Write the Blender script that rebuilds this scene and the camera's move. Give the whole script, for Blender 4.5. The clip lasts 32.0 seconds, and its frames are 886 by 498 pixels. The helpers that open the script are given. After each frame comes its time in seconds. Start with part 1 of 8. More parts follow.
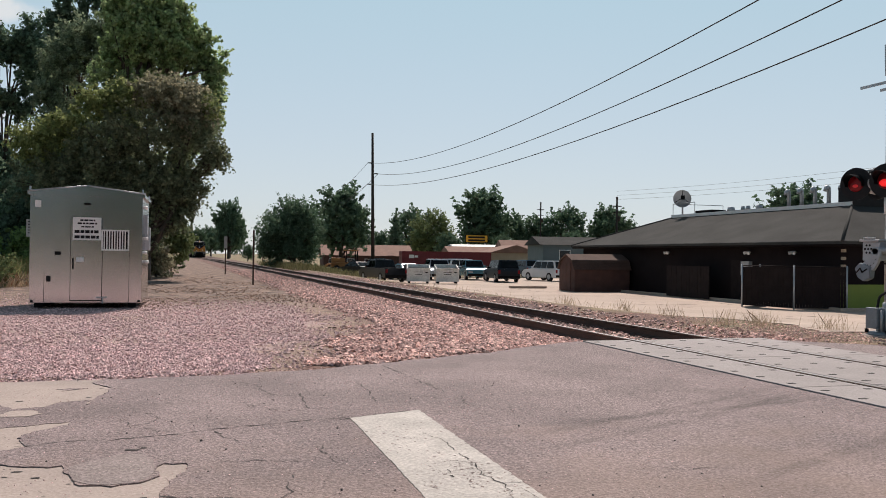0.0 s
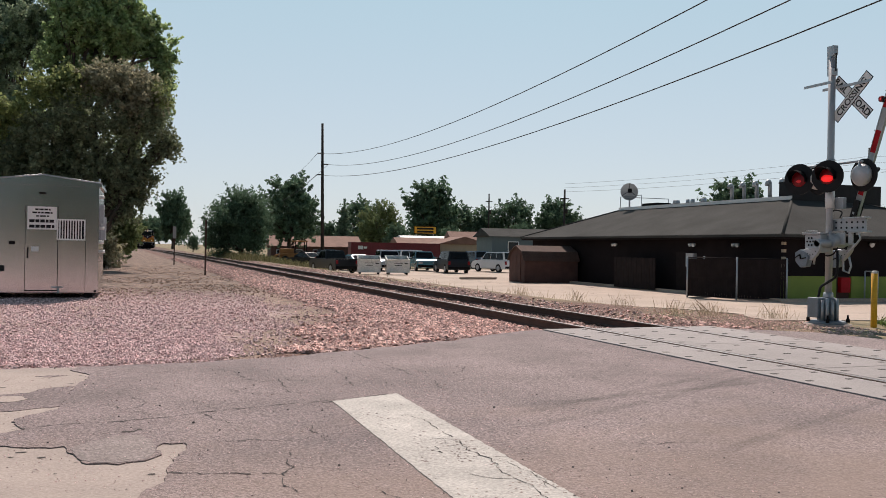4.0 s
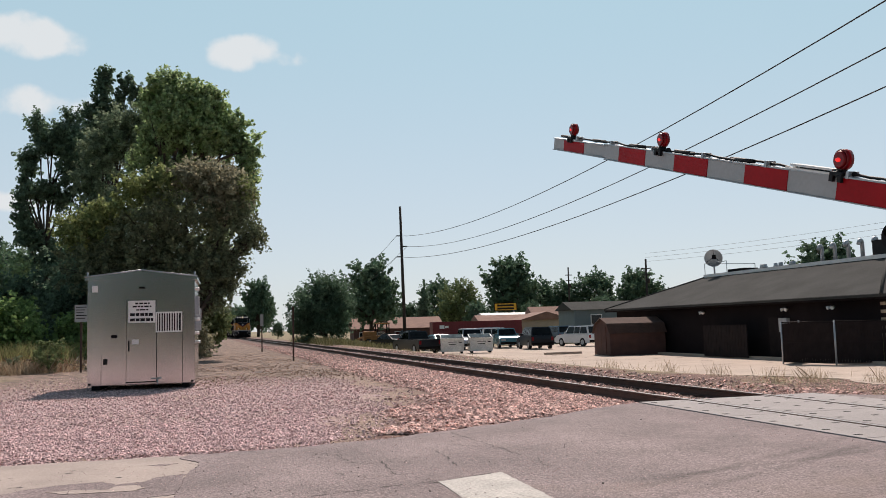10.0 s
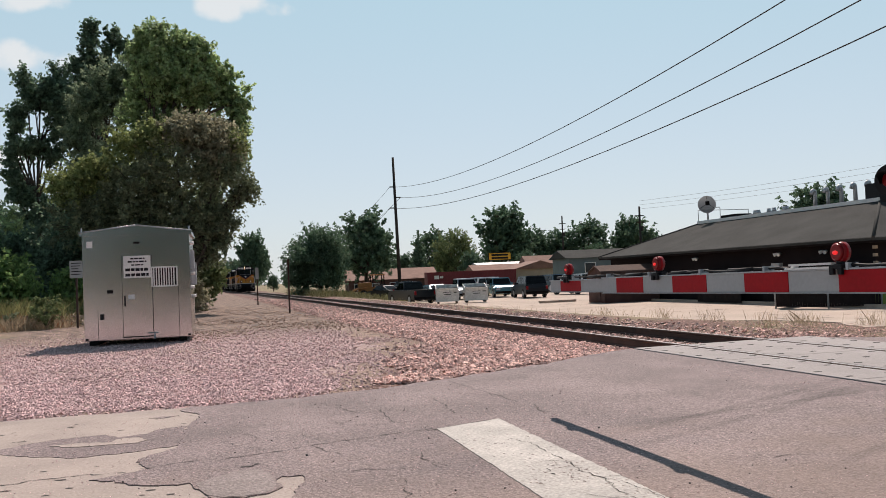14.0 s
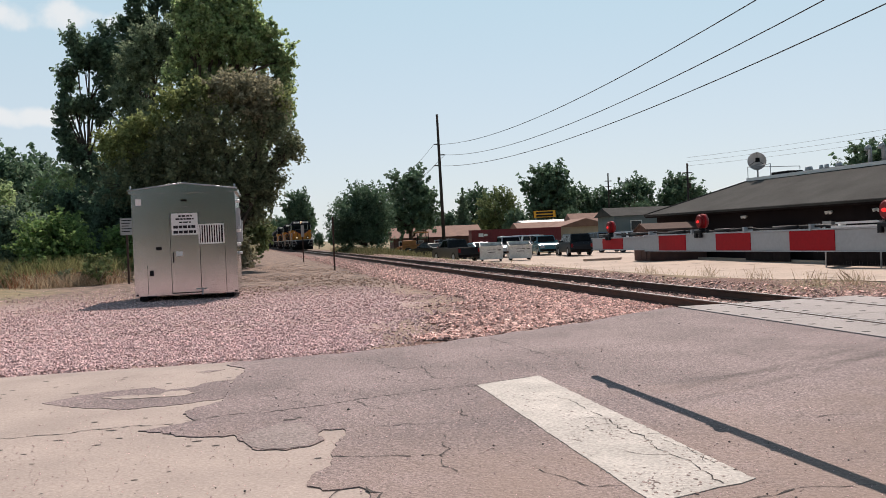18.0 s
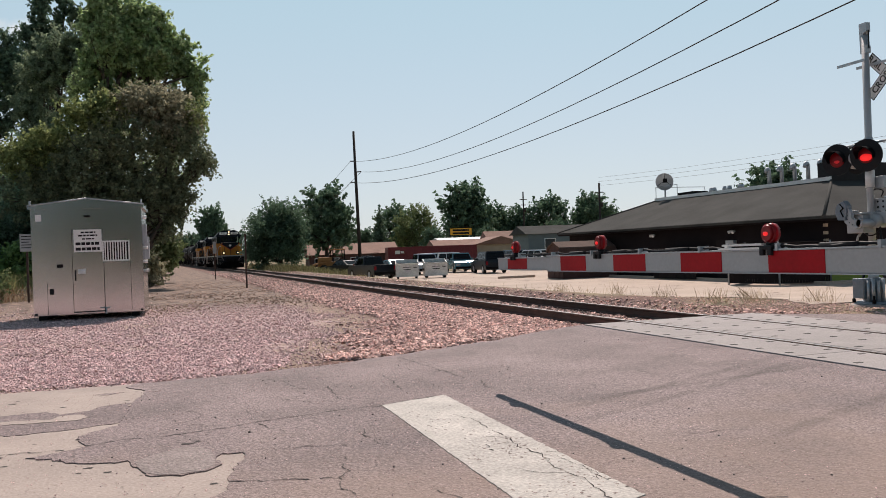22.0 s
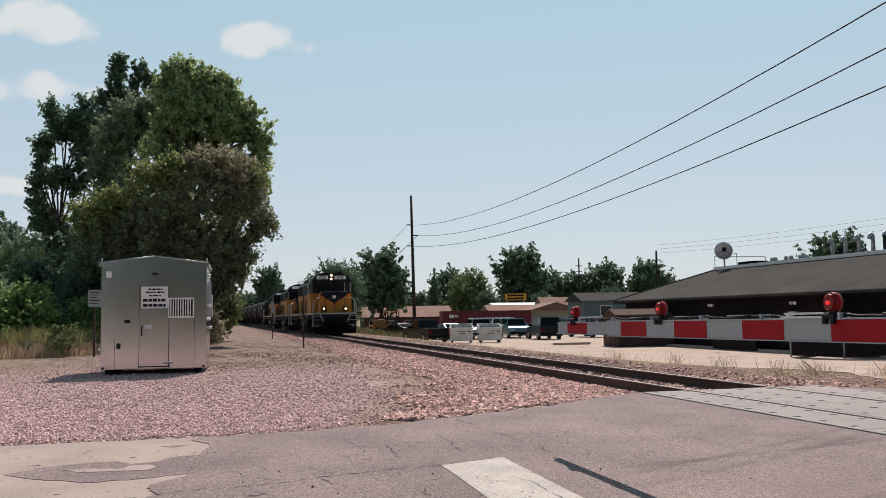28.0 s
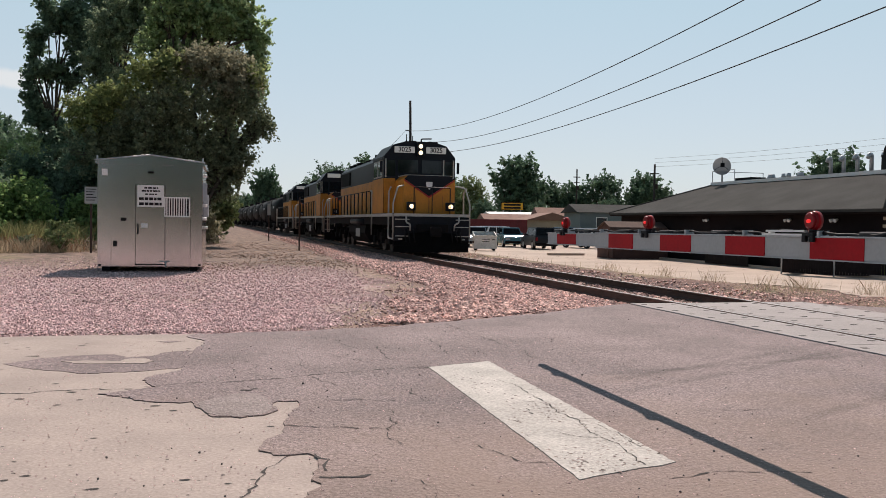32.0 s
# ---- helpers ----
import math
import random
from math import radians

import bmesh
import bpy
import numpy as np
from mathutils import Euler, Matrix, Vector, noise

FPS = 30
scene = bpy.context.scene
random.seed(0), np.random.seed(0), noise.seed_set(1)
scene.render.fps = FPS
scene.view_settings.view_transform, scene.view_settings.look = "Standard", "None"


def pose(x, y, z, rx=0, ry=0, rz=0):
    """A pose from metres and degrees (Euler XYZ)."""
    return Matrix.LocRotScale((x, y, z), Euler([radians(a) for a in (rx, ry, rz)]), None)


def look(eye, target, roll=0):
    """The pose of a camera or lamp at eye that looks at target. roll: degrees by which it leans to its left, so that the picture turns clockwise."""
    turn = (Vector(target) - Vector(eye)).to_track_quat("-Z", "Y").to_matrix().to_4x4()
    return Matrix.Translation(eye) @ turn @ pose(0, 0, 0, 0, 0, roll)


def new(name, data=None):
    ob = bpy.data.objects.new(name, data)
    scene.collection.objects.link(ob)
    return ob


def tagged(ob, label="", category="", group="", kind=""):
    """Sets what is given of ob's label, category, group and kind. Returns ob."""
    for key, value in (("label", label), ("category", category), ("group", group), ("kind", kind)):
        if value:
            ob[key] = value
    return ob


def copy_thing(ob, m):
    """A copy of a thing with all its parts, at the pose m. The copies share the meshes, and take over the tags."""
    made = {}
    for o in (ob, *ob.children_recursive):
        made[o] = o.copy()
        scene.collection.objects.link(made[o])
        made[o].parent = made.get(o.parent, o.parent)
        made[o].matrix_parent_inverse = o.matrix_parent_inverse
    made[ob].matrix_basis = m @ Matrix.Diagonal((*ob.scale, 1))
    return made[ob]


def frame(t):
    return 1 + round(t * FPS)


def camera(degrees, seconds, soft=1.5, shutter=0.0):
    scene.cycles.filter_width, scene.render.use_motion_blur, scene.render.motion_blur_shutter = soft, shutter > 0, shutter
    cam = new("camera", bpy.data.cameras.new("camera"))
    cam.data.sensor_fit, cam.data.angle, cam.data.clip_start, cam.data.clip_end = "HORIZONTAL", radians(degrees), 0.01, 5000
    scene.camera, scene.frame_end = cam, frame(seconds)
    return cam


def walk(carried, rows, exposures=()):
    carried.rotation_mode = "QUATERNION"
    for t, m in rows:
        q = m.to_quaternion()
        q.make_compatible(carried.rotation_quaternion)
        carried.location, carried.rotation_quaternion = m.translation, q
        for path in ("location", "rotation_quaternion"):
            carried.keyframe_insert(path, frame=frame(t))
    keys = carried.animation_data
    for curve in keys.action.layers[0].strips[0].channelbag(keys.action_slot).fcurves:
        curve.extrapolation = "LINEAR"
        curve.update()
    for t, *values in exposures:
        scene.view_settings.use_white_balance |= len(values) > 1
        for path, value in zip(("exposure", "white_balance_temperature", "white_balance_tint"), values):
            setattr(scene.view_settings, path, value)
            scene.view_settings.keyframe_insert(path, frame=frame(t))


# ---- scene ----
cam = camera(54.0, 32.0, soft=0.6)
PATH = [
    (0, (-6.877, -12.25, 1.271), (-6.294, -10.337, 1.288), 0.8),
    (0.5, (-6.881, -12.245, 1.274), (-6.31, -10.328, 1.29), 0.9),
    (1, (-6.902, -12.258, 1.276), (-6.315, -10.346, 1.292), 1.3),
    (1.5, (-6.947, -12.322, 1.266), (-6.023, -10.549, 1.311), 5.3),
    (2, (-6.953, -12.475, 1.27), (-6.161, -10.639, 1.327), 5.0),
    (2.5, (-6.978, -12.507, 1.244), (-6.246, -10.646, 1.209), 3.1),
    (3, (-7.176, -12.467, 1.247), (-6.48, -10.592, 1.197), 0.9),
    (3.5, (-7.218, -12.472, 1.255), (-6.515, -10.599, 1.223), 1.3),
    (5.5, (-7.285, -12.54, 1.26), (-6.601, -10.665, 1.389), -0.6),
    (6, (-7.252, -12.534, 1.274), (-6.458, -10.707, 1.448), -0.5),
    (6.5, (-7.255, -12.572, 1.273), (-6.365, -10.794, 1.491), -0.4),
    (7, (-7.253, -12.561, 1.258), (-6.31, -10.812, 1.489), 0.6),
    (7.5, (-7.312, -12.598, 1.273), (-6.345, -10.861, 1.495), 0.9),
    (8, (-7.364, -12.604, 1.249), (-6.557, -10.782, 1.416), 0.0),
    (8.5, (-7.357, -12.52, 1.255), (-6.656, -10.653, 1.402), -0.1),
    (9, (-7.401, -12.559, 1.246), (-6.715, -10.685, 1.379), 0.3),
    (9.5, (-7.415, -12.521, 1.246), (-6.821, -10.62, 1.426), 0.5),
    (10, (-7.407, -12.524, 1.251), (-6.882, -10.603, 1.429), -1.5),
    (10.5, (-7.405, -12.538, 1.248), (-6.879, -10.613, 1.379), -2.8),
    (11, (-7.406, -12.56, 1.251), (-6.847, -10.643, 1.366), -2.4),
    (11.5, (-7.396, -12.542, 1.255), (-6.829, -10.627, 1.357), -2.1),
    (12, (-7.395, -12.549, 1.253), (-6.831, -10.632, 1.347), -2.0),
    (12.5, (-7.39, -12.549, 1.249), (-6.827, -10.631, 1.335), -2.1),
    (13, (-7.385, -12.56, 1.254), (-6.818, -10.644, 1.33), -2.4),
    (13.5, (-7.382, -12.551, 1.253), (-6.815, -10.634, 1.323), -2.5),
    (14, (-7.421, -12.532, 1.249), (-6.884, -10.606, 1.313), -2.4),
    (14.5, (-7.457, -12.487, 1.24), (-6.965, -10.55, 1.286), -2.4),
    (16.5, (-7.39, -12.53, 1.248), (-6.932, -10.584, 1.252), -2.0),
    (17, (-7.396, -12.536, 1.253), (-6.946, -10.587, 1.242), -2.1),
    (17.5, (-7.389, -12.526, 1.248), (-6.945, -10.576, 1.227), -2.1),
    (18, (-7.385, -12.535, 1.245), (-6.951, -10.583, 1.216), -2.3),
    (18.5, (-7.378, -12.525, 1.244), (-6.954, -10.571, 1.211), -2.6),
    (19, (-7.378, -12.532, 1.246), (-6.962, -10.577, 1.209), -2.6),
    (19.5, (-7.388, -12.548, 1.251), (-6.978, -10.591, 1.211), -2.5),
    (20, (-7.388, -12.553, 1.257), (-6.982, -10.595, 1.213), -2.5),
    (20.5, (-7.408, -12.549, 1.25), (-6.998, -10.592, 1.204), -2.5),
    (21, (-7.428, -12.557, 1.243), (-7.009, -10.602, 1.192), -2.4),
    (21.5, (-7.388, -12.567, 1.246), (-6.788, -10.659, 1.215), -2.1),
    (22, (-7.292, -12.579, 1.265), (-6.673, -10.677, 1.268), -2.1),
    (22.5, (-7.189, -12.607, 1.265), (-6.58, -10.702, 1.308), -1.8),
    (23, (-7.156, -12.64, 1.266), (-6.585, -10.724, 1.3), -2.5),
    (23.5, (-7.152, -12.655, 1.26), (-6.595, -10.734, 1.288), -2.6),
    (24, (-7.166, -12.671, 1.27), (-6.578, -10.759, 1.294), -2.4),
    (24.5, (-7.174, -12.673, 1.269), (-6.561, -10.77, 1.321), -2.4),
    (26.5, (-7.393, -12.748, 1.241), (-6.78, -10.849, 1.371), -1.9),
    (27, (-7.401, -12.762, 1.248), (-6.806, -10.859, 1.403), -1.2),
    (27.5, (-7.414, -12.743, 1.244), (-6.828, -10.837, 1.401), -0.9),
    (28, (-7.416, -12.744, 1.246), (-6.915, -10.814, 1.4), -0.8),
    (28.5, (-7.413, -12.76, 1.246), (-6.983, -10.812, 1.394), -1.2),
    (29, (-7.413, -12.783, 1.243), (-6.929, -10.847, 1.373), -0.9),
    (29.5, (-7.398, -12.823, 1.234), (-6.802, -10.914, 1.267), -0.7),
    (30, (-7.327, -12.953, 1.248), (-6.729, -11.045, 1.27), -0.4),
    (30.5, (-7.344, -12.927, 1.242), (-6.797, -11.003, 1.227), 0.3),
    (31, (-7.405, -12.859, 1.244), (-6.884, -10.929, 1.213), 0.4),
    (31.5, (-7.417, -12.844, 1.241), (-6.912, -10.909, 1.184), 0.4),
    (32, (-7.392, -12.84, 1.245), (-6.883, -10.906, 1.186), 0.9),
]
walk(cam, [(t, look(eye, target, roll)) for t, eye, target, roll in PATH],
     exposures=((0.0, -0.07), (1.0, -0.07), (2.0, -0.12), (3.5, -0.06), (6.0, -0.04), (7.0, -0.12), (8.2, -0.04), (9.0, -0.10), (10.0, -0.02), (12.0, -0.04), (14.0, 0.02), (17.0, 0.0), (18.0, 0.08), (21.0, 0.08), (22.0, -0.02), (23.0, 0.02), (24.0, -0.06), (27.0, -0.10), (28.0, -0.08), (30.0, 0.0), (31.0, 0.0), (32.0, -0.02)))

# ---- world, sun, exposure ----
SUN_AZ, SUN_EL = 25.5, 51.0          # degrees from the track's far end towards the lot; height
CLOUDS = ((0.046, 0.952, 0.304, 0.055, 0.018), (-0.185, 0.936, 0.306, 0.07, 0.02), (-0.19, 0.956, 0.238, 0.09, 0.018), (-0.24, 0.965, 0.14, 0.08, 0.012))
world = bpy.data.worlds.new("sky")
scene.world = world
world.use_nodes = True
wn = world.node_tree
sky = wn.nodes.new("ShaderNodeTexSky")
sky.sky_type = "NISHITA"
sky.sun_disc = False
sky.sun_elevation = radians(SUN_EL)
sky.sun_rotation = radians(SUN_AZ)
sky.air_density, sky.dust_density, sky.ozone_density = 1.0, 0.5, 3.0
bg = wn.nodes["Background"]
bg.inputs["Strength"].default_value = 1.0


def wnode(kind, op=None, a=None, c=None):
    q = wn.nodes.new(kind)
    if op:
        q.operation = op
    for i, v in enumerate((a, c)):
        if isinstance(v, (int, float)):
            q.inputs[i].default_value = v
        elif isinstance(v, tuple):
            q.inputs[i].default_value = v
        elif v is not None:
            wn.links.new(v, q.inputs[i])
    return q


def wmix(fac, a, c):
    q = wn.nodes.new("ShaderNodeMix")
    q.data_type = "RGBA"
    for k, v in (("Factor", fac), ("A", a), ("B", c)):
        if isinstance(v, (int, float)):
            q.inputs[k].default_value = v
        elif isinstance(v, tuple):
            q.inputs[k].default_value = v
        else:
            wn.links.new(v, q.inputs[k])
    return q.outputs["Result"]


def wrange(v, lo, hi):
    q = wn.nodes.new("ShaderNodeMapRange")
    q.interpolation_type = "SMOOTHSTEP"
    q.inputs["From Min"].default_value, q.inputs["From Max"].default_value = lo, hi
    wn.links.new(v, q.inputs["Value"])
    return q.outputs[0]


# the clear sky, thinned by summer haze that thickens towards the horizon, with a few small fair-weather clouds
way = wn.nodes.new("ShaderNodeTexCoord").outputs["Generated"]
sepw = wn.nodes.new("ShaderNodeSeparateXYZ")
wn.links.new(way, sepw.inputs[0])
clear = wnode("ShaderNodeVectorMath", "MULTIPLY", sky.outputs[0], (0.085, 0.085, 0.085)).outputs[0]
haze = wmix(wrange(sepw.outputs["Z"], 0.0, 0.40), (0.70, 0.75, 0.81, 1), (0.53, 0.74, 0.81, 1))
haze = wmix(wrange(sepw.outputs["Z"], 0.36, 0.9), haze, (0.105, 0.14, 0.175, 1))
# haze scatters light forwards: it is brightest towards the sun and dims away from it
_az = radians(SUN_AZ)
facing = wnode("ShaderNodeVectorMath", "DOT_PRODUCT", way, (math.sin(_az), math.cos(_az), 0.25)).outputs["Value"]
dimmed = wnode("ShaderNodeVectorMath", "MULTIPLY", haze, (0.45, 0.48, 0.52)).outputs[0]
haze = wmix(wrange(facing, -0.5, 0.55), dimmed, haze)
hazy = wmix(0.72, clear, haze)
nz = wn.nodes.new("ShaderNodeTexNoise")
nz.inputs["Scale"].default_value, nz.inputs["Detail"].default_value = 16.0, 6
wn.links.new(way, nz.inputs["Vector"])
for cx, cy, cz, half_w, half_h in CLOUDS:
    c0 = Vector((cx, cy, cz)).normalized()
    side = c0.cross(Vector((0, 0, 1))).normalized()
    up = side.cross(c0)
    du = wnode("ShaderNodeVectorMath", "DOT_PRODUCT", way, tuple(side / half_w)).outputs["Value"]
    dv0 = wnode("ShaderNodeVectorMath", "DOT_PRODUCT", way, tuple(up / half_h)).outputs["Value"]
    dv = wnode("ShaderNodeMath", "SUBTRACT", dv0, up.dot(c0) / half_h).outputs[0]
    d2 = wnode("ShaderNodeMath", "ADD", wnode("ShaderNodeMath", "MULTIPLY", du, du).outputs[0], wnode("ShaderNodeMath", "MULTIPLY", dv, dv).outputs[0]).outputs[0]
    wob = wnode("ShaderNodeMath", "MULTIPLY", wnode("ShaderNodeMath", "SUBTRACT", nz.outputs["Fac"], 0.5).outputs[0], 5.0).outputs[0]
    ahead_only = wnode("ShaderNodeMath", "GREATER_THAN", wnode("ShaderNodeVectorMath", "DOT_PRODUCT", way, tuple(c0)).outputs["Value"], 0.5).outputs[0]
    edge = wrange(wnode("ShaderNodeMath", "ADD", d2, wob).outputs[0], 1.0, 0.0)
    hazy = wmix(wnode("ShaderNodeMath", "MULTIPLY", wnode("ShaderNodeMath", "MULTIPLY", edge, ahead_only).outputs[0], 0.85).outputs[0], hazy, (0.80, 0.81, 0.82, 1))
wn.links.new(hazy, bg.inputs["Color"])
sun = new("sun", bpy.data.lights.new("sun", "SUN"))
sun.data.energy, sun.data.angle, sun.data.color = 5.2, radians(0.53), (1.0, 0.855, 0.77)
_sd = Vector((math.sin(radians(SUN_AZ)) * math.cos(radians(SUN_EL)), math.cos(radians(SUN_AZ)) * math.cos(radians(SUN_EL)), math.sin(radians(SUN_EL))))
sun.matrix_world = look(_sd * 50, (0, 0, 0))
scene.view_settings.exposure = 0.0


# ---- materials ----
def mat(name, base, rough=0.7, metal=0.0, vary=0.15, scale=3.0, fine=40.0, bump=0.1, tint=None, island=0.0, emit=0.0, spec=0.5, rnd=0.0, trans=0.0, speck=0.0, speck_scale=80.0):
    """A surface with stains at a large and a small scale and a fine relief."""
    m = bpy.data.materials.new(name)
    m.use_nodes = True
    t = m.node_tree
    n, l = t.nodes, t.links
    b = n["Principled BSDF"]
    co = n.new("ShaderNodeTexCoord")
    big = n.new("ShaderNodeTexNoise")
    big.inputs["Scale"].default_value, big.inputs["Detail"].default_value = scale, 5
    small = n.new("ShaderNodeTexNoise")
    small.inputs["Scale"].default_value, small.inputs["Detail"].default_value = fine, 3
    l.new(co.outputs["Object"], big.inputs["Vector"])
    l.new(co.outputs["Object"], small.inputs["Vector"])
    add = n.new("ShaderNodeMath")
    add.operation = "ADD"
    l.new(big.outputs["Fac"], add.inputs[0])
    l.new(small.outputs["Fac"], add.inputs[1])
    rng = n.new("ShaderNodeMapRange")
    rng.inputs["From Min"].default_value, rng.inputs["From Max"].default_value = 0.7, 1.3
    l.new(add.outputs[0], rng.inputs["Value"])
    mix = n.new("ShaderNodeMix")
    mix.data_type = "RGBA"
    lo = [max(0.0, c * (1 - vary)) for c in base]
    hi = [min(1.0, c * (1 + vary)) for c in (tint or base)]
    mix.inputs["A"].default_value, mix.inputs["B"].default_value = (*lo, 1), (*hi, 1)
    l.new(rng.outputs[0], mix.inputs["Factor"])
    out = mix.outputs["Result"]
    if speck:
        vo = n.new("ShaderNodeTexVoronoi")
        vo.inputs["Scale"].default_value = speck_scale
        l.new(co.outputs["Object"], vo.inputs["Vector"])
        sp_ = n.new("ShaderNodeSeparateColor")
        l.new(vo.outputs["Color"], sp_.inputs[0])
        rs = n.new("ShaderNodeMapRange")
        rs.inputs["To Min"].default_value, rs.inputs["To Max"].default_value = 1 - speck, 1 + speck
        l.new(sp_.outputs[0], rs.inputs["Value"])
        hv = n.new("ShaderNodeHueSaturation")
        l.new(rs.outputs[0], hv.inputs["Value"])
        l.new(out, hv.inputs["Color"])
        out = hv.outputs["Color"]
    if island or rnd:
        if island:
            src = n.new("ShaderNodeNewGeometry").outputs["Random Per Island"]
        else:
            src = n.new("ShaderNodeObjectInfo").outputs["Random"]
        hsv = n.new("ShaderNodeHueSaturation")
        r2 = n.new("ShaderNodeMapRange")
        amt = island or rnd
        r2.inputs["To Min"].default_value, r2.inputs["To Max"].default_value = 1 - amt, 1 + amt
        l.new(src, r2.inputs["Value"])
        l.new(r2.outputs[0], hsv.inputs["Value"])
        l.new(out, hsv.inputs["Color"])
        out = hsv.outputs["Color"]
    l.new(out, b.inputs["Base Color"])
    b.inputs["Roughness"].default_value, b.inputs["Metallic"].default_value = rough, metal
    b.inputs["Specular IOR Level"].default_value = spec
    if bump:
        bp = n.new("ShaderNodeBump")
        bp.inputs["Strength"].default_value, bp.inputs["Distance"].default_value = bump, 0.01
        l.new(small.outputs["Fac"], bp.inputs["Height"])
        l.new(bp.outputs[0], b.inputs["Normal"])
    if emit:
        l.new(out, b.inputs["Emission Color"])
        b.inputs["Emission Strength"].default_value = emit
    if trans:
        tr = n.new("ShaderNodeBsdfTranslucent")
        ms = n.new("ShaderNodeMixShader")
        ms.inputs[0].default_value = trans
        l.new(out, tr.inputs["Color"])
        l.new(b.outputs[0], ms.inputs[1])
        l.new(tr.outputs[0], ms.inputs[2])
        l.new(ms.outputs[0], n["Material Output"].inputs["Surface"])
    return m


def glass(name, col, rough=0.05):
    m = mat(name, col, rough, 0.0, 0.05, 1.0, 10.0, 0.0, spec=0.5)
    return m


M = {}
M["asphalt"] = mat("asphalt", (0.182, 0.143, 0.143), 0.9, 0, 0.26, 0.8, 40, 1.0, tint=(0.225, 0.177, 0.174), speck=0.55, speck_scale=95)


def sand_over(m, tan, y0, y1):
    """Washed sand lying thicker towards one end of the road, in uneven drifts."""
    t = m.node_tree
    n, l = t.nodes, t.links
    b = n["Principled BSDF"]
    old = b.inputs["Base Color"].links[0].from_socket
    co = n.new("ShaderNodeTexCoord")
    sep = n.new("ShaderNodeSeparateXYZ")
    l.new(co.outputs["Object"], sep.inputs[0])
    nz = n.new("ShaderNodeTexNoise")
    nz.inputs["Scale"].default_value, nz.inputs["Detail"].default_value = 1.1, 9
    l.new(co.outputs["Object"], nz.inputs["Vector"])
    a = n.new("ShaderNodeMath")
    a.operation = "MULTIPLY_ADD"
    l.new(nz.outputs["Fac"], a.inputs[0])
    a.inputs[1].default_value = -5.0
    l.new(sep.outputs["Y"], a.inputs[2])
    r = n.new("ShaderNodeMapRange")
    r.inputs["From Min"].default_value, r.inputs["From Max"].default_value = y0, y1
    r.inputs["To Min"].default_value, r.inputs["To Max"].default_value = 0.75, 0.0
    l.new(a.outputs[0], r.inputs["Value"])
    mx = n.new("ShaderNodeMix")
    mx.data_type = "RGBA"
    l.new(r.outputs[0], mx.inputs["Factor"])
    l.new(old, mx.inputs["A"])
    mx.inputs["B"].default_value = (*tan, 1)
    l.new(mx.outputs["Result"], b.inputs["Base Color"])


def tyre_arcs(m, curves, half, amount):
    """Faint rubber streaks along shallow curves y = a + b x + c x^2, broken up by noise."""
    t = m.node_tree
    n, l = t.nodes, t.links
    b = n["Principled BSDF"]
    co = n.new("ShaderNodeTexCoord")
    sep = n.new("ShaderNodeSeparateXYZ")
    l.new(co.outputs["Object"], sep.inputs[0])
    nz = n.new("ShaderNodeTexNoise")
    nz.inputs["Scale"].default_value, nz.inputs["Detail"].default_value = 2.3, 6
    l.new(co.outputs["Object"], nz.inputs["Vector"])

    def op(kind, a, c):
        q = n.new("ShaderNodeMath")
        q.operation = kind
        for i, v in enumerate((a, c)):
            if isinstance(v, (int, float)):
                q.inputs[i].default_value = v
            else:
                l.new(v, q.inputs[i])
        return q.outputs[0]

    def ramp(v, lo, hi):
        q = n.new("ShaderNodeMapRange")
        q.interpolation_type = "SMOOTHSTEP"
        q.inputs["From Min"].default_value, q.inputs["From Max"].default_value = lo, hi
        l.new(v, q.inputs["Value"])
        return q.outputs[0]

    x, y = sep.outputs["X"], sep.outputs["Y"]
    for a0, b0, c0, x0, x1 in curves:
        line = op("ADD", op("MULTIPLY", op("ADD", op("MULTIPLY", x, c0), b0), x), a0)
        near = ramp(op("ABSOLUTE", op("SUBTRACT", y, line), 0), half, half * 0.3)
        ends = op("MULTIPLY", ramp(x, x0 - 0.5, x0 + 0.6), ramp(x, x1 + 0.4, x1 - 0.4))
        worn = op("MULTIPLY", ramp(nz.outputs["Fac"], 0.25, 0.6), amount)
        old = b.inputs["Base Color"].links[0].from_socket
        mx = n.new("ShaderNodeMix")
        mx.data_type, mx.blend_type = "RGBA", "MULTIPLY"
        l.new(op("MULTIPLY", op("MULTIPLY", near, ends), worn), mx.inputs["Factor"])
        l.new(old, mx.inputs["A"])
        mx.inputs["B"].default_value = (0.45, 0.44, 0.44, 1)
        l.new(mx.outputs["Result"], b.inputs["Base Color"])


sand_over(M["asphalt"], (0.255, 0.188, 0.154), -11.8, -8.7)
tyre_arcs(M["asphalt"], ((-4.62, 0.52, 0.012, -4.4, -0.7), (-4.28, 0.50, 0.012, -4.2, -0.7), (-6.3, 0.42, 0.0, -3.6, -0.7), (-5.3, 0.18, 0.01, -4.0, -0.7)), 0.10, 0.45)
M["concrete"] = mat("concrete", (0.350, 0.290, 0.258), 0.85, 0, 0.22, 1.3, 50, 0.25, speck=0.07, speck_scale=60)
M["lot"] = mat("lot_concrete", (0.43, 0.345, 0.285), 0.9, 0, 0.18, 0.35, 12, 0.2, speck=0.06, speck_scale=20)
M["panel"] = mat("crossing_panel_concrete", (0.275, 0.250, 0.245), 0.8, 0, 0.16, 1.2, 60, 0.25, rnd=0.06, speck=0.12, speck_scale=60)
M["line"] = mat("worn_white_paint", (0.42, 0.395, 0.365), 0.8, 0, 0.30, 2.0, 45, 0.3, speck=0.12, speck_scale=60)
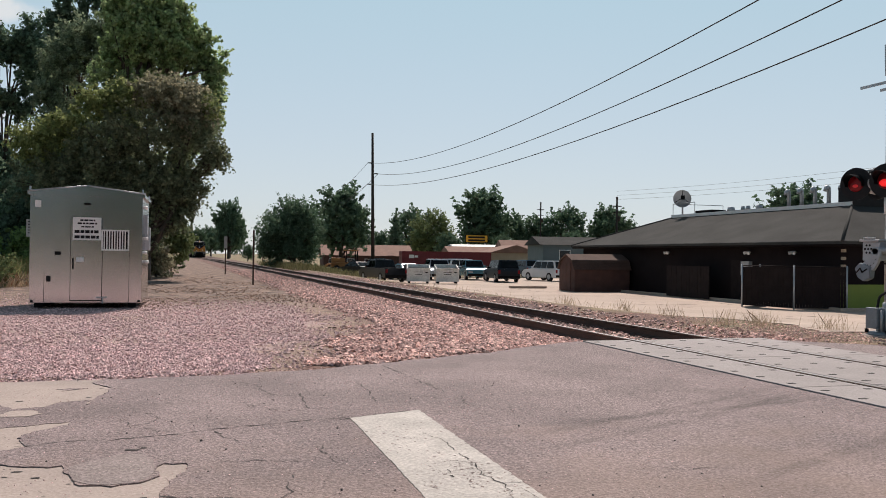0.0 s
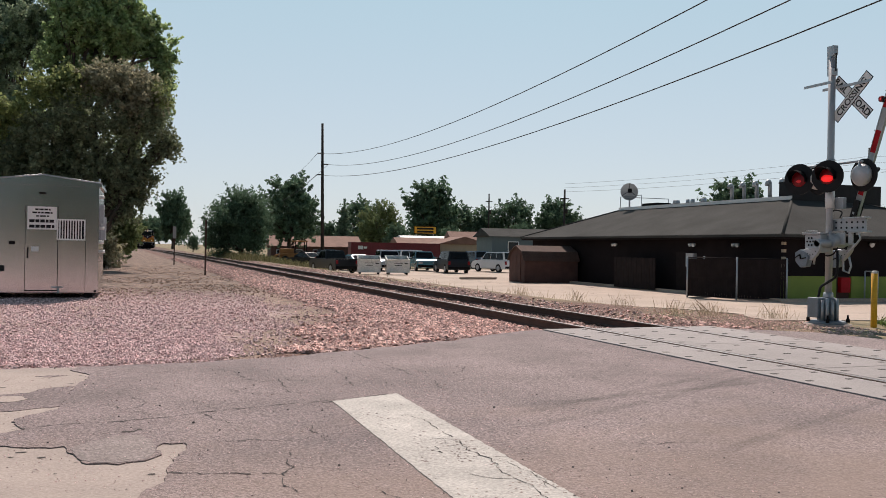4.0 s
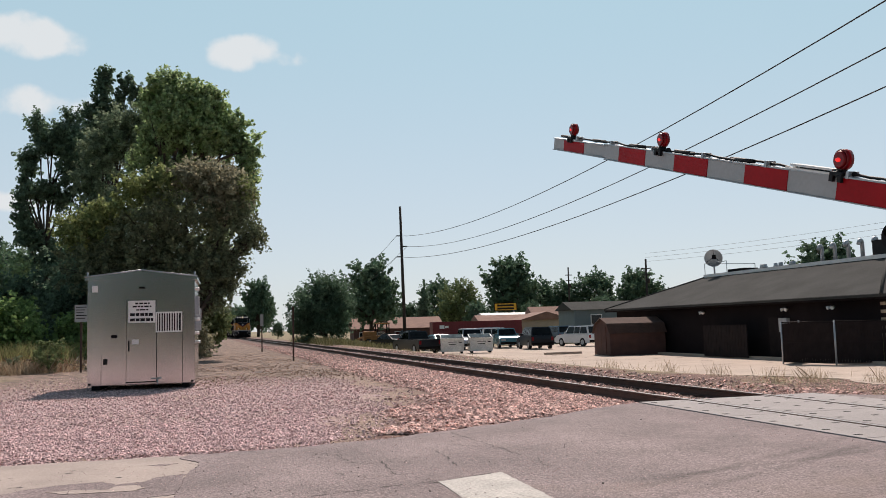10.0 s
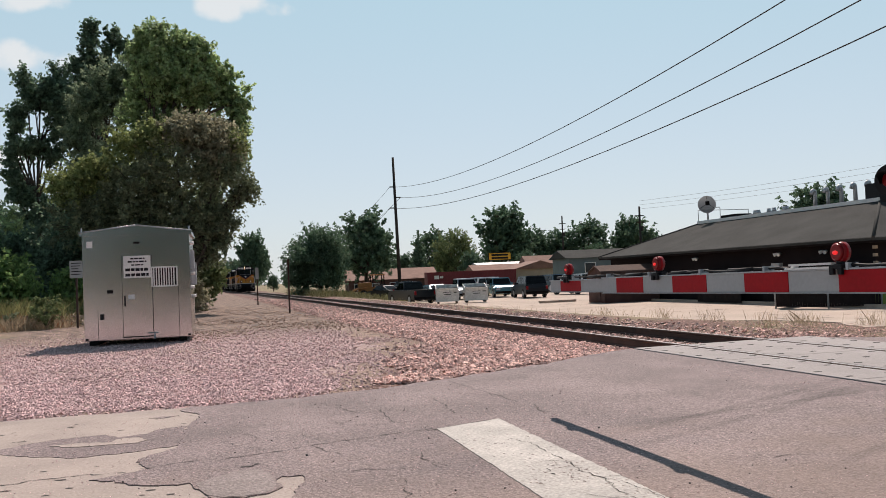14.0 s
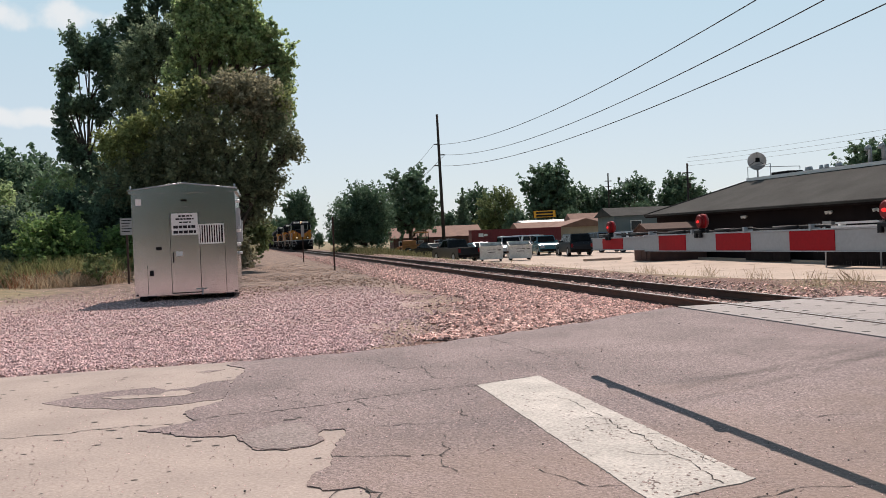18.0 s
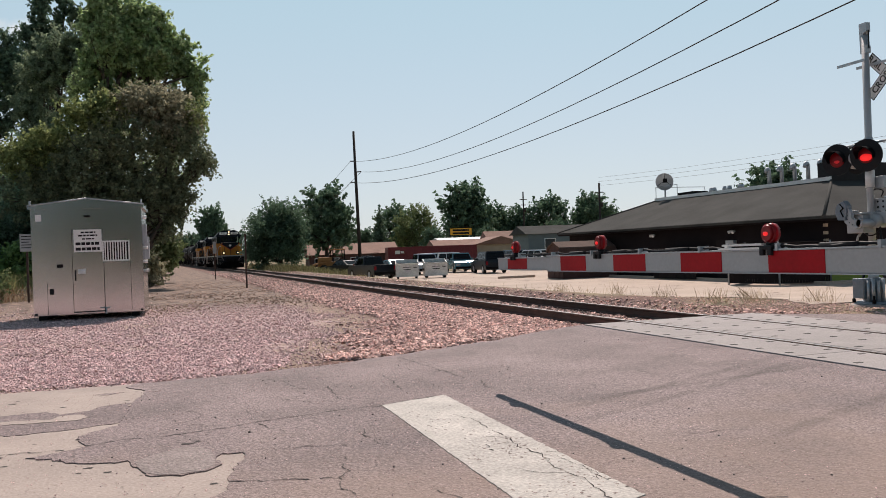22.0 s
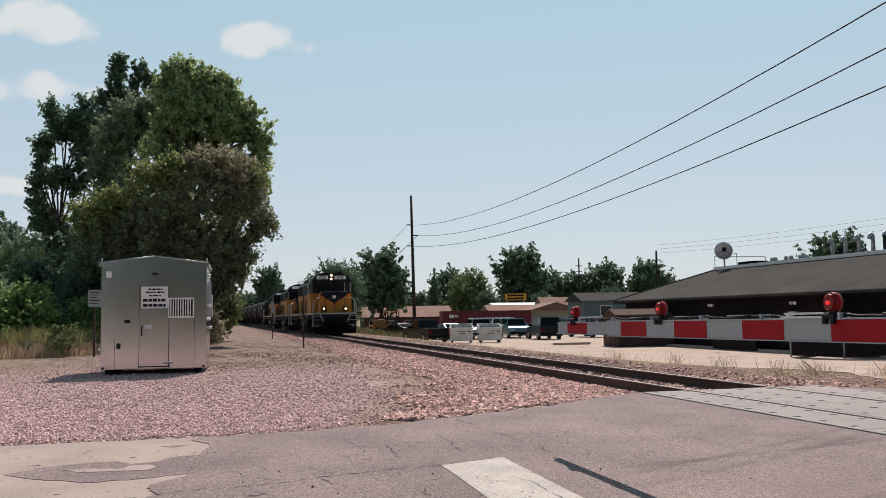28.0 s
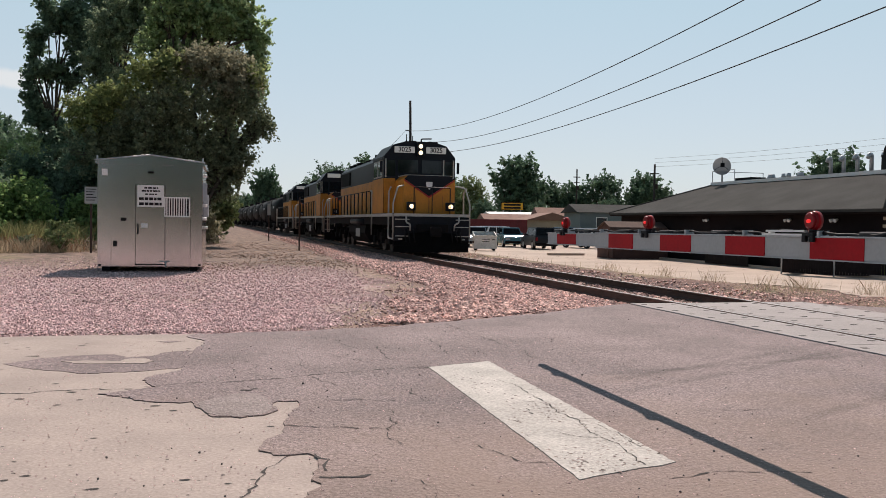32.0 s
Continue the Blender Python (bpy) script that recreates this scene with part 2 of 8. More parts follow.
M["crack"] = mat("crack_dirt", (0.05, 0.043, 0.04), 0.95, 0, 0.2, 5, 60, 0.2)
M["dark"] = mat("dark_tar", (0.12, 0.105, 0.1), 0.9, 0, 0.2, 2, 60, 0.3)
M["rail"] = mat("rusty_rail_steel", (0.07, 0.042, 0.034), 0.75, 0.3, 0.3, 4, 60, 0.3)
M["railtop"] = mat("worn_rail_head", (0.28, 0.26, 0.25), 0.35, 1.0, 0.15, 6, 80, 0.05)
M["tie"] = mat("weathered_tie", (0.09, 0.07, 0.06), 0.95, 0, 0.35, 5, 60, 0.5, rnd=0.25)
M["stone"] = mat("pink_quartzite", (0.60, 0.405, 0.39), 0.9, 0, 0.25, 6, 40, 0.1, tint=(0.70, 0.515, 0.51), island=0.24)
M["redstone"] = mat("red_quartzite_ballast", (0.54, 0.325, 0.28), 0.9, 0, 0.3, 6, 40, 0.1, tint=(0.73, 0.51, 0.455), island=0.5)
M["alu"] = mat("mill_aluminium", (0.47, 0.48, 0.49), 0.17, 1.0, 0.12, 1.2, 30, 0.02)
M["galv"] = mat("galvanised_steel", (0.40, 0.425, 0.45), 0.5, 0.6, 0.14, 4, 50, 0.05)
M["silver"] = mat("silver_paint", (0.42, 0.43, 0.445), 0.45, 0.25, 0.1, 4, 50, 0.04)
M["black"] = mat("black_paint", (0.014, 0.014, 0.016), 0.6, 0, 0.3, 4, 50, 0.05, spec=0.2)
M["soot"] = mat("black_underframe", (0.009, 0.0085, 0.009), 0.85, 0, 0.4, 2, 30, 0.2, spec=0.15)
M["white"] = mat("white_paint", (0.75, 0.75, 0.74), 0.5, 0, 0.08, 3, 40, 0.03)
M["red"] = mat("red_sheeting", (0.36, 0.006, 0.012), 0.5, 0, 0.14, 3, 40, 0.03, spec=0.15)
M["gray"] = mat("grey_white_sheeting", (0.37, 0.38, 0.39), 0.45, 0, 0.08, 3, 40, 0.03)
M["yellow"] = mat("yellow_plastic", (0.75, 0.40, 0.02), 0.5, 0, 0.12, 3, 40, 0.03)
M["wood"] = mat("weathered_pole_wood", (0.035, 0.029, 0.026), 0.95, 0, 0.35, 3, 35, 0.5)
M["wire"] = mat("line_wire", (0.03, 0.03, 0.032), 0.6, 0.2, 0.1, 3, 40, 0.0)
M["glassdark"] = glass("dark_glass", (0.008, 0.010, 0.012))
M["lens_on"] = mat("red_lens_lit", (1.0, 0.02, 0.02), 0.3, 0, 0.05, 3, 30, 0.0, emit=0.7)
M["lens"] = mat("red_lens", (0.22, 0.006, 0.010), 0.3, 0, 0.1, 3, 30, 0.0, spec=0.3)
M["lamp"] = mat("headlight_glow", (1.0, 0.74, 0.42), 0.3, 0, 0.02, 3, 30, 0.0, emit=2.6)
M["grass"] = mat("mown_grass", (0.075, 0.115, 0.028), 0.95, 0, 0.4, 1.2, 30, 0.6)
M["leafA"] = mat("maple_leaves", (0.345, 0.440, 0.225), 0.7, 0, 0.3, 0.4, 6, 0.0, island=0.4, spec=0.3, trans=0.58)
M["leafB"] = mat("dark_leaves", (0.165, 0.240, 0.160), 0.7, 0, 0.3, 0.4, 6, 0.0, island=0.4, spec=0.3, trans=0.5)
M["leafC"] = mat("olive_leaves", (0.205, 0.235, 0.145), 0.8, 0, 0.3, 0.4, 6, 0.0, island=0.4, spec=0.2, trans=0.45)
M["leafD"] = mat("yellowish_leaves", (0.235, 0.275, 0.115), 0.75, 0, 0.3, 0.4, 6, 0.0, island=0.4, spec=0.2, trans=0.45)
M["leafH"] = mat("grey_willow_leaves", (0.250, 0.310, 0.205), 0.8, 0, 0.3, 0.4, 6, 0.0, island=0.35, spec=0.25, trans=0.5)
M["leafI"] = mat("fresh_green_leaves", (0.225, 0.335, 0.125), 0.75, 0, 0.3, 0.4, 6, 0.0, island=0.4, spec=0.25, trans=0.5)
M["leafF"] = mat("far_leaves", (0.120, 0.190, 0.120), 0.8, 0, 0.3, 0.3, 4, 0.0, island=0.35, spec=0.2, trans=0.4)
M["leafG"] = mat("pale_green_leaves", (0.185, 0.230, 0.105), 0.8, 0, 0.3, 0.3, 4, 0.0, island=0.35, spec=0.2, trans=0.4)
M["bark"] = mat("bark", (0.075, 0.06, 0.048), 0.95, 0, 0.35, 4, 25, 0.6)
M["leafE"] = mat("brownish_leaves", (0.340, 0.325, 0.225), 0.85, 0, 0.3, 0.4, 6, 0.0, island=0.35, spec=0.2, trans=0.5)
M["lawnblade"] = mat("lawn_blades", (0.13, 0.19, 0.05), 0.8, 0, 0.3, 3, 30, 0.0, island=0.45, trans=0.3)
M["dry"] = mat("dry_weeds", (0.43, 0.34, 0.24), 0.95, 0, 0.3, 3, 30, 0.0, island=0.35, trans=0.4)
M["rough"] = mat("rough_olive_grass", (0.155, 0.150, 0.075), 0.9, 0, 0.3, 3, 30, 0.0, island=0.4, trans=0.35)
M["rustgrass"] = mat("rusty_grass", (0.30, 0.155, 0.085), 0.95, 0, 0.3, 3, 30, 0.0, island=0.35, trans=0.2)
M["weed"] = mat("green_weeds", (0.27, 0.265, 0.12), 0.9, 0, 0.3, 3, 30, 0.0, island=0.4, trans=0.45)


def ground_material():
    """Pinkish gravel by the track and cabinet, bare dirt along it, rough grass beyond."""
    m = bpy.data.materials.new("ground_cover")
    m.use_nodes = True
    t = m.node_tree
    n, l = t.nodes, t.links
    b = n["Principled BSDF"]
    b.inputs["Roughness"].default_value = 0.95
    co = n.new("ShaderNodeTexCoord")
    sep = n.new("ShaderNodeSeparateXYZ")
    wob = n.new("ShaderNodeTexNoise")
    wob.inputs["Scale"].default_value, wob.inputs["Detail"].default_value = 0.25, 6
    l.new(co.outputs["Object"], wob.inputs["Vector"])
    l.new(co.outputs["Object"], sep.inputs[0])

    def math_(op, a, c):
        q = n.new("ShaderNodeMath")
        q.operation = op
        q.use_clamp = False
        for i, v in enumerate((a, c)):
            if isinstance(v, (int, float)):
                q.inputs[i].default_value = v
            else:
                l.new(v, q.inputs[i])
        return q.outputs[0]

    def ramp(v, lo, hi):
        q = n.new("ShaderNodeMapRange")
        q.inputs["From Min"].default_value, q.inputs["From Max"].default_value = lo, hi
        l.new(v, q.inputs["Value"])
        return q.outputs[0]

    def mixc(f, a, c):
        q = n.new("ShaderNodeMix")
        q.data_type = "RGBA"
        for k, v in (("A", a), ("B", c)):
            if isinstance(v, tuple):
                q.inputs[k].default_value = (*v, 1)
            else:
                l.new(v, q.inputs[k])
        l.new(f, q.inputs["Factor"])
        return q.outputs["Result"]

    w = math_("MULTIPLY", math_("SUBTRACT", wob.outputs["Fac"], 0.5), 9.0)
    x = math_("ADD", sep.outputs["X"], w)
    y = math_("ADD", sep.outputs["Y"], w)
    sp = n.new("ShaderNodeTexVoronoi")
    sp.inputs["Scale"].default_value = 22
    l.new(co.outputs["Object"], sp.inputs["Vector"])
    st = n.new("ShaderNodeTexVoronoi")
    st.inputs["Scale"].default_value = 9
    l.new(co.outputs["Object"], st.inputs["Vector"])
    fn = n.new("ShaderNodeTexNoise")
    fn.inputs["Scale"].default_value, fn.inputs["Detail"].default_value = 2.2, 8
    l.new(co.outputs["Object"], fn.inputs["Vector"])
    gravel = mixc(sp.outputs["Color"], (0.33, 0.225, 0.215), (0.55, 0.405, 0.392))
    dirt = mixc(ramp(fn.outputs["Fac"], 0.35, 0.65), (0.09, 0.064, 0.052), (0.30, 0.212, 0.168))
    grass = mixc(ramp(fn.outputs["Fac"], 0.35, 0.65), (0.13, 0.115, 0.06), (0.30, 0.235, 0.14))
    worn = n.new("ShaderNodeTexNoise")
    worn.inputs["Scale"].default_value, worn.inputs["Detail"].default_value = 0.55, 7
    l.new(co.outputs["Object"], worn.inputs["Vector"])
    gravel = mixc(ramp(worn.outputs["Fac"], 0.50, 0.68), gravel, (0.36, 0.265, 0.21))
    g1 = mixc(ramp(math_("ADD", y, math_("MULTIPLY", fn.outputs["Fac"], 8.0)), 10.5, 17.5), gravel, dirt)
    away = math_("MAXIMUM", math_("SUBTRACT", -14.0, x), math_("SUBTRACT", x, 3.5))
    strip = math_("MINIMUM", math_("ADD", math_("MULTIPLY", sep.outputs["Y"], 0.36), -5.0), -3.55)
    off = math_("ADD", math_("SUBTRACT", sep.outputs["X"], strip), math_("MULTIPLY", math_("SUBTRACT", fn.outputs["Fac"], 0.5), 1.6))
    trodden = mixc(ramp(fn.outputs["Fac"], 0.3, 0.7), (0.17, 0.115, 0.088), (0.36, 0.255, 0.20))
    g1 = mixc(math_("MULTIPLY", ramp(off, -0.9, -0.45), ramp(sep.outputs["Y"], 16.0, 9.0)), g1, trodden)
    coarse = mixc(sp.outputs["Color"], (0.07, 0.038, 0.031), (0.24, 0.130, 0.105))
    g1 = mixc(math_("MULTIPLY", ramp(off, 0.15, 0.5), ramp(sep.outputs["X"], 5.2, 4.2)), g1, coarse)
    bed = math_("MULTIPLY", ramp(math_("ABSOLUTE", math_("SUBTRACT", sep.outputs["X"], 0.75), 0), 3.0, 1.9), ramp(sep.outputs["Y"], -0.2, 0.3))
    g1 = mixc(bed, g1, mixc(sp.outputs["Color"], (0.06, 0.04, 0.034), (0.20, 0.125, 0.11)))
    g2 = mixc(ramp(away, -0.8, 1.5), g1, grass)
    l.new(g2, b.inputs["Base Color"])
    bp = n.new("ShaderNodeBump")
    bp.inputs["Strength"].default_value, bp.inputs["Distance"].default_value = 0.6, 0.03
    l.new(sp.outputs["Distance"], bp.inputs["Height"])
    l.new(bp.outputs[0], b.inputs["Normal"])
    return m


M["ground"] = ground_material()


# ---- building helpers ----
def box(bm, x0, y0, z0, x1, y1, z1, bevel=0.0, m=None):
    """An axis-aligned box between two corners, turned by m."""
    vs = [bm.verts.new((x, y, z)) for z in (z0, z1) for y in (y0, y1) for x in (x0, x1)]
    fs = [bm.faces.new([vs[i] for i in q]) for q in ((0, 2, 3, 1), (4, 5, 7, 6), (0, 1, 5, 4), (2, 6, 7, 3), (0, 4, 6, 2), (1, 3, 7, 5))]
    if m is not None:
        bmesh.ops.transform(bm, matrix=m, verts=vs)
    if bevel:
        es = list({e for f in fs for e in f.edges})
        bmesh.ops.bevel(bm, geom=es, offset=bevel, segments=2, affect="EDGES", profile=0.6)
    return vs


def tube(bm, p0, p1, r0, r1=None, n=10, cap=True):
    """A tapered round bar from p0 to p1."""
    p0, p1 = Vector(p0), Vector(p1)
    r1 = r0 if r1 is None else r1
    q = (p1 - p0).to_track_quat("Z", "Y")
    ring = []
    for p, r in ((p0, r0), (p1, r1)):
        ring.append([bm.verts.new(p + q @ Vector((r * math.cos(a), r * math.sin(a), 0))) for a in (2 * math.pi * i / n for i in range(n))])
    for i in range(n):
        j = (i + 1) % n
        f = bm.faces.new((ring[0][i], ring[0][j], ring[1][j], ring[1][i]))
        f.smooth = True
    if cap:
        bm.faces.new(ring[0][::-1])
        bm.faces.new(ring[1])
    return ring


def pipe(bm, pts, r, n=8):
    """A round bar along points, its bends eased."""
    out = [Vector(pts[0])]
    for a, p, c in zip(pts[:-2], pts[1:-1], pts[2:]):
        a, p, c = Vector(a), Vector(p), Vector(c)
        k = min(2.2 * r, (p - a).length * 0.4, (c - p).length * 0.4)
        out += [p + (a - p).normalized() * k, p + ((a - p).normalized() + (c - p).normalized()) * k * 0.28, p + (c - p).normalized() * k]
    out.append(Vector(pts[-1]))
    sweep(bm, out, r, n)


def prism(bm, pts, axis, a, c):
    """A flat outline pushed along an axis from a to c. pts are pairs in the two other axes, in order."""
    def at(p, d):
        return {"x": (d, p[0], p[1]), "y": (p[0], d, p[1]), "z": (p[0], p[1], d)}[axis]
    lo = [bm.verts.new(at(p, a)) for p in pts]
    hi = [bm.verts.new(at(p, c)) for p in pts]
    k = len(pts)
    bm.faces.new(lo)
    bm.faces.new(hi[::-1])
    for i in range(k):
        j = (i + 1) % k
        bm.faces.new((lo[j], lo[i], hi[i], hi[j]))
    return lo + hi


def part(name, bm, material, parent=None, label="", fix=True):
    """Links a bmesh as one mesh object, under a thing or a part."""
    if fix:
        bmesh.ops.recalc_face_normals(bm, faces=bm.faces)
    me = bpy.data.meshes.new(name)
    bm.to_mesh(me)
    bm.free()
    me.materials.append(M[material] if isinstance(material, str) else material)
    ob = new(name, me)
    if parent is not None:
        ob.parent = parent
    if label:
        ob["label"] = label
    return ob


JOINED = ("louvre", "window_frame", "frame", "flangeway", "lettering", "door_gap", "marking", "dark_lettering", "sill_stripe", "frame_beam", "sill", "roof_trim", "foot", "step_edge", "step_stripe", "nose_seam")


def boxes(name, items, material, parent=None, label="", bevel=0.0):
    """Boxes, each an object of its own, but for those that make one part together. Returns the first."""
    groups = [items] if name in JOINED else [[it] for it in items]
    first = None
    for g in groups:
        bm = bmesh.new()
        for it in g:
            box(bm, *it, bevel=bevel)
        ob = part(name, bm, material, parent, label)
        first = first or ob
    return first


def sweep(bm, pts, r, n=6):
    """One unbroken round bar along a line of points."""
    pts = [Vector(p) for p in pts]
    rings = []
    for i, p in enumerate(pts):
        d = (pts[min(i + 1, len(pts) - 1)] - pts[max(i - 1, 0)]).normalized()
        q = d.to_track_quat("Z", "Y")
        rings.append([bm.verts.new(p + q @ Vector((r * math.cos(a), r * math.sin(a), 0))) for a in (2 * math.pi * k / n for k in range(n))])
    for a, c in zip(rings[:-1], rings[1:]):
        # match the nearest corners, so that the bar does not twist
        o = min(range(n), key=lambda k: (c[k].co - pts[rings.index(c)] - (a[0].co - pts[rings.index(a)])).length)
        for k in range(n):
            f = bm.faces.new((a[k], a[(k + 1) % n], c[(k + 1 + o) % n], c[(k + o) % n]))
            f.smooth = True
    bm.faces.new(rings[0][::-1])
    bm.faces.new(rings[-1])


def thing(name, m, label, category, group="", kind=""):
    ob = new(name)
    ob.matrix_world = m
    ob.empty_display_size = 0.3
    return tagged(ob, label, category, group, kind)


def mesh_np(name, verts, faces, material, parent=None, smooth=False):
    me = bpy.data.meshes.new(name)
    me.from_pydata(verts.tolist() if hasattr(verts, "tolist") else verts, [], faces.tolist() if hasattr(faces, "tolist") else faces)
    me.materials.append(M[material])
    if smooth:
        me.polygons.foreach_set("use_smooth", [True] * len(me.polygons))
    ob = new(name, me)
    if parent is not None:
        ob.parent = parent
    return ob


def words(name, text, size, material, m, parent=None, depth=0.004):
    """Raised letters, as a mesh, centred on m's origin, reading in m's x direction and facing m's z."""
    cu = bpy.data.curves.new(name, "FONT")
    cu.body, cu.size, cu.align_x, cu.align_y, cu.extrude = text, size, "CENTER", "CENTER", depth
    cu.offset = size * 0.018
    tmp = bpy.data.objects.new(name, cu)
    scene.collection.objects.link(tmp)
    bpy.context.view_layer.update()
    me = bpy.data.meshes.new_from_object(tmp.evaluated_get(bpy.context.evaluated_depsgraph_get()))
    bpy.data.objects.remove(tmp)
    me.materials.clear()
    me.materials.append(M[material])
    ob = new(name, me)
    if parent is not None:
        ob.parent = parent
    ob.matrix_local = m
    return ob


# ---- ground ----
def track_x(y):
    """How far the track has swung off its straight line at y; it bears away gently beyond the lot."""
    return -8e-5 * np.maximum(np.asarray(y, float) - 50.0, 0.0) ** 2


def smooth(v):
    v = np.clip(v, 0, 1)
    return v * v * (3 - 2 * v)


def level(x, y):
    """Height of the land: level by the road and track, a little lower in the lot, a bed under the rails."""
    x, y = np.asarray(x, float), np.asarray(y, float)
    z = -0.03 - 0.80 * smooth((x - 3.0) / 7.0) * smooth((y - 0.0) / 14.0)
    bed = smooth((3.4 - np.abs(x - track_x(y) - 0.75)) / 1.6)
    z = np.where(y > -1.0, z * (1 - bed) + -0.172 * bed, z)
    rim = np.interp(x, [-60, -9.3, -7.6, -6.4, -5.3, -3.6, -2.2, -0.93, -0.5, 0.5], [-2.3, -2.55, -2.62, -2.5, -2.2, -1.35, -0.62, -0.03, -2.0, -2.0])
    z = z - 0.07 * smooth((rim + 0.22 - y) / 0.35)
    far = smooth((np.hypot(x, y) - 120) / 200)
    return z - 0.02 + far * 0.3


def ground():
    xs = np.concatenate([np.linspace(-3000, -300, 12), np.linspace(-250, -40, 12), np.linspace(-36, 44, 161), np.linspace(50, 250, 12), np.linspace(300, 3000, 12)])
    ys = np.concatenate([np.linspace(-3000, -200, 8), np.linspace(-150, -20, 10), np.linspace(-16, -4, 25), np.linspace(-3.9, 2.0, 60), np.linspace(2.5, 64, 124), np.linspace(70, 300, 16), np.linspace(400, 4000, 14)])
    gx, gy = np.meshgrid(xs, ys)
    gz = level(gx, gy)
    v = np.stack([gx, gy, gz], -1).reshape(-1, 3)
    w = len(xs)
    i = np.arange(len(ys) - 1)[:, None] * w + np.arange(w - 1)
    f = np.stack([i, i + 1, i + w + 1, i + w], -1).reshape(-1, 4)
    ob = mesh_np("ground", v, f, "ground", smooth=True)
    tagged(ob, "flat pinkish gravel and dry grass ground", "ground", kind="structure")


ground()

# ---- road, apron, crossing ----
ROAD_EDGE = [(-60, -2.3), (-9.3, -2.55), (-7.6, -2.62), (-6.4, -2.5), (-5.3, -2.2), (-3.6, -1.35), (-2.2, -0.62), (-0.93, -0.03)]


def road_z(x):
    return -0.052 + 0.045 * float(smooth((x + 3.0) / 2.0))


def sheet(name, outline, zf, material, label, category, thick=0.05, cell=0.5):
    """A slab with a given outline whose top follows zf(x, y)."""
    bm = bmesh.new()
    vs = [bm.verts.new((x, y, 0)) for x, y in outline]
    bm.faces.new(vs)
    x0, x1 = min(p[0] for p in outline), max(p[0] for p in outline)
    y0, y1 = min(p[1] for p in outline), max(p[1] for p in outline)
    for i in range(1, int((x1 - x0) / cell)):
        bmesh.ops.bisect_plane(bm, geom=bm.verts[:] + bm.edges[:] + bm.faces[:], plane_co=(x0 + i * cell, 0, 0), plane_no=(1, 0, 0))
    for i in range(1, int((y1 - y0) / cell)):
        bmesh.ops.bisect_plane(bm, geom=bm.verts[:] + bm.edges[:] + bm.faces[:], plane_co=(0, y0 + i * cell, 0), plane_no=(0, 1, 0))
    for v in bm.verts:
        v.co.z = zf(v.co.x, v.co.y)
    bmesh.ops.recalc_face_normals(bm, faces=bm.faces)
    if bm.faces[:][0].normal.z < 0:
        bmesh.ops.reverse_faces(bm, faces=bm.faces)
    ex = bmesh.ops.extrude_face_region(bm, geom=bm.faces[:])
    bmesh.ops.translate(bm, verts=[e for e in ex["geom"] if isinstance(e, bmesh.types.BMVert)], vec=(0, 0, 0))
    low = [v for v in bm.verts if v not in set(e for e in ex["geom"] if isinstance(e, bmesh.types.BMVert))]
    for v in low:
        v.co.z -= thick
    ob = part(name, bm, material)
    return tagged(ob, label, category, kind="structure")


def jag(pts, amp, step, seed):
    """A line with a broken, uneven edge."""
    r = random.Random(seed)
    out = []
    for (ax, ay), (cx, cy) in zip(pts[:-1], pts[1:]):
        d = math.hypot(cx - ax, cy - ay)
        k = max(1, int(d / step))
        for i in range(k):
            u = i / k
            out.append((ax + (cx - ax) * u + r.uniform(-amp, amp), ay + (cy - ay) * u + r.uniform(-amp, amp)))
    out.append(pts[-1])
    return out


# the asphalt's left edge, broken away over an older concrete apron
BREAK = [(-7.6, -2.62), (-7.69, -2.85), (-7.59, -3.01), (-7.5, -3.14), (-7.49, -3.45), (-7.55, -3.66), (-7.6, -3.93), (-7.61, -4.22), (-7.63, -4.75), (-7.67, -5.07), (-7.8, -5.2), (-7.94, -5.39), (-7.9, -5.62), (-7.83, -5.8), (-7.98, -5.9), (-8.21, -6.02), (-8.05, -6.13), (-7.96, -6.25), (-7.85, -6.35), (-7.62, -6.47), (-7.56, -6.41), (-7.48, -6.65), (-7.46, -6.82), (-7.38, -6.93), (-7.22, -7.0), (-7.09, -6.97), (-6.98, -6.88),
         (-6.97, -6.72), (-6.98, -6.54), (-6.92, -6.49), (-6.78, -6.57), (-6.80, -6.7), (-6.9, -6.97), (-6.95, -7.2), (-6.95, -7.37), (-7.03, -7.57), (-7.12, -7.68), (-7.12, -7.85), (-7.05, -7.96), (-6.94, -8.0), (-6.86, -7.99), (-6.85, -8.13), (-6.86, -8.3), (-6.9, -8.46), (-6.87, -8.6), (-7.0, -8.77), (-7.3, -10.5), (-7.4, -13.0), (-7.4, -29.9)]
APRON_DROP = 0.008
road_outline = jag([(-7.6, -2.62)] + ROAD_EDGE[3:], 0.05, 0.22, 2) + [(-0.93, -30)] + jag(BREAK, 0.02, 0.045, 3)[::-1][:-1]
sheet("road", road_outline, lambda x, y: road_z(x), "asphalt", "worn pinkish grey asphalt road with cracks", "road", 0.1, 1.5)
sheet("road_beyond", [(2.44, -0.35), (3.5, -1.3), (3.75, -2.4), (4.1, -3.6), (5.2, -5.6), (9, -9), (30, -16), (60, -22), (60, -30), (2.44, -30)], lambda x, y: -0.01 - 0.02 * smooth((x - 3) / 4), "asphalt", "asphalt road on the far side of the rails", "road", 0.1, 3.0)

# pale concrete apron, over which the asphalt's edge has broken away
sheet("apron", jag([(-59, -2.5), (-14, -2.5), (-9.3, -2.55), (-6.5, -2.58)], 0.03, 0.3, 6) + [(-6.3, -29.5), (-59, -29.5)], lambda x, y: road_z(x) - APRON_DROP, "concrete", "pale broken concrete apron beside the asphalt", "pavement", 0.03, 4.0)


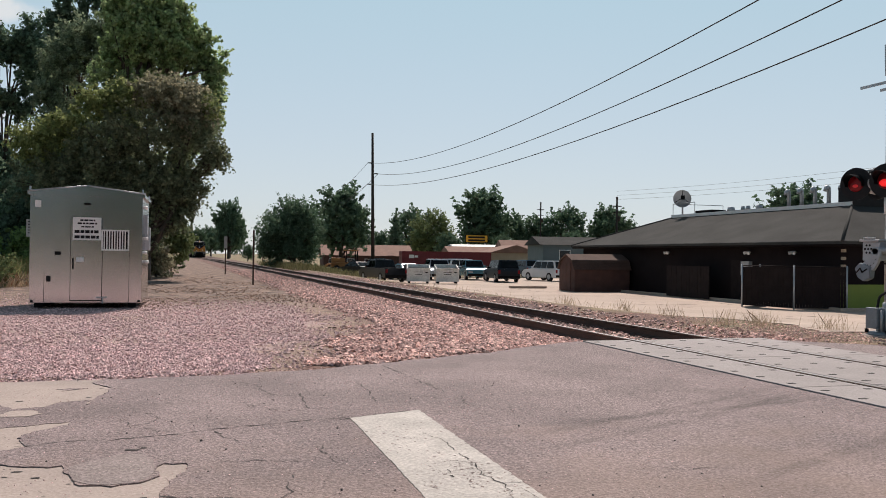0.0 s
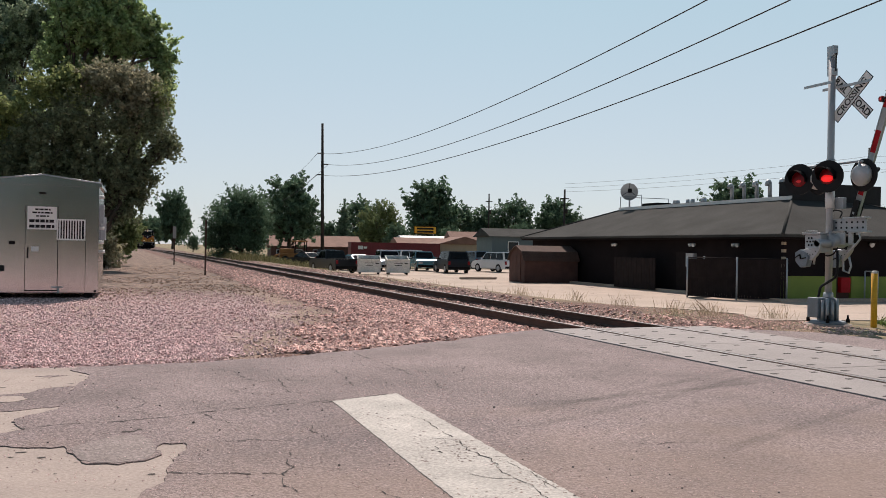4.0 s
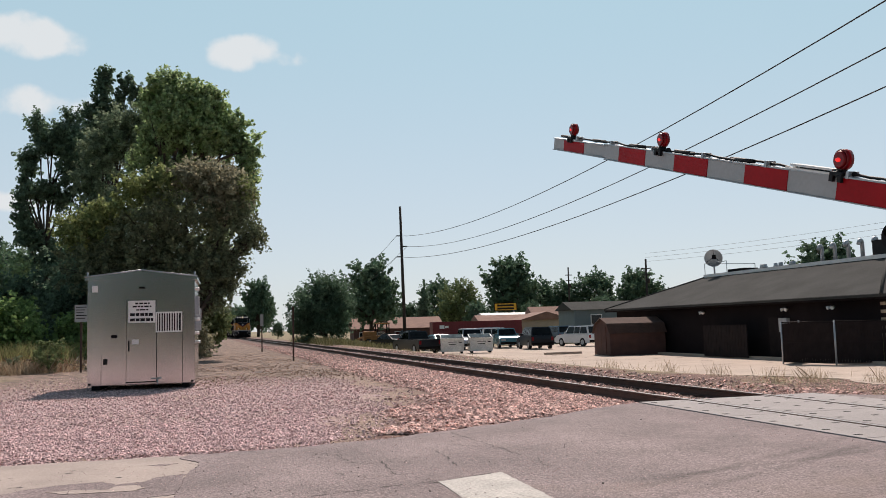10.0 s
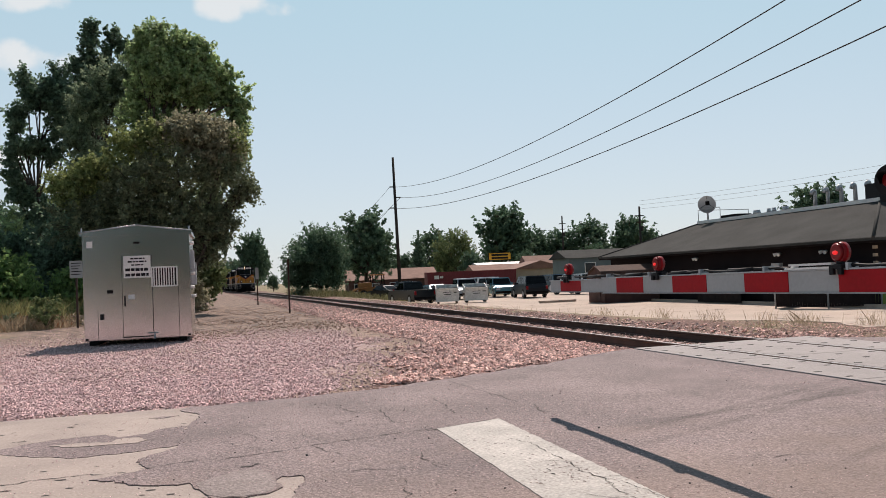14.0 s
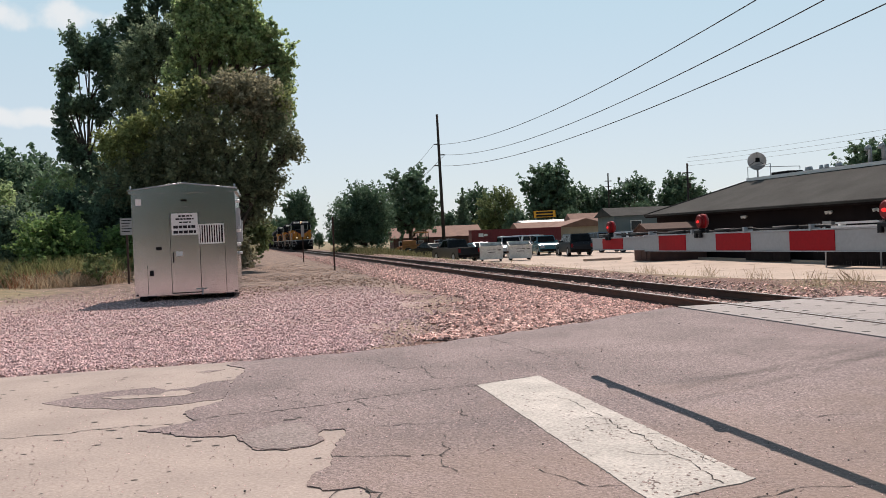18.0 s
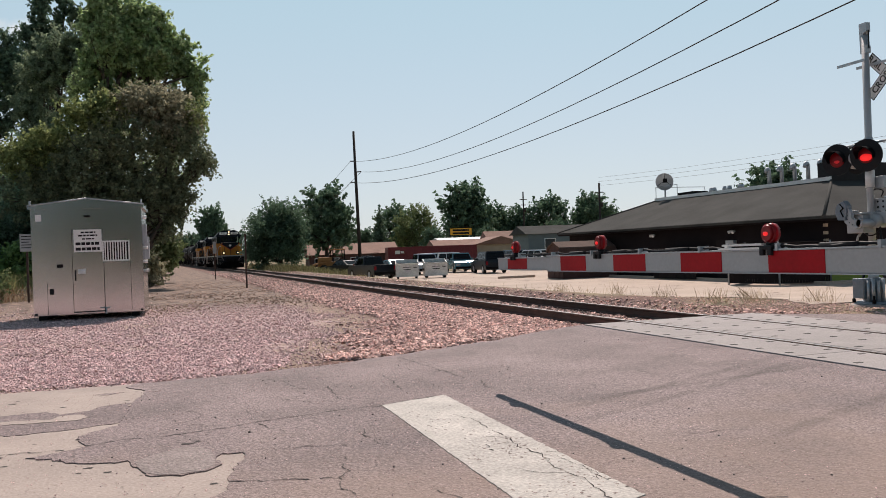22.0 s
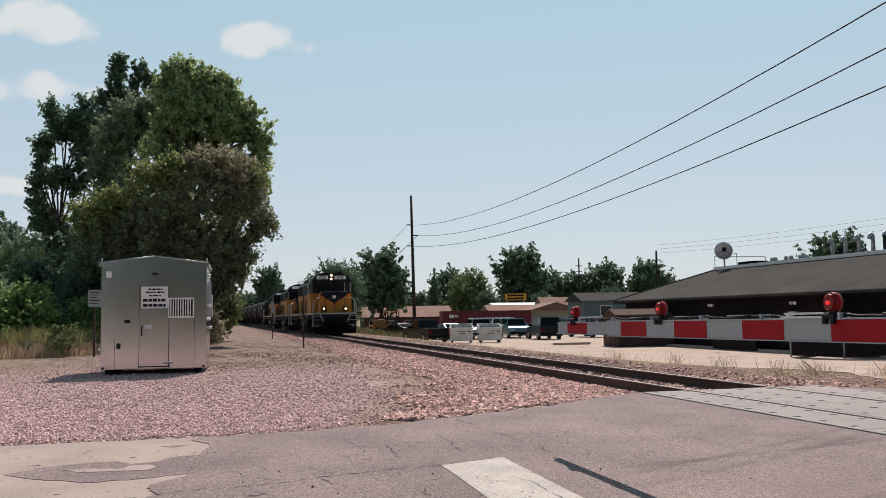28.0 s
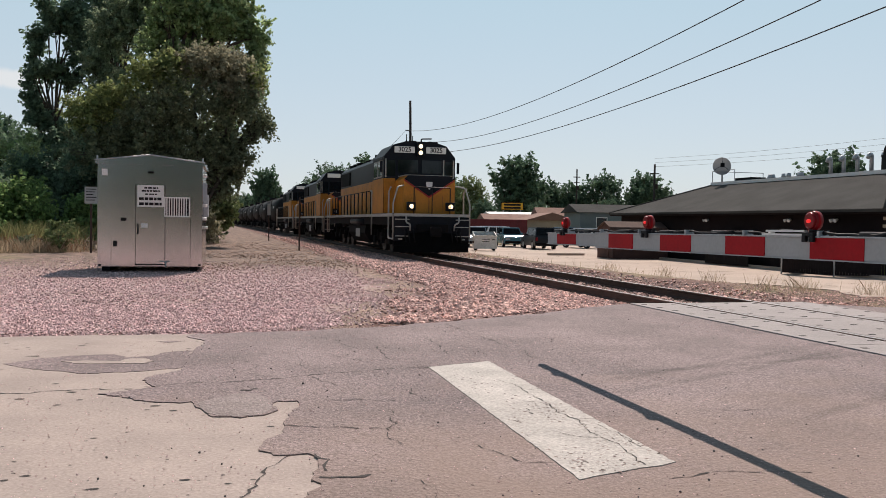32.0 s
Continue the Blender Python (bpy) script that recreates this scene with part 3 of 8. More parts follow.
def patches():
    """A thin tongue of old asphalt left on the apron, a bare spot in it, and a paler mended patch in the road."""
    def flat(name, pts, z0, z1, material, label, seed, amp=0.012):
        bm = bmesh.new()
        prism(bm, jag(pts + [pts[0]], amp, 0.05, seed)[:-1], "z", z0, z1)
        tagged(part(name, bm, material), label, "road patch", kind="structure")

    z = road_z(-8)
    flat("asphalt_patch", [(-7.60, -3.90), (-7.83, -3.95), (-7.95, -4.17), (-8.16, -4.23), (-8.32, -4.0), (-8.58, -4.05), (-8.79, -4.10), (-8.99, -4.23), (-9.17, -4.46), (-9.0, -4.66), (-8.75, -4.87), (-8.62, -4.92), (-8.53, -5.04), (-8.39, -5.10), (-8.25, -5.04), (-8.11, -5.09), (-7.99, -5.03), (-7.78, -4.97), (-7.62, -4.93)],
         z - 0.03, z - 0.004, "asphalt", "thin tongue of old grey asphalt on the apron", 20, 0.02)
    flat("bare_spot", [(-8.71, -4.41), (-8.48, -4.41), (-8.22, -4.49), (-8.15, -4.34), (-7.99, -4.37), (-7.92, -4.54), (-8.0, -4.63), (-8.25, -4.62), (-8.56, -4.57)], z - 0.02, z + 0.0, "concrete", "pale concrete showing through the asphalt", 31)
    flat("bare_chip", [(-7.98, -3.18), (-7.82, -3.12), (-7.70, -3.16), (-7.84, -3.26)], z - 0.03, z - 0.006, "asphalt", "small island of asphalt left on concrete", 33)
    flat("mended_patch", [(-7.48, -6.65), (-7.5, -6.49), (-7.33, -6.28), (-7.2, -6.19), (-7.07, -6.21), (-7.0, -6.48), (-7.0, -6.79), (-7.09, -6.95), (-7.22, -6.98), (-7.38, -6.91), (-7.45, -6.78)], z - 0.02, z + 0.002, "oldpatch", "paler mended patch at the asphalt's edge", 35)


M["oldpatch"] = mat("old_grey_asphalt", (0.235, 0.195, 0.186), 0.9, 0, 0.22, 1.5, 40, 0.8, speck=0.3, speck_scale=75)
patches()


def crack_lines():
    r = random.Random(7)

    def crack(pts, w, z, shake=0.026):
        """A jagged crack that wanders, widens and narrows, and breaks off here and there."""
        bm = bmesh.new()
        line = []
        for (ax, ay), (cx, cy) in zip(pts[:-1], pts[1:]):
            k = max(2, int(math.hypot(cx - ax, cy - ay) / 0.05))
            for i in range(k):
                u = i / k
                q = shake * (1.0 if r.random() < 0.3 else 0.45)
                line.append((ax + (cx - ax) * u + r.uniform(-q, q), ay + (cy - ay) * u + r.uniform(-q, q)))
        line.append(pts[-1])
        wide = [w * 1.25 * r.uniform(0.1, 1.0) * (1.5 if r.random() < 0.12 else 0.8) for _ in line]
        lo, hi = [], []
        for i, (x, y) in enumerate(line):
            a = line[max(0, i - 1)]
            c = line[min(len(line) - 1, i + 1)]
            d = Vector((c[1] - a[1], a[0] - c[0])).normalized() * wide[i]
            zz = road_z(x) + z
            lo.append(bm.verts.new((x - d.x, y - d.y, zz)))
            hi.append(bm.verts.new((x + d.x, y + d.y, zz)))
        for i in range(len(line) - 1):
            if i < 2 or r.random() > 0.06:
                bm.faces.new((lo[i], lo[i + 1], hi[i + 1], hi[i]))
        bmesh.ops.delete(bm, geom=[v for v in bm.verts if not v.link_faces], context="VERTS")
        tagged(part("crack", bm, "crack"), "dark jagged crack in the paving", "crack", kind="structure")

    crack([(-5.51, -5.22), (-5.63, -5.25), (-5.93, -5.31), (-6.21, -5.40), (-6.61, -5.5), (-6.83, -5.62), (-7.28, -5.71)], 0.009, 0.003)
    crack([(-4.5, -2.04), (-4.43, -2.85), (-4.41, -3.44), (-4.36, -4.16)], 0.009, 0.003)
    crack([(-4.28, -4.39), (-4.38, -4.77), (-4.34, -4.95)], 0.007, 0.003)
    crack([(-5.75, -3.91), (-5.77, -4.32), (-5.79, -4.78), (-5.6, -4.79)], 0.008, 0.003)
    crack([(-6.32, -3.03), (-6.1, -3.31), (-6.05, -3.84), (-5.93, -4.08)], 0.009, 0.003)
    crack([(-5.07, -3.45), (-5.08, -3.94), (-5.14, -4.52)], 0.007, 0.003)
    crack([(-5.44, -2.15), (-5.33, -2.44)], 0.010, 0.003)
    # long thin cracks through the painted line
    crack([(-5.12, -6.0), (-5.06, -6.2), (-5.04, -6.45), (-5.07, -6.68), (-5.03, -6.94), (-5.09, -7.27), (-5.05, -7.55), (-5.1, -7.82), (-5.08, -8.2), (-5.12, -8.6)], 0.005, 0.0075, shake=0.024)
    crack([(-5.25, -7.1), (-5.28, -7.3)], 0.006, 0.0075)
    crack([(-4.98, -7.6), (-4.95, -7.9), (-4.97, -8.3)], 0.0035, 0.0075, shake=0.018)
    # the joint along the line's far end
    crack([(-5.62, -5.33), (-5.3, -5.18), (-4.98, -5.06)], 0.010, 0.003, shake=0.012)
    # the apron's joint and the cracks that run off the broken edge
    crack([(-14, -6.1), (-10, -5.95), (-8.91, -5.87), (-8.72, -5.88), (-8.55, -5.82), (-8.24, -5.80), (-7.99, -5.84)], 0.010, 0.003 - APRON_DROP)
    crack([(-7.9, -5.82), (-7.56, -5.70), (-7.28, -5.73)], 0.007, 0.003)
    crack([(-6.99, -8.0), (-7.05, -8.11), (-7.12, -8.27), (-7.18, -8.47), (-7.24, -8.62), (-7.3, -9.3)], 0.008, 0.003 - APRON_DROP)
    crack([(-6.95, -7.3), (-6.7, -7.38), (-6.5, -7.45), (-6.3, -7.5)], 0.008, 0.003)
    crack([(-6.86, -8.46), (-6.7, -8.5), (-6.6, -8.46)], 0.012, 0.003)
    crack([(-6.85, -8.0), (-6.80, -8.15), (-6.82, -8.35)], 0.012, 0.003)
    crack([(-7.19, -6.08), (-7.12, -6.09), (-7.07, -6.02)], 0.022, 0.003, shake=0.01)
    crack([(-5.9, -8.0), (-5.75, -8.4), (-5.6, -8.45)], 0.005, 0.003)
    crack([(-5.1, -8.85), (-4.8, -8.78), (-4.3, -8.9)], 0.006, 0.003)
    # fine branching cracks off the long ones, and craze round the worn places
    def branch(x, y, a, length, w, z):
        pts, left = [(x, y)], length
        while left > 0:
            step = r.uniform(0.06, 0.16)
            a += r.uniform(-0.7, 0.7)
            x, y = x + math.cos(a) * step, y + math.sin(a) * step
            pts.append((x, y))
            left -= step
        crack(pts, w, z)
    for x, y, a in ((-6.3, -5.47, 1.9), (-6.6, -5.48, -1.2), (-7.0, -5.52, 1.4), (-4.4, -3.0, 0.4), (-4.38, -3.7, 2.8), (-5.85, -4.87, 3.0), (-6.05, -3.9, 2.7), (-5.94, -4.09, 0.3), (-5.08, -3.9, 0.2),
                    (-3.2, -3.1, -1.2), (-3.0, -4.2, 2.6), (-2.4, -2.6, -1.8), (-1.8, -3.3, -2.4), (-6.5, -3.0, -1.5), (-6.9, -3.9, -0.6), (-7.2, -4.6, -0.2), (-6.6, -6.6, -0.3), (-6.2, -7.0, -1.4), (-5.9, -6.2, -2.0), (-3.9, -7.4, -0.4), (-3.4, -8.2, 0.3), (-6.4, -8.6, -0.8)):
        branch(x, y, a, r.uniform(0.35, 0.95), 0.005, 0.004)
    for x, y, a in ((-5.0, -6.5, 0.4), (-5.05, -7.0, 2.7), (-5.05, -7.5, 0.3), (-5.1, -8.0, 2.9), (-5.05, -8.2, 0.2)):
        branch(x, y, a, r.uniform(0.08, 0.22), 0.0035, 0.0075)
    # pits in the apron and small stones lying about
    bm = bmesh.new()
    for _ in range(620):
        x, y = r.uniform(-12, -7.0), r.uniform(-11, -3)
        s = 0.005 + 0.020 * r.random() ** 3
        ring = [bm.verts.new((x + s * r.uniform(0.7, 1.3) * math.cos(a) * 1.6, y + s * r.uniform(0.4, 1.0) * math.sin(a), road_z(x) + 0.003 - APRON_DROP)) for a in np.linspace(0, 6.28, 8)[:-1]]
        bm.faces.new(ring)
    tagged(part("apron_pits", bm, "crack"), "small dark pits in pale concrete", "pits", kind="stuff")
    bm = bmesh.new()
    for x, y, s in [(-3.396, -6.682, 0.010), (-4.3, -5.9, 0.010), (-6.7, -5.9, 0.012), (-2.6, -5.1, 0.010)] + [(r.uniform(-8, -1.5), r.uniform(-11, -2), r.uniform(0.003, 0.008)) for _ in range(260)]:
        bmesh.ops.create_icosphere(bm, subdivisions=1, radius=s, matrix=Matrix.Translation((x, y, road_z(x) + s * 0.4)) @ Matrix.Rotation(x * 7, 4, "X"))
    tagged(part("loose_pebbles", bm, "dark"), "small dark pebbles lying on the road", "pebbles", kind="stuff")


crack_lines()

bm = bmesh.new()
prism(bm, jag([(-5.52, -5.28), (-4.88, -5.05)], 0.01, 0.1, 4)[:-1] + jag([(-4.88, -5.05), (-4.93, -8.58)], 0.006, 0.035, 5)[:-1] + jag([(-4.93, -8.58), (-5.58, -8.78)], 0.02, 0.1, 6)[:-1] + jag([(-5.58, -8.78), (-5.52, -5.28)], 0.005, 0.035, 8)[:-1], "z", -0.06, -0.047)
tagged(part("stop_line", bm, "line"), "wide worn white stop line painted on asphalt", "road marking", kind="structure")

bm = bmesh.new()
_r = random.Random(44)
for _ in range(1500):
    x, y = _r.uniform(-5.54, -4.90), -5.3 - 3.4 * _r.random() ** 0.55
    if _r.random() > 0.35 + 0.4 * math.sin(x * 9 + y * 2.1) + 0.3 * math.sin(y * 5.3 - x * 4):
        continue
    q = 0.002 + 0.010 * _r.random() ** 2.5
    bm.faces.new([bm.verts.new((x + q * _r.uniform(0.5, 1.6) * math.cos(a), y + q * _r.uniform(0.5, 1.8) * math.sin(a), -0.0455)) for a in np.linspace(0, 6.28, 7)[:-1]])
tagged(part("paint_chips", bm, "asphalt"), "small chips worn out of the white paint", "paint wear", kind="stuff")
# concrete crossing panels with their lifting slots
CROSS = thing("level_crossing", pose(0, 0, 0), "grey concrete crossing panels between and beside the rails", "level crossing", kind="structure")


def panels():
    LEN = 2.44
    for a, c in ((-0.87, -0.085), (0.085, 1.42), (1.59, 2.40)):
        bm = bmesh.new()
        box(bm, a, -LEN + 0.008, -0.24, c, -0.008, -0.002, 0.012)
        first = part("panel", bm, "panel", CROSS)
        for i in range(5):
            ob = first if i == 0 else first.copy()
            if i:
                scene.collection.objects.link(ob)
                ob.parent = CROSS
            ob.location = (0, -i * LEN, 0)
    for i in range(5):
        for x in (-0.74, -0.22, 0.22, 0.75, 1.28, 1.72, 2.26):
            for y in (-0.25, -0.75, -1.22, -1.69, -2.19):
                bm = bmesh.new()
                box(bm, x - 0.04, y - i * LEN - 0.024, -0.02, x + 0.04, y - i * LEN + 0.024, 0.0015)
                part("lifting_slot", bm, "crack", CROSS)


panels()
boxes("flangeway", [(-0.085, -12.2, -0.2, -0.04, 0, -0.045), (0.04, -12.2, -0.2, 0.085, 0, -0.045), (1.42, -12.2, -0.2, 1.465, 0, -0.045), (1.545, -12.2, -0.2, 1.59, 0, -0.045)], "soot", CROSS)

# ---- track ----
TRACK = thing("railway_track", pose(0, 0, 0), "single railway track on dark ties and pink ballast", "railway track", kind="structure")


def swept(bm, outline):
    """An outline in x and z carried along the track."""
    rings = [[bm.verts.new((a + float(track_x(y)), y, z)) for a, z in outline] for y in [-60, 0, 50] + list(range(65, 700, 15))]
    k = len(outline)
    for p, q in zip(rings[:-1], rings[1:]):
        for i in range(k):
            bm.faces.new((p[i], p[(i + 1) % k], q[(i + 1) % k], q[i]))
    bm.faces.new(rings[0])
    bm.faces.new(rings[-1][::-1])


for x in (0.0, 1.505):
    bm = bmesh.new()
    prof = [(-0.07, -0.17), (0.07, -0.17), (0.07, -0.155), (0.015, -0.135), (0.01, -0.045), (0.036, -0.03), (0.036, -0.004), (0.028, 0.0), (-0.028, 0.0), (-0.036, -0.004), (-0.036, -0.03), (-0.01, -0.045), (-0.015, -0.135), (-0.07, -0.155)]
    swept(bm, [(x + a, z) for a, z in prof])
    rail = part("rail", bm, "rail", TRACK)
    bm = bmesh.new()
    swept(bm, [(x - 0.027, -0.002), (x + 0.027, -0.002), (x + 0.027, 0.0025), (x - 0.027, 0.0025)])
    part("rail_head", bm, "railtop", TRACK, "rubbed bright rail top")


def ties():
    r = random.Random(5)
    bm = bmesh.new()
    box(bm, -1.3, -0.11, -0.18, 1.3, 0.11, 0.0, 0.008)
    first = part("tie", bm, "tie", TRACK)
    first.location = (0.75, 0.35, -0.184)
    for i in range(1, 290):
        ob = first.copy()
        scene.collection.objects.link(ob)
        ob.parent = TRACK
        ob.location = (0.75 + float(track_x(0.35 + i * 0.52)) + r.uniform(-0.05, 0.05), 0.35 + i * 0.52 + r.uniform(-0.04, 0.04), -0.184 + r.uniform(-0.012, 0.006))
        ob.rotation_euler = (0, 0, r.uniform(-0.02, 0.02))


def scatter_stones(name, label, n, spot, lo, hi, seed, material="stone", zf=None):
    """Broken stones as one mesh: a jittered low-faced lump at each place."""
    r = np.random.RandomState(seed)
    p = spot(r, n)
    n = len(p)
    base = np.array([(1, 0, 0), (-1, 0, 0), (0, 1, 0), (0, -1, 0), (0, 0, 1), (0, 0, -1), (.6, .6, .55), (-.6, -.6, .5)], float)
    tri = np.array([(6, 0, 2), (6, 2, 4), (6, 4, 0), (7, 1, 3), (7, 3, 4), (7, 4, 1), (0, 4, 3), (2, 1, 4)])
    s = r.uniform(lo, hi, n)[:, None, None] * r.uniform(0.6, 1.3, (n, 1, 3)) * np.array([1, 1, 0.72])
    v = base[None] * s * r.uniform(0.75, 1.2, (n, 8, 1))
    a = r.uniform(0, 6.283, n)
    c, q = np.cos(a)[:, None], np.sin(a)[:, None]
    v = np.stack([v[..., 0] * c - v[..., 1] * q, v[..., 0] * q + v[..., 1] * c, v[..., 2]], -1)
    tilt = r.uniform(-0.7, 0.7, n)
    c, q = np.cos(tilt)[:, None], np.sin(tilt)[:, None]
    v = np.stack([v[..., 0], v[..., 1] * c - v[..., 2] * q, v[..., 1] * q + v[..., 2] * c], -1)
    z = (level(p[:, 0], p[:, 1]) if zf is None else np.array([zf(q) for q in p[:, 0]])) + s[:, 0, 2] * 0.35
    v += np.stack([p[:, 0], p[:, 1], z], -1)[:, None]
    f = tri[None] + (np.arange(n) * 8)[:, None, None]
    ob = mesh_np(name, v.reshape(-1, 3), f.reshape(-1, 3), material)
    tagged(ob, label, "gravel", kind="stuff")


def edge_y(x):
    return np.interp(x, [p[0] for p in ROAD_EDGE], [p[1] for p in ROAD_EDGE])


def strip_x(y):
    """The trodden dirt strip between the fine gravel and the coarse ballast."""
    return np.minimum(-5.0 + 0.36 * y, -3.6 + 0.012 * np.maximum(y, 0))


def coarse_spot(r, n):
    y = -1.9 + r.uniform(0, 1, n) ** 1.7 * 26
    x = r.uniform(-5.4, -0.12, n)
    off = x - strip_x(y) + 0.3 * np.sin(y * 2.3) + 0.2 * np.sin(x * 4.0)
    patch = ((x + 3.1) / 0.75) ** 2 + ((y - 6.3) / 2.2) ** 2
    k = (y > edge_y(x) + 0.05) & (off > r.uniform(0.0, 0.5, n)) & (r.uniform(0, 1, n) < 0.25 + patch)
    return np.stack([x, y], -1)[k]


def near_spot(r, n):
    x = r.uniform(-15.5, -0.75, n)
    y = np.where(r.uniform(0, 1, n) < 0.45, edge_y(x) + 0.02 + r.uniform(0, 1, n) ** 1.4 * 3.5, r.uniform(-2.6, 1.0, n) + np.abs(r.normal(0, 1, n)) * 7.0)
    k = (y > edge_y(x) + 0.03) & (y < 24)
    # coarser and thicker near the road edge and track, thin on the trodden dirt
    off = x - strip_x(y) + 0.35 * np.sin(y * 1.7 + 1.0) + 0.25 * np.sin(x * 3.1 + y * 0.6)
    bare = np.where(off > 0.3, 0.93, np.where(off > -0.55, 0.80, 0.0))
    bare = np.where((y > 12.5 + 0.9 * (-5.1 - x)) | (x < -13.2 + np.sin(y * 0.8)), 0.8, bare)
    return np.stack([x, y], -1)[k & (r.uniform(0, 1, n) > bare)]


def bed_spot(r, n):
    x = np.where(r.uniform(0, 1, n) < 0.62, r.uniform(-3.2, -0.1, n), r.uniform(0.1, 3.6, n))
    y = r.uniform(0, 1, n) ** 2 * 70 + 0.05
    return np.stack([x, y], -1)


def far_side_spot(r, n):
    x = r.uniform(2.45, 5.4, n)
    y = r.uniform(-2.4, 1.0, n) + np.abs(r.normal(0, 1, n)) * 2.5
    k = (y > -0.2 - (x - 2.4) * 0.85) & (y < 9)
    return np.stack([x, y], -1)[k]


scatter_stones("crushed_stone", "loose pink crushed stone spread over the ground", 105000, near_spot, 0.009, 0.027, 3)
scatter_stones("coarse_stone", "coarse broken red and pink stone beside the crossing", 34000, coarse_spot, 0.020, 0.048, 13, "redstone")
scatter_stones("ballast", "pink ballast stones heaped beside the rails", 24000, bed_spot, 0.022, 0.052, 4, "redstone")
scatter_stones("verge_stones", "pinkish stones on the verge beyond the rails", 5000, far_side_spot, 0.008, 0.024, 6, "redstone")


def grit_spot(r, n):
    x, y = r.uniform(-9, 0.0, n), -2.4 - 8.5 * r.uniform(0, 1, n) ** 0.9
    k = (y < edge_y(x) - 0.02) & ((x > -7) | (y < -3.2))
    return np.stack([x, y], -1)[k]


scatter_stones("road_grit", "pale grit and crumbs of stone strewn over the road", 11000, grit_spot, 0.0025, 0.0065, 9, "stone", road_z)


# ---- lot and verge beyond the rails ----
def lot_z(x, y):
    return float(level(x, y)) + 0.018


sheet("lot", jag([(4.6, 1.2), (5.6, 3.2), (6.2, 8), (6.6, 20), (7.2, 40), (7.6, 70)], 0.12, 0.4, 12) + [(60, 70), (60, 1.5), (16, 1.2), (9, 0.7)], lot_z, "lot", "pale worn concrete parking lot", "pavement", 0.06, 2.0)


def lot_cracks():
    """Dark broken joints and cracks between the lot's slabs, in short dashes."""
    r = random.Random(77)
    bm = bmesh.new()

    def dash(x, y, dx, dy, w):
        px, py = -dy * w, dx * w
        p = [(x + px * 0.4, y + py * 0.4), (x + dx * 0.5 + px, y + dy * 0.5 + py), (x + dx, y + dy), (x + dx * 0.5 - px, y + dy * 0.5 - py)]
        bm.faces.new([bm.verts.new((a, c, lot_z(a, c) + 0.006)) for a, c in p])

    for k in range(9):
        x = 7.5 + k * 3.6
        y = 2.0
        while y < 48:
            L = r.uniform(0.3, 1.6)
            if r.random() < 0.55:
                dash(x + r.uniform(-0.08, 0.08), y, r.uniform(-0.1, 0.1), L, r.uniform(0.02, 0.06) / L)
            y += L + r.uniform(0.1, 1.2)
    for k in range(11):
        y = 3.0 + k * 4.1
        x = 6.8
        while x < 40:
            L = r.uniform(0.4, 1.8)
            if r.random() < 0.6:
                dash(x, y + r.uniform(-0.15, 0.15), L, r.uniform(-0.12, 0.12), r.uniform(0.03, 0.09) / L)
            x += L + r.uniform(0.1, 1.4)
    tagged(part("lot_joint_cracks", bm, "crack"), "dark broken joints between pale concrete slabs", "cracks", kind="stuff")


lot_cracks()


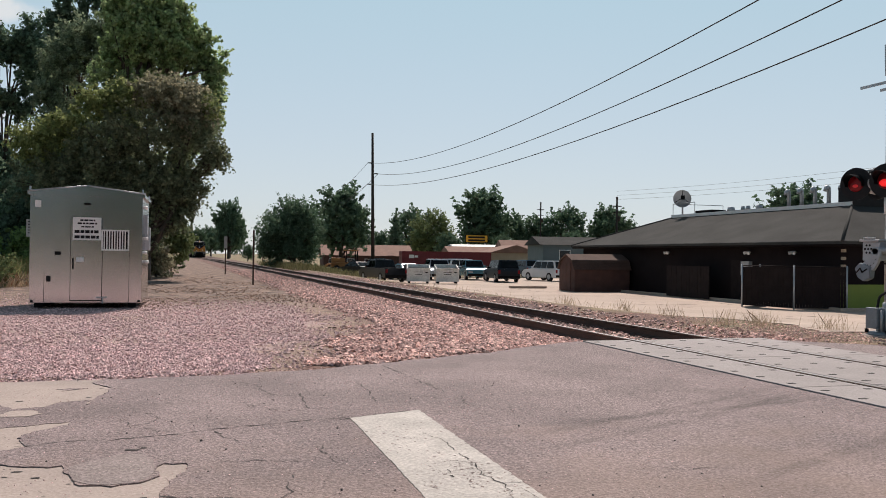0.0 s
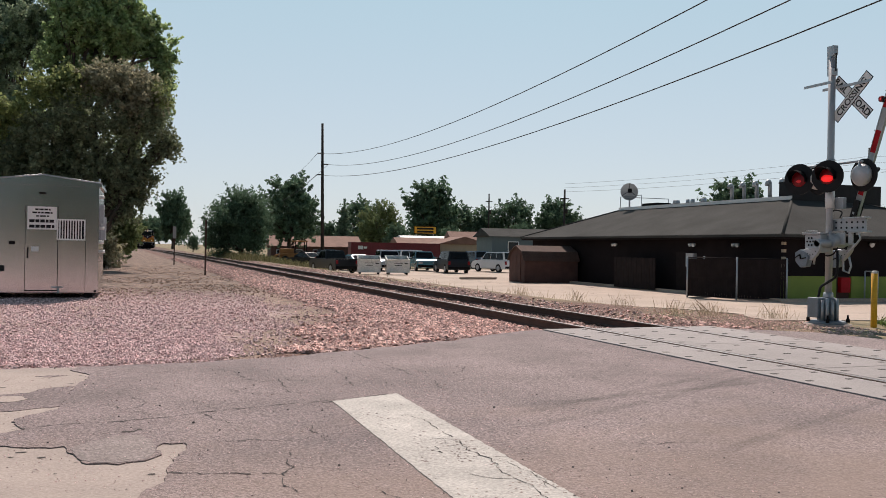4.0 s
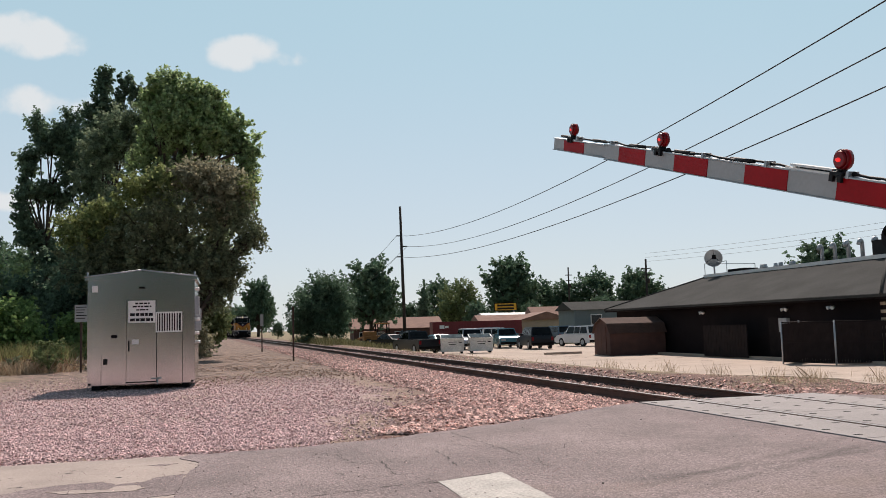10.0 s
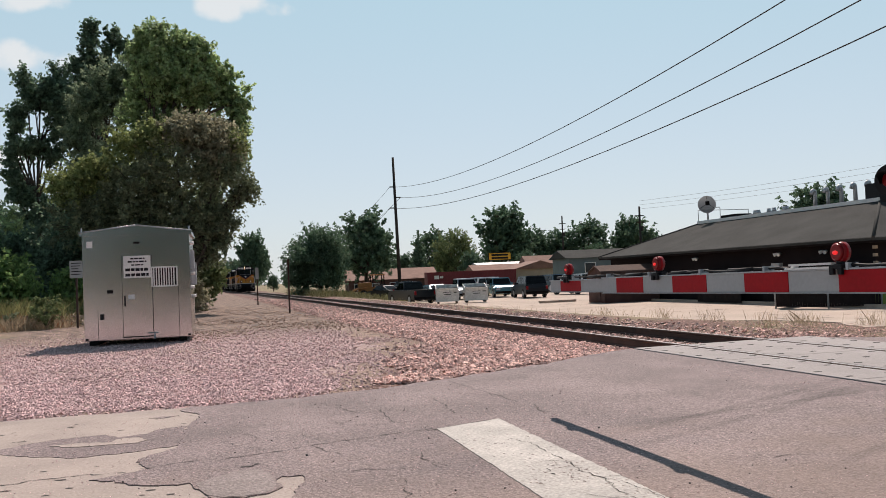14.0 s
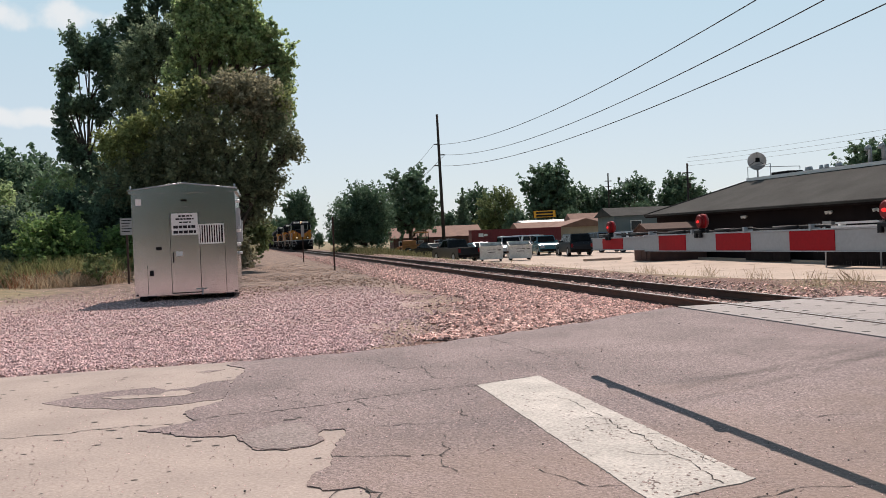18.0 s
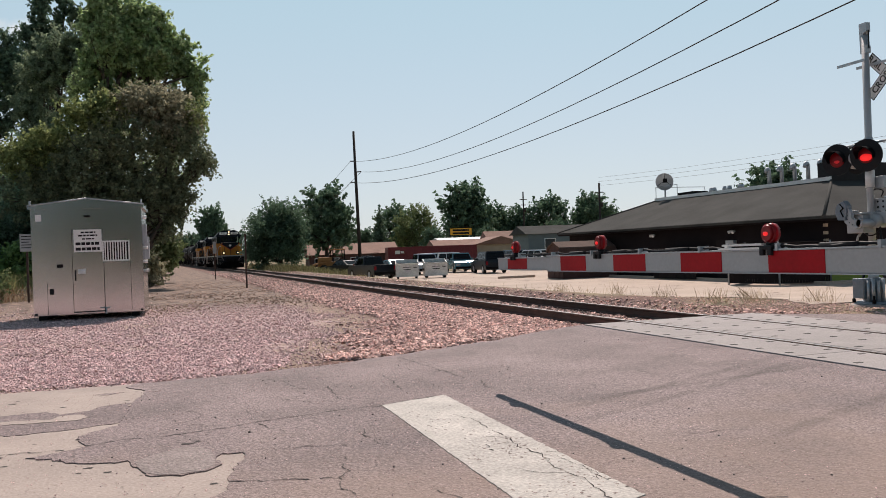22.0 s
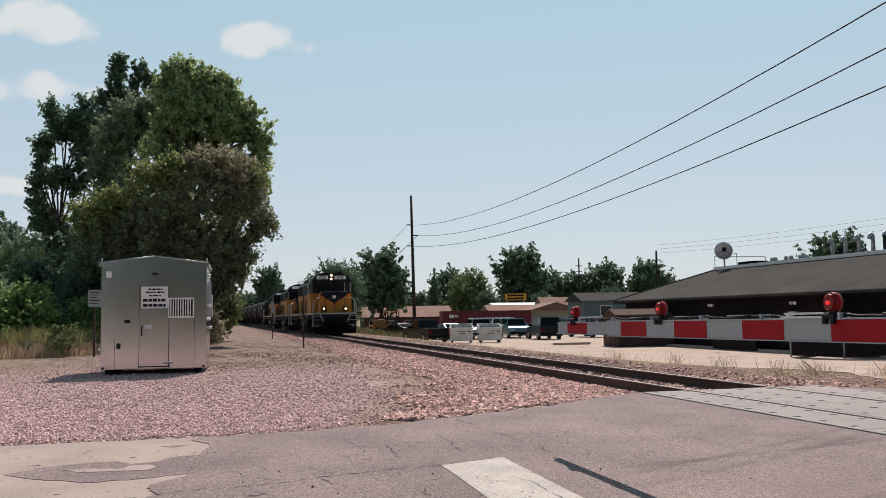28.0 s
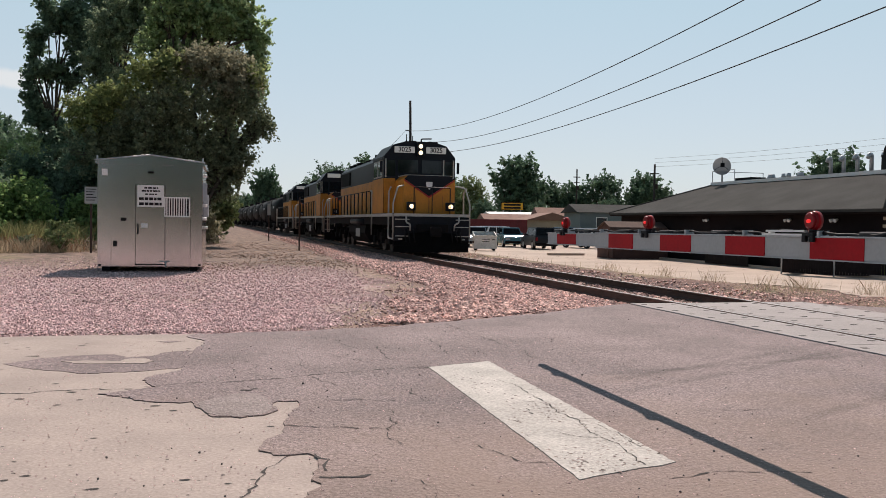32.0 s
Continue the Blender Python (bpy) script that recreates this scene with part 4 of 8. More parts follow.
# ---- signal bungalow ----
def bungalow():
    W, D, H = 2.42, 2.45, 2.32
    b = thing("signal_bungalow", pose(-7.68, 9.28, -0.02, 0, 0, -1.5) @ Matrix.Diagonal((1, 1, 1.115, 1)), "aluminium equipment bungalow with a low gable roof standing on gravel", "equipment cabinet")
    # local x runs to -W along the front, y into depth
    bm = bmesh.new()
    box(bm, -W, 0, 0.09, 0, D, H, 0.012)
    part("body", bm, "alu", b)
    bm = bmesh.new()
    prism(bm, [(-W - 0.05, H - 0.02), (0.05, H - 0.02), (0.05, H + 0.05), (-W / 2, H + 0.19), (-W - 0.05, H + 0.05)], "y", -0.06, D + 0.06)
    part("roof", bm, "alu", b, "low gabled aluminium roof")
    bm = bmesh.new()
    for s in (0, 1):
        a = (-W - 0.06, H + 0.055) if s else (0.06, H + 0.055)
        tube(bm, (a[0], -0.065, a[1]), (-W / 2, -0.065, H + 0.195), 0.016, n=6)
    part("roof_trim", bm, "galv", b)
    boxes("skid", [(-W + 0.1, 0.05, 0.0, -W + 0.28, D - 0.05, 0.088), (-0.3, 0.05, 0, -0.12, D - 0.05, 0.088)], "soot", b)
    d0, d1 = -1.56, -0.865
    boxes("door", [(d0 + 0.012, -0.028, 0.15, d1 - 0.012, -0.001, 1.86)], "alu", b, "flush aluminium door", 0.006)
    door = b.children[-1]
    boxes("door_gap", [(d0, -0.003, 0.13, d0 + 0.012, 0.01, 1.88), (d1 - 0.012, -0.003, 0.13, d1, 0.01, 1.88), (d0, -0.003, 0.13, d1, 0.01, 0.15)], "crack", b)
    boxes("drip_edge", [(d0, -0.05, 2.005, d1, -0.0, 2.02)], "alu", b)
    boxes("handle", [(d0 + 0.05, -0.06, 0.80, d0 + 0.08, -0.028, 1.02)], "black", door, "dark lever handle", 0.004)
    boxes("notice", [(d0 + 0.13, -0.032, 0.94, d0 + 0.29, -0.0285, 1.04)], "white", door, "small white notice")
    boxes("hinge_plate", [(d1 - 0.13, -0.04, 0.20, d1 + 0.11, -0.029, 0.225), (d1 + 0.0, -0.03, 0.08, d1 + 0.03, -0.002, 0.2)], "galv", b)
    sign = boxes("sign", [(d0 + 0.05, -0.045, 1.39, d1 - 0.035, -0.029, 1.86)], "white", b, "white sign with rows of dark lettering")
    k = random.Random(3)
    for z, h, a, c in ((1.80, 0.035, 0.21, 0.53), (1.735, 0.035, 0.15, 0.57), (1.665, 0.028, 0.23, 0.50), (1.565, 0.06, 0.09, 0.62), (1.455, 0.06, 0.09, 0.62)):
        bm = bmesh.new()
        u = a
        while u < c:
            w = k.uniform(0.05, 0.12)
            box(bm, d0 + u, -0.048, z - h / 2, d0 + min(u + w, c), -0.044, z + h / 2)
            u += w + 0.018
        part("lettering", bm, "black", sign)
    v0, v1 = -0.895, -0.29
    vent = boxes("louvre", [(v0, -0.03, 1.18, v1, -0.002, 1.21), (v0, -0.03, 1.585, v1, -0.002, 1.615), (v0, -0.03, 1.18, v0 + 0.03, -0.002, 1.615), (v1 - 0.03, -0.03, 1.18, v1, -0.002, 1.615)], "white", b, "white framed ventilation grille")
    boxes("vent_back", [(v0 + 0.03, -0.004, 1.21, v1 - 0.03, 0.002, 1.585)], "black", vent)
    for i in range(9):
        x = v0 + 0.05 + i * 0.057
        boxes("bar", [(x, -0.026, 1.21, x + 0.026, -0.006, 1.585)], "white", vent)
    boxes("side_panel", [(-0.285, -0.006, 0.12, -0.278, 0.001, 1.17), (v0 + 0.02, -0.006, 0.12, v0 + 0.026, 0.001, 1.17), (-W + 0.31, -0.006, 0.12, -W + 0.317, 0.001, 0.75)], "soot", b)
    boxes("outlet_cover", [(-W + 0.36, -0.018, 0.53, -W + 0.45, -0.001, 0.65)], "black", b)
    boxes("nameplate", [(-W + 0.53, -0.012, 1.08, -W + 0.66, -0.001, 1.15)], "soot", b)
    boxes("badge", [(-W + 0.1, -0.01, 2.05, -W + 0.23, -0.001, 2.19)], "white", b)
    boxes("lamp_hood", [(-1.27, -0.09, 2.12, -1.14, -0.0, 2.155)], "soot", b)
    for x in (-W, 0.0):
        for y in (-0.02, D):
            bm = bmesh.new()
            tube(bm, (x, y, H + 0.03), (x, y, H + 0.15), 0.02, n=6)
            part("lifting_eye", bm, "galv", b)
    boxes("corner_bracket", [(-W + 0.03, -0.012, 0.11, -W + 0.09, -0.0, 0.15), (-0.09, -0.012, 0.11, -0.03, -0.0, 0.15)], "black", b)
    # fittings on the side wall
    boxes("meter_box", [(0.001, 0.35, 1.55, 0.09, 0.6, 1.95), (0.001, 1.0, 1.2, 0.11, 1.3, 1.7)], "galv", b)
    for y, z in ((0.2, 2.1), (0.5, 1.45), (0.15, 1.15), (0.9, 0.95)):
        bm = bmesh.new()
        tube(bm, (0.0, y, z), (0.1, y, z), 0.035, n=8)
        part("conduit_fitting", bm, "white", b)


bungalow()


def post_sign():
    for x, y, h, plate in ((-4.55, 25.5, 2.35, 0), (-4.75, 44.3, 2.4, 1)):
        t = thing("marker_post", pose(x + 0.75, y, -0.06), "thin dark steel marker post beside the track", "post", "marker posts")
        boxes("post", [(-0.035, -0.02, -0.3, 0.035, 0.02, h)], "rail", t)
        if plate:
            boxes("plate", [(-0.10, -0.035, h - 0.75, 0.10, -0.021, h)], "gray", t, "narrow pale plate")
    t = thing("notice_post", pose(-11.77, 21.3, -0.06), "small grey notice board on a dark steel post", "sign")
    boxes("post", [(-0.035, -0.03, -0.3, 0.035, 0.03, 2.4)], "rail", t)
    bd = boxes("board", [(-0.22, -0.05, 1.82, 0.24, -0.031, 2.44)], "gray", t)
    boxes("lettering", [(-0.17, -0.053, 2.34 - i * 0.1, 0.18 - (i % 3) * 0.05, -0.05, 2.37 - i * 0.1) for i in range(5)], "black", bd)


post_sign()


# ---- crossing gates ----
def gate_arm(name, parent, length, edges, lamps, sign, step=0.0, splice=0.62):
    """A striped arm along sign * y from its pivot. edges: the red stretches; the arm is a little thinner beyond step; splice: where its pale plate lies."""
    s = sign
    step = step or length * 0.84

    def bar(x, a, c, z0, z1, bevel=0.0):
        box(bm, -x, min(a * s, c * s), z0, x, max(a * s, c * s), z1, bevel)

    bm = bmesh.new()
    bar(0.022, 0.4, step, -0.062, 0.062, 0.004)
    bar(0.018, step, length, -0.050, 0.052, 0.004)
    arm = part(name, bm, "gray", parent, "grey and red striped gate arm")
    for a, c in edges:
        k = 0.0605 if min(a, c) < step else 0.049
        bm = bmesh.new()
        bar(0.026 if min(a, c) < step else 0.022, a, c, -k, k)
        part("red_stripe", bm, "red", arm)
    for a, c, z in ((0.4, step, 0.062), (step, length, 0.052)):
        bm = bmesh.new()
        bar(0.03, a, c, z, z + 0.009)
        part("edge_strip", bm, "galv", arm, "pale upper edge strip")
        bm = bmesh.new()
        bar(0.03, a, c, -z - 0.006, -z + (0.002 if z < 0.06 else 0.0))
        part("edge_strip", bm, "galv", arm)
    # the lamps' cable lies slack along the top, clipped and taped
    bm = bmesh.new()
    sweep(bm, [(0.012 * math.sin(i * 1.3), (0.6 + (length - 1.0) * i / 59) * s, 0.083 + 0.006 * math.sin(i * 0.9) + 0.004 * math.sin(i * 2.3)) for i in range(60)], 0.008, 5)
    part("lamp_cable", bm, "black", arm, "slack black lamp cable")
    k = 0.7
    while k < length - 0.3:
        bm = bmesh.new()
        bar(0.034, k - 0.010, k + 0.010, 0.06, 0.10)
        part("cable_clip", bm, "galv", arm)
        bm = bmesh.new()
        tube(bm, (0, (k + 0.16) * s, 0.084), (0, (k + 0.42) * s, 0.084), 0.013, n=8)
        part("cable_wrap", bm, "black", arm)
        k += 0.72
    a = length * splice if splice < 1 else splice
    bm = bmesh.new()
    bar(0.036, a, a + 0.40, 0.071, 0.082)
    bar(0.036, a, a + 0.36, 0.092, 0.104)
    bar(0.010, a + 0.03, a + 0.37, 0.082, 0.092)
    part("splice_plate", bm, "white", arm, "pale splice plate on the arm")
    for y in lamps:
        bm = bmesh.new()
        box(bm, -0.045, y * s - 0.05, 0.066, 0.045, y * s + 0.05, 0.092, 0.008)
        for q in (-0.04, 0.025):
            box(bm, -0.048, y * s + q - 0.012, 0.035, -0.028, y * s + q + 0.02, 0.075, 0.004)
        tube(bm, (0, y * s, 0.09), (0, y * s, 0.115), 0.026, n=10)
        tube(bm, (0, y * s - 0.055, 0.082), (0, y * s - 0.10, 0.088), 0.014, n=8)
        part("lamp_bracket", bm, "black", arm, "black clamp of the arm lamp")
        bm = bmesh.new()
        tube(bm, (-0.022, y * s, 0.158), (0.022, y * s, 0.158), 0.056, n=22)
        tube(bm, (-0.034, y * s, 0.158), (-0.022, y * s, 0.158), 0.040, 0.052, n=22)
        tube(bm, (0.022, y * s, 0.158), (0.034, y * s, 0.158), 0.052, 0.040, n=22)
        lamp = part("arm_lamp", bm, "lens", arm, "round red arm lamp")
        bm = bmesh.new()
        tube(bm, (-0.008, y * s, 0.158), (0.008, y * s, 0.158), 0.0575, n=22)
        part("lamp_rim", bm, "red", lamp)
        bm = bmesh.new()
        bmesh.ops.create_icosphere(bm, subdivisions=2, radius=0.014, matrix=Matrix.Translation((-0.033, y * s + 0.004, 0.156)) @ Matrix.Diagonal((0.4, 1.6, 0.9, 1)))
        part("lamp_glow", bm, "lens_on", lamp)
    return arm


def crossbuck(parent, m):
    cb = new("crossbuck")
    cb.parent, cb.matrix_local = parent, m
    # blades in local x-y, facing z
    for i, (ang, text) in enumerate(((45, "RAIL    ROAD"), (-45, "CROSSING"))):
        bm = bmesh.new()
        z = 0.012 if i else 0.0
        box(bm, -0.61, -0.122, z - 0.006, 0.61, 0.122, z, 0.002)
        bl = part("blade", bm, "black", cb, "black-edged crossbuck blade")
        boxes("white_face", [(-0.592, -0.104, z - 0.001, 0.592, 0.104, z + 0.004)], "white", bl)
        bl.matrix_local = pose(0, 0, 0, 0, 0, -ang)
        if text == "CROSSING":
            words("lettering", "CROSSING", 0.20, "black", pose(0, -0.005, z + 0.006), bl, 0.002)
        else:
            words("lettering", text, 0.20, "black", pose(0, -0.005, z + 0.006), bl, 0.002)
    return cb


M["lens_dim"] = mat("red_lens_dim", (0.6, 0.015, 0.02), 0.3, 0, 0.05, 3, 30, 0.0, emit=0.25)


def signal_head(parent, m, lit):
    """A round flasher on a black disc with a hood; it faces local +z."""
    h = new("flasher")
    h.parent, h.matrix_local = parent, m
    bm = bmesh.new()
    tube(bm, (0, 0, -0.02), (0, 0, 0.0), 0.30, n=32)
    part("backboard", bm, "black", h)
    bm = bmesh.new()
    tube(bm, (0, 0, -0.16), (0, 0, -0.02), 0.10, 0.165, n=20)
    part("housing", bm, "black", h)
    bm = bmesh.new()
    n = 20
    a0, a1 = radians(-20), radians(200)
    lo, hi = [], []
    for i in range(n + 1):
        a = a0 + (a1 - a0) * i / n
        up = max(0.0, math.sin(a))
        lo.append(bm.verts.new((0.165 * math.cos(a), 0.165 * math.sin(a), 0.0)))
        hi.append(bm.verts.new((0.16 * math.cos(a), 0.16 * math.sin(a), 0.10 + 0.22 * up)))
    for i in range(n):
        bm.faces.new((lo[i], lo[i + 1], hi[i + 1], hi[i]))
    bmesh.ops.solidify(bm, geom=bm.faces[:], thickness=0.006)
    part("hood", bm, "black", h)
    bm = bmesh.new()
    bmesh.ops.create_uvsphere(bm, u_segments=20, v_segments=10, radius=0.15, matrix=Matrix.Diagonal((1, 1, 0.25, 1)))
    part("lens", bm, "lens", h, "deep red round lens")
    if lit:
        bm = bmesh.new()
        bmesh.ops.create_uvsphere(bm, u_segments=16, v_segments=8, radius=0.05 if lit == 1 else 0.10, matrix=Matrix.Translation((0.01, -0.04, 0.028)) @ Matrix.Diagonal((1.15, 0.7, 0.3, 1)))
        part("filament_glow", bm, "lens_dim" if lit == 1 else "lens_on", h, "glowing red lens centre")
    return h


def far_gate():
    g = thing("crossing_signal", pose(5.25, 0.27, -0.04), "silver crossing signal mast with flashers, crossbuck and gate arm", "crossing signal")
    bm = bmesh.new()
    tube(bm, (0, 0, -0.2), (0, 0, 0.02), 0.46, 0.42, n=8)
    part("foundation", bm, "concrete", g)
    bm = bmesh.new()
    tube(bm, (0, 0, 0.02), (0, 0, 0.075), 0.36, 0.30, n=8)
    part("base_plate", bm, "base", g)
    for x, y in ((-0.24, -0.24), (0.24, -0.24), (0.24, 0.24), (-0.24, 0.24)):
        bm = bmesh.new()
        tube(bm, (x, y, 0.05), (x, y, 0.12), 0.035, n=6)
        tube(bm, (x, y, 0.12), (x, y, 0.19), 0.018, n=8)
        part("anchor_bolt", bm, "soot", g, "dark anchor bolt")
    bm = bmesh.new()
    tube(bm, (0, 0, 0.07), (0, 0, 0.50), 0.19, 0.16, n=8)
    part("junction_base", bm, "base", g, "blue-grey cast mast base")
    boxes("junction_box", [(-0.27, -0.02, 0.13, -0.16, 0.24, 0.50)], "base", g, "", 0.012)
    for i, (x, y) in enumerate(((-0.19, -0.06), (-0.15, -0.14), (-0.08, -0.19), (0.02, -0.20))):
        bm = bmesh.new()
        tube(bm, (x, y, 0.07), (x, y, 0.46 + 0.03 * (i % 2)), 0.03, n=10)
        part("conduit", bm, "galv", g)
    bm = bmesh.new()
    tube(bm, (0, 0, 0.45), (0, 0, 5.0), 0.065, n=20)
    part("mast", bm, "silver", g)
    bm = bmesh.new()
    tube(bm, (0, 0, 0.48), (0, 0, 0.60), 0.10, 0.085, n=20)
    part("mast_collar", bm, "galv", g)
    bm = bmesh.new()
    tube(bm, (0, 0, 2.18), (0, 0, 2.50), 0.082, n=16)
    part("mast_sleeve", bm, "white", g, "pale sleeve round the mast")
    boxes("terminal_box", [(0.08, -0.24, 2.16, 0.16, -0.02, 2.38)], "galv", g, "", 0.008)
    bm = bmesh.new()
    tube(bm, (0.0, 0, 3.03), (0, 0, 3.10), 0.08, n=16)
    part("mast_clamp", bm, "galv", g)
    # slotted head and the two upper cross arms
    boxes("cross_arm", [(-0.085, -0.06, 4.505, -0.065, 0.62, 4.555), (0.065, -0.80, 4.42, 0.085, 0.30, 4.47)], "galv", g)
    bm = bmesh.new()
    notch = [(-0.065 + 0.085 * math.cos(q), 4.92 + 0.12 * math.sin(q)) for q in np.linspace(-1.571, 1.571, 9)]
    prism(bm, [(-0.08, 4.66), (0.07, 4.66), (0.085, 5.22), (-0.085, 5.22), (-0.085, 5.05)] + notch[::-1] + [(-0.085, 4.79)], "x", -0.05, 0.05)
    head = part("slotted_head", bm, "galv", g, "flat steel head with a half-round slot")
    boxes("slot_bar", [(-0.012, -0.098, 4.74, 0.012, -0.085, 5.08)], "black", head)
    crossbuck(g, pose(0.12, -0.37, 4.22, 90, 0, -90 + 6) @ Matrix.Diagonal((0.86, 0.86, 0.86, 1)))
    # flashers: two towards the near road, two towards the far one
    bm = bmesh.new()
    tube(bm, (0, -0.75, 3.0), (0, 0.75, 3.0), 0.022, n=10)
    part("flasher_arm", bm, "galv", g)
    for y in (-0.68, 0.68):
        bm = bmesh.new()
        tube(bm, (0, y, 3.01), (0, y, 2.76), 0.026, n=10)
        part("flasher_hanger", bm, "galv", g)
    face = Matrix(((0, 0, -1, 0), (-1, 0, 0, 0), (0, 1, 0, 0), (0, 0, 0, 1)))       # looks along -x
    turn = Matrix.Rotation(radians(20), 4, "Z")
    signal_head(g, Matrix.Translation((-0.14, 0.65, 2.76)) @ turn @ face, 1)
    signal_head(g, Matrix.Translation((-0.20, -0.13, 2.76)) @ turn @ face, 2)
    back = Matrix(((0, 0, 1, 0), (1, 0, 0, 0), (0, 1, 0, 0), (0, 0, 0, 1)))
    for y in (-0.66, 0.42):
        h = signal_head(g, Matrix.Translation((0.14, y, 2.76)) @ back, 0)
        bm = bmesh.new()
        bmesh.ops.create_uvsphere(bm, u_segments=20, v_segments=12, radius=0.205, matrix=Matrix.Translation((0, 0, -0.06)) @ Matrix.Diagonal((1, 1, 0.72, 1)))
        part("back_cover", bm, "silver", h, "round grey back of the flasher")
    # gate mechanism: an open-topped case, a drilled beam and the motor
    boxes("mechanism_case", [(-0.26, -0.06, 1.34, 0.02, 0.34, 1.68)], "silver", g, "silver gate mechanism case", 0.02)
    boxes("case_lid", [(-0.30, -0.08, 1.68, 0.05, 0.38, 1.72)], "silver", g, "bright lid of the mechanism case", 0.012)
    for i in range(7):
        a = i * 1.047
        y, z = (0.20 + 0.075 * math.cos(a), 1.55 + 0.075 * math.sin(a)) if i < 6 else (0.20, 1.55)
        bm = bmesh.new()
        tube(bm, (-0.268, y, z), (-0.255, y, z), 0.020, n=10)
        part("case_hole", bm, "black", g)
    boxes("case_handle", [(-0.30, 0.02, 1.735, -0.26, 0.28, 1.76)], "silver", g, "", 0.006)
    boxes("support_beam", [(0.07, -0.78, 1.75, 0.10, 0.10, 1.97)], "silver", g, "drilled silver support beam", 0.006)
    for i in range(14):
        y, z = -0.72 + (i // 2) * 0.125, 1.81 + 0.10 * (i % 2)
        bm = bmesh.new()
        tube(bm, (0.062, y, z), (0.071, y, z), 0.020, n=10)
        part("bolt_hole", bm, "black", g)
    boxes("beam_flange", [(0.0, -0.82, 1.97, 0.16, -0.30, 2.0), (-0.04, -0.84, 1.72, 0.16, -0.45, 1.75)], "silver", g, "", 0.006)
    for pts in ([(-0.02, -0.72, 1.74), (-0.02, -0.75, 1.60), (-0.03, -0.66, 1.50), (-0.03, -0.44, 1.32), (-0.03, -0.37, 1.22), (-0.03, -0.38, 1.02), (0.02, -0.46, 0.98), (0.04, -0.49, 1.10), (0.04, -0.44, 1.28)],
                [(-0.10, -0.12, 1.74), (-0.10, -0.10, 1.56), (-0.12, 0.02, 1.44), (-0.14, 0.20, 1.27), (-0.15, 0.22, 1.12)]):
        bm = bmesh.new()
        sweep(bm, pts, 0.020, 10)
        part("bent_conduit", bm, "silver", g)
    bm = bmesh.new()
    tube(bm, (0.16, -0.18, 1.62), (0.16, -0.50, 1.60), 0.08, n=16)
    part("motor", bm, "soot", g, "dark round gate motor")
    bm = bmesh.new()
    tube(bm, (-0.11, -0.12, 1.56), (0.2, -0.12, 1.56), 0.13, n=16)
    part("pivot_boss", bm, "galv", g)
    boxes("motor_bracket", [(0.03, -0.34, 1.50, 0.06, -0.10, 1.72), (0.03, -0.52, 1.50, 0.06, -0.42, 1.72)], "silver", g, "", 0.008)
    for a, pts in enumerate(([(-0.05, -0.25, 1.38), (-0.12, -0.33, 1.15), (-0.12, -0.30, 0.92), (-0.10, -0.10, 0.80), (-0.10, 0.08, 0.70), (-0.11, 0.12, 0.55), (-0.16, 0.10, 0.45)], [(0.05, -0.2, 2.0), (0.03, -0.26, 2.10), (0.02, -0.10, 2.14), (0.03, 0.02, 2.06)], [(-0.13, 0.12, 1.5), (-0.15, -0.05, 1.30), (-0.1, -0.2, 1.32), (-0.08, -0.3, 1.46)])):
        bm = bmesh.new()
        fine = []
        for i in range(len(pts) - 1):
            p0, p1, p2, p3 = (Vector(pts[max(0, min(len(pts) - 1, i + k))]) for k in (-1, 0, 1, 2))
            for j in range(6):
                u = j / 6
                fine.append(0.5 * ((2 * p1) + (p2 - p0) * u + (2 * p0 - 5 * p1 + 4 * p2 - p3) * u * u + (3 * p1 - p0 - 3 * p2 + p3) * u ** 3))
        sweep(bm, [tuple(q) for q in fine], (0.024, 0.012, 0.014)[a], 8)
        part("cable", bm, "black", g, "black hanging cable")
    hub = new("gate_arm")
    hub.parent = g
    hub.matrix_local = pose(0.32, -0.12, 1.52, -87)
    gate_arm("arm_blade", hub, 6.6, [(6.05, 6.45), (5.0, 5.41), (4.19, 4.6), (3.38, 3.78), (2.57, 2.97), (1.75, 2.16), (0.95, 1.35)], (6.4, 4.3, 2.7), -1)
    for x in (-0.055, 0.055):
        boxes("arm_root", [(x - 0.012, -0.85, -0.065, x + 0.012, 0.1, 0.065)], "black", hub, "black arm root plate")
    boxes("root_bolt", [(-0.075, -0.30, -0.02, 0.075, -0.26, 0.02), (-0.075, -0.62, -0.02, 0.075, -0.58, 0.02)], "galv", hub)
    # counterweights swing on the other side of the pivot
    for x in (-0.70, 0.06):
        bm = bmesh.new()
        prism(bm, [(-0.06, -0.10), (0.10, -0.17), (0.30, -0.16), (0.52, -0.09), (0.60, 0.06), (0.56, 0.26), (0.44, 0.30), (0.34, 0.22), (0.30, 0.08), (0.18, 0.03), (0.04, 0.12), (-0.06, 0.10)], "x", x - 0.03, x + 0.03)
        bmesh.ops.bevel(bm, geom=bm.edges[:], offset=0.008, segments=1, affect="EDGES")
        link = part("counterweight_link", bm, "silver", hub, "curved drilled counterweight link")
        link.matrix_local = pose(0, 0, 0, 14) @ Matrix.Diagonal((1, 0.66, 0.72, 1))
        for i, (y, z) in enumerate(((0.47, 0.20), (0.45, 0.12), (0.50, 0.05), (0.42, 0.02), (0.34, -0.05), (0.22, -0.08))):
            bm = bmesh.new()
            tube(bm, (x - 0.034, y, z), (x + 0.034, y, z), 0.018, n=8)
            part("link_hole", bm, "soot", link)
        bm = bmesh.new()
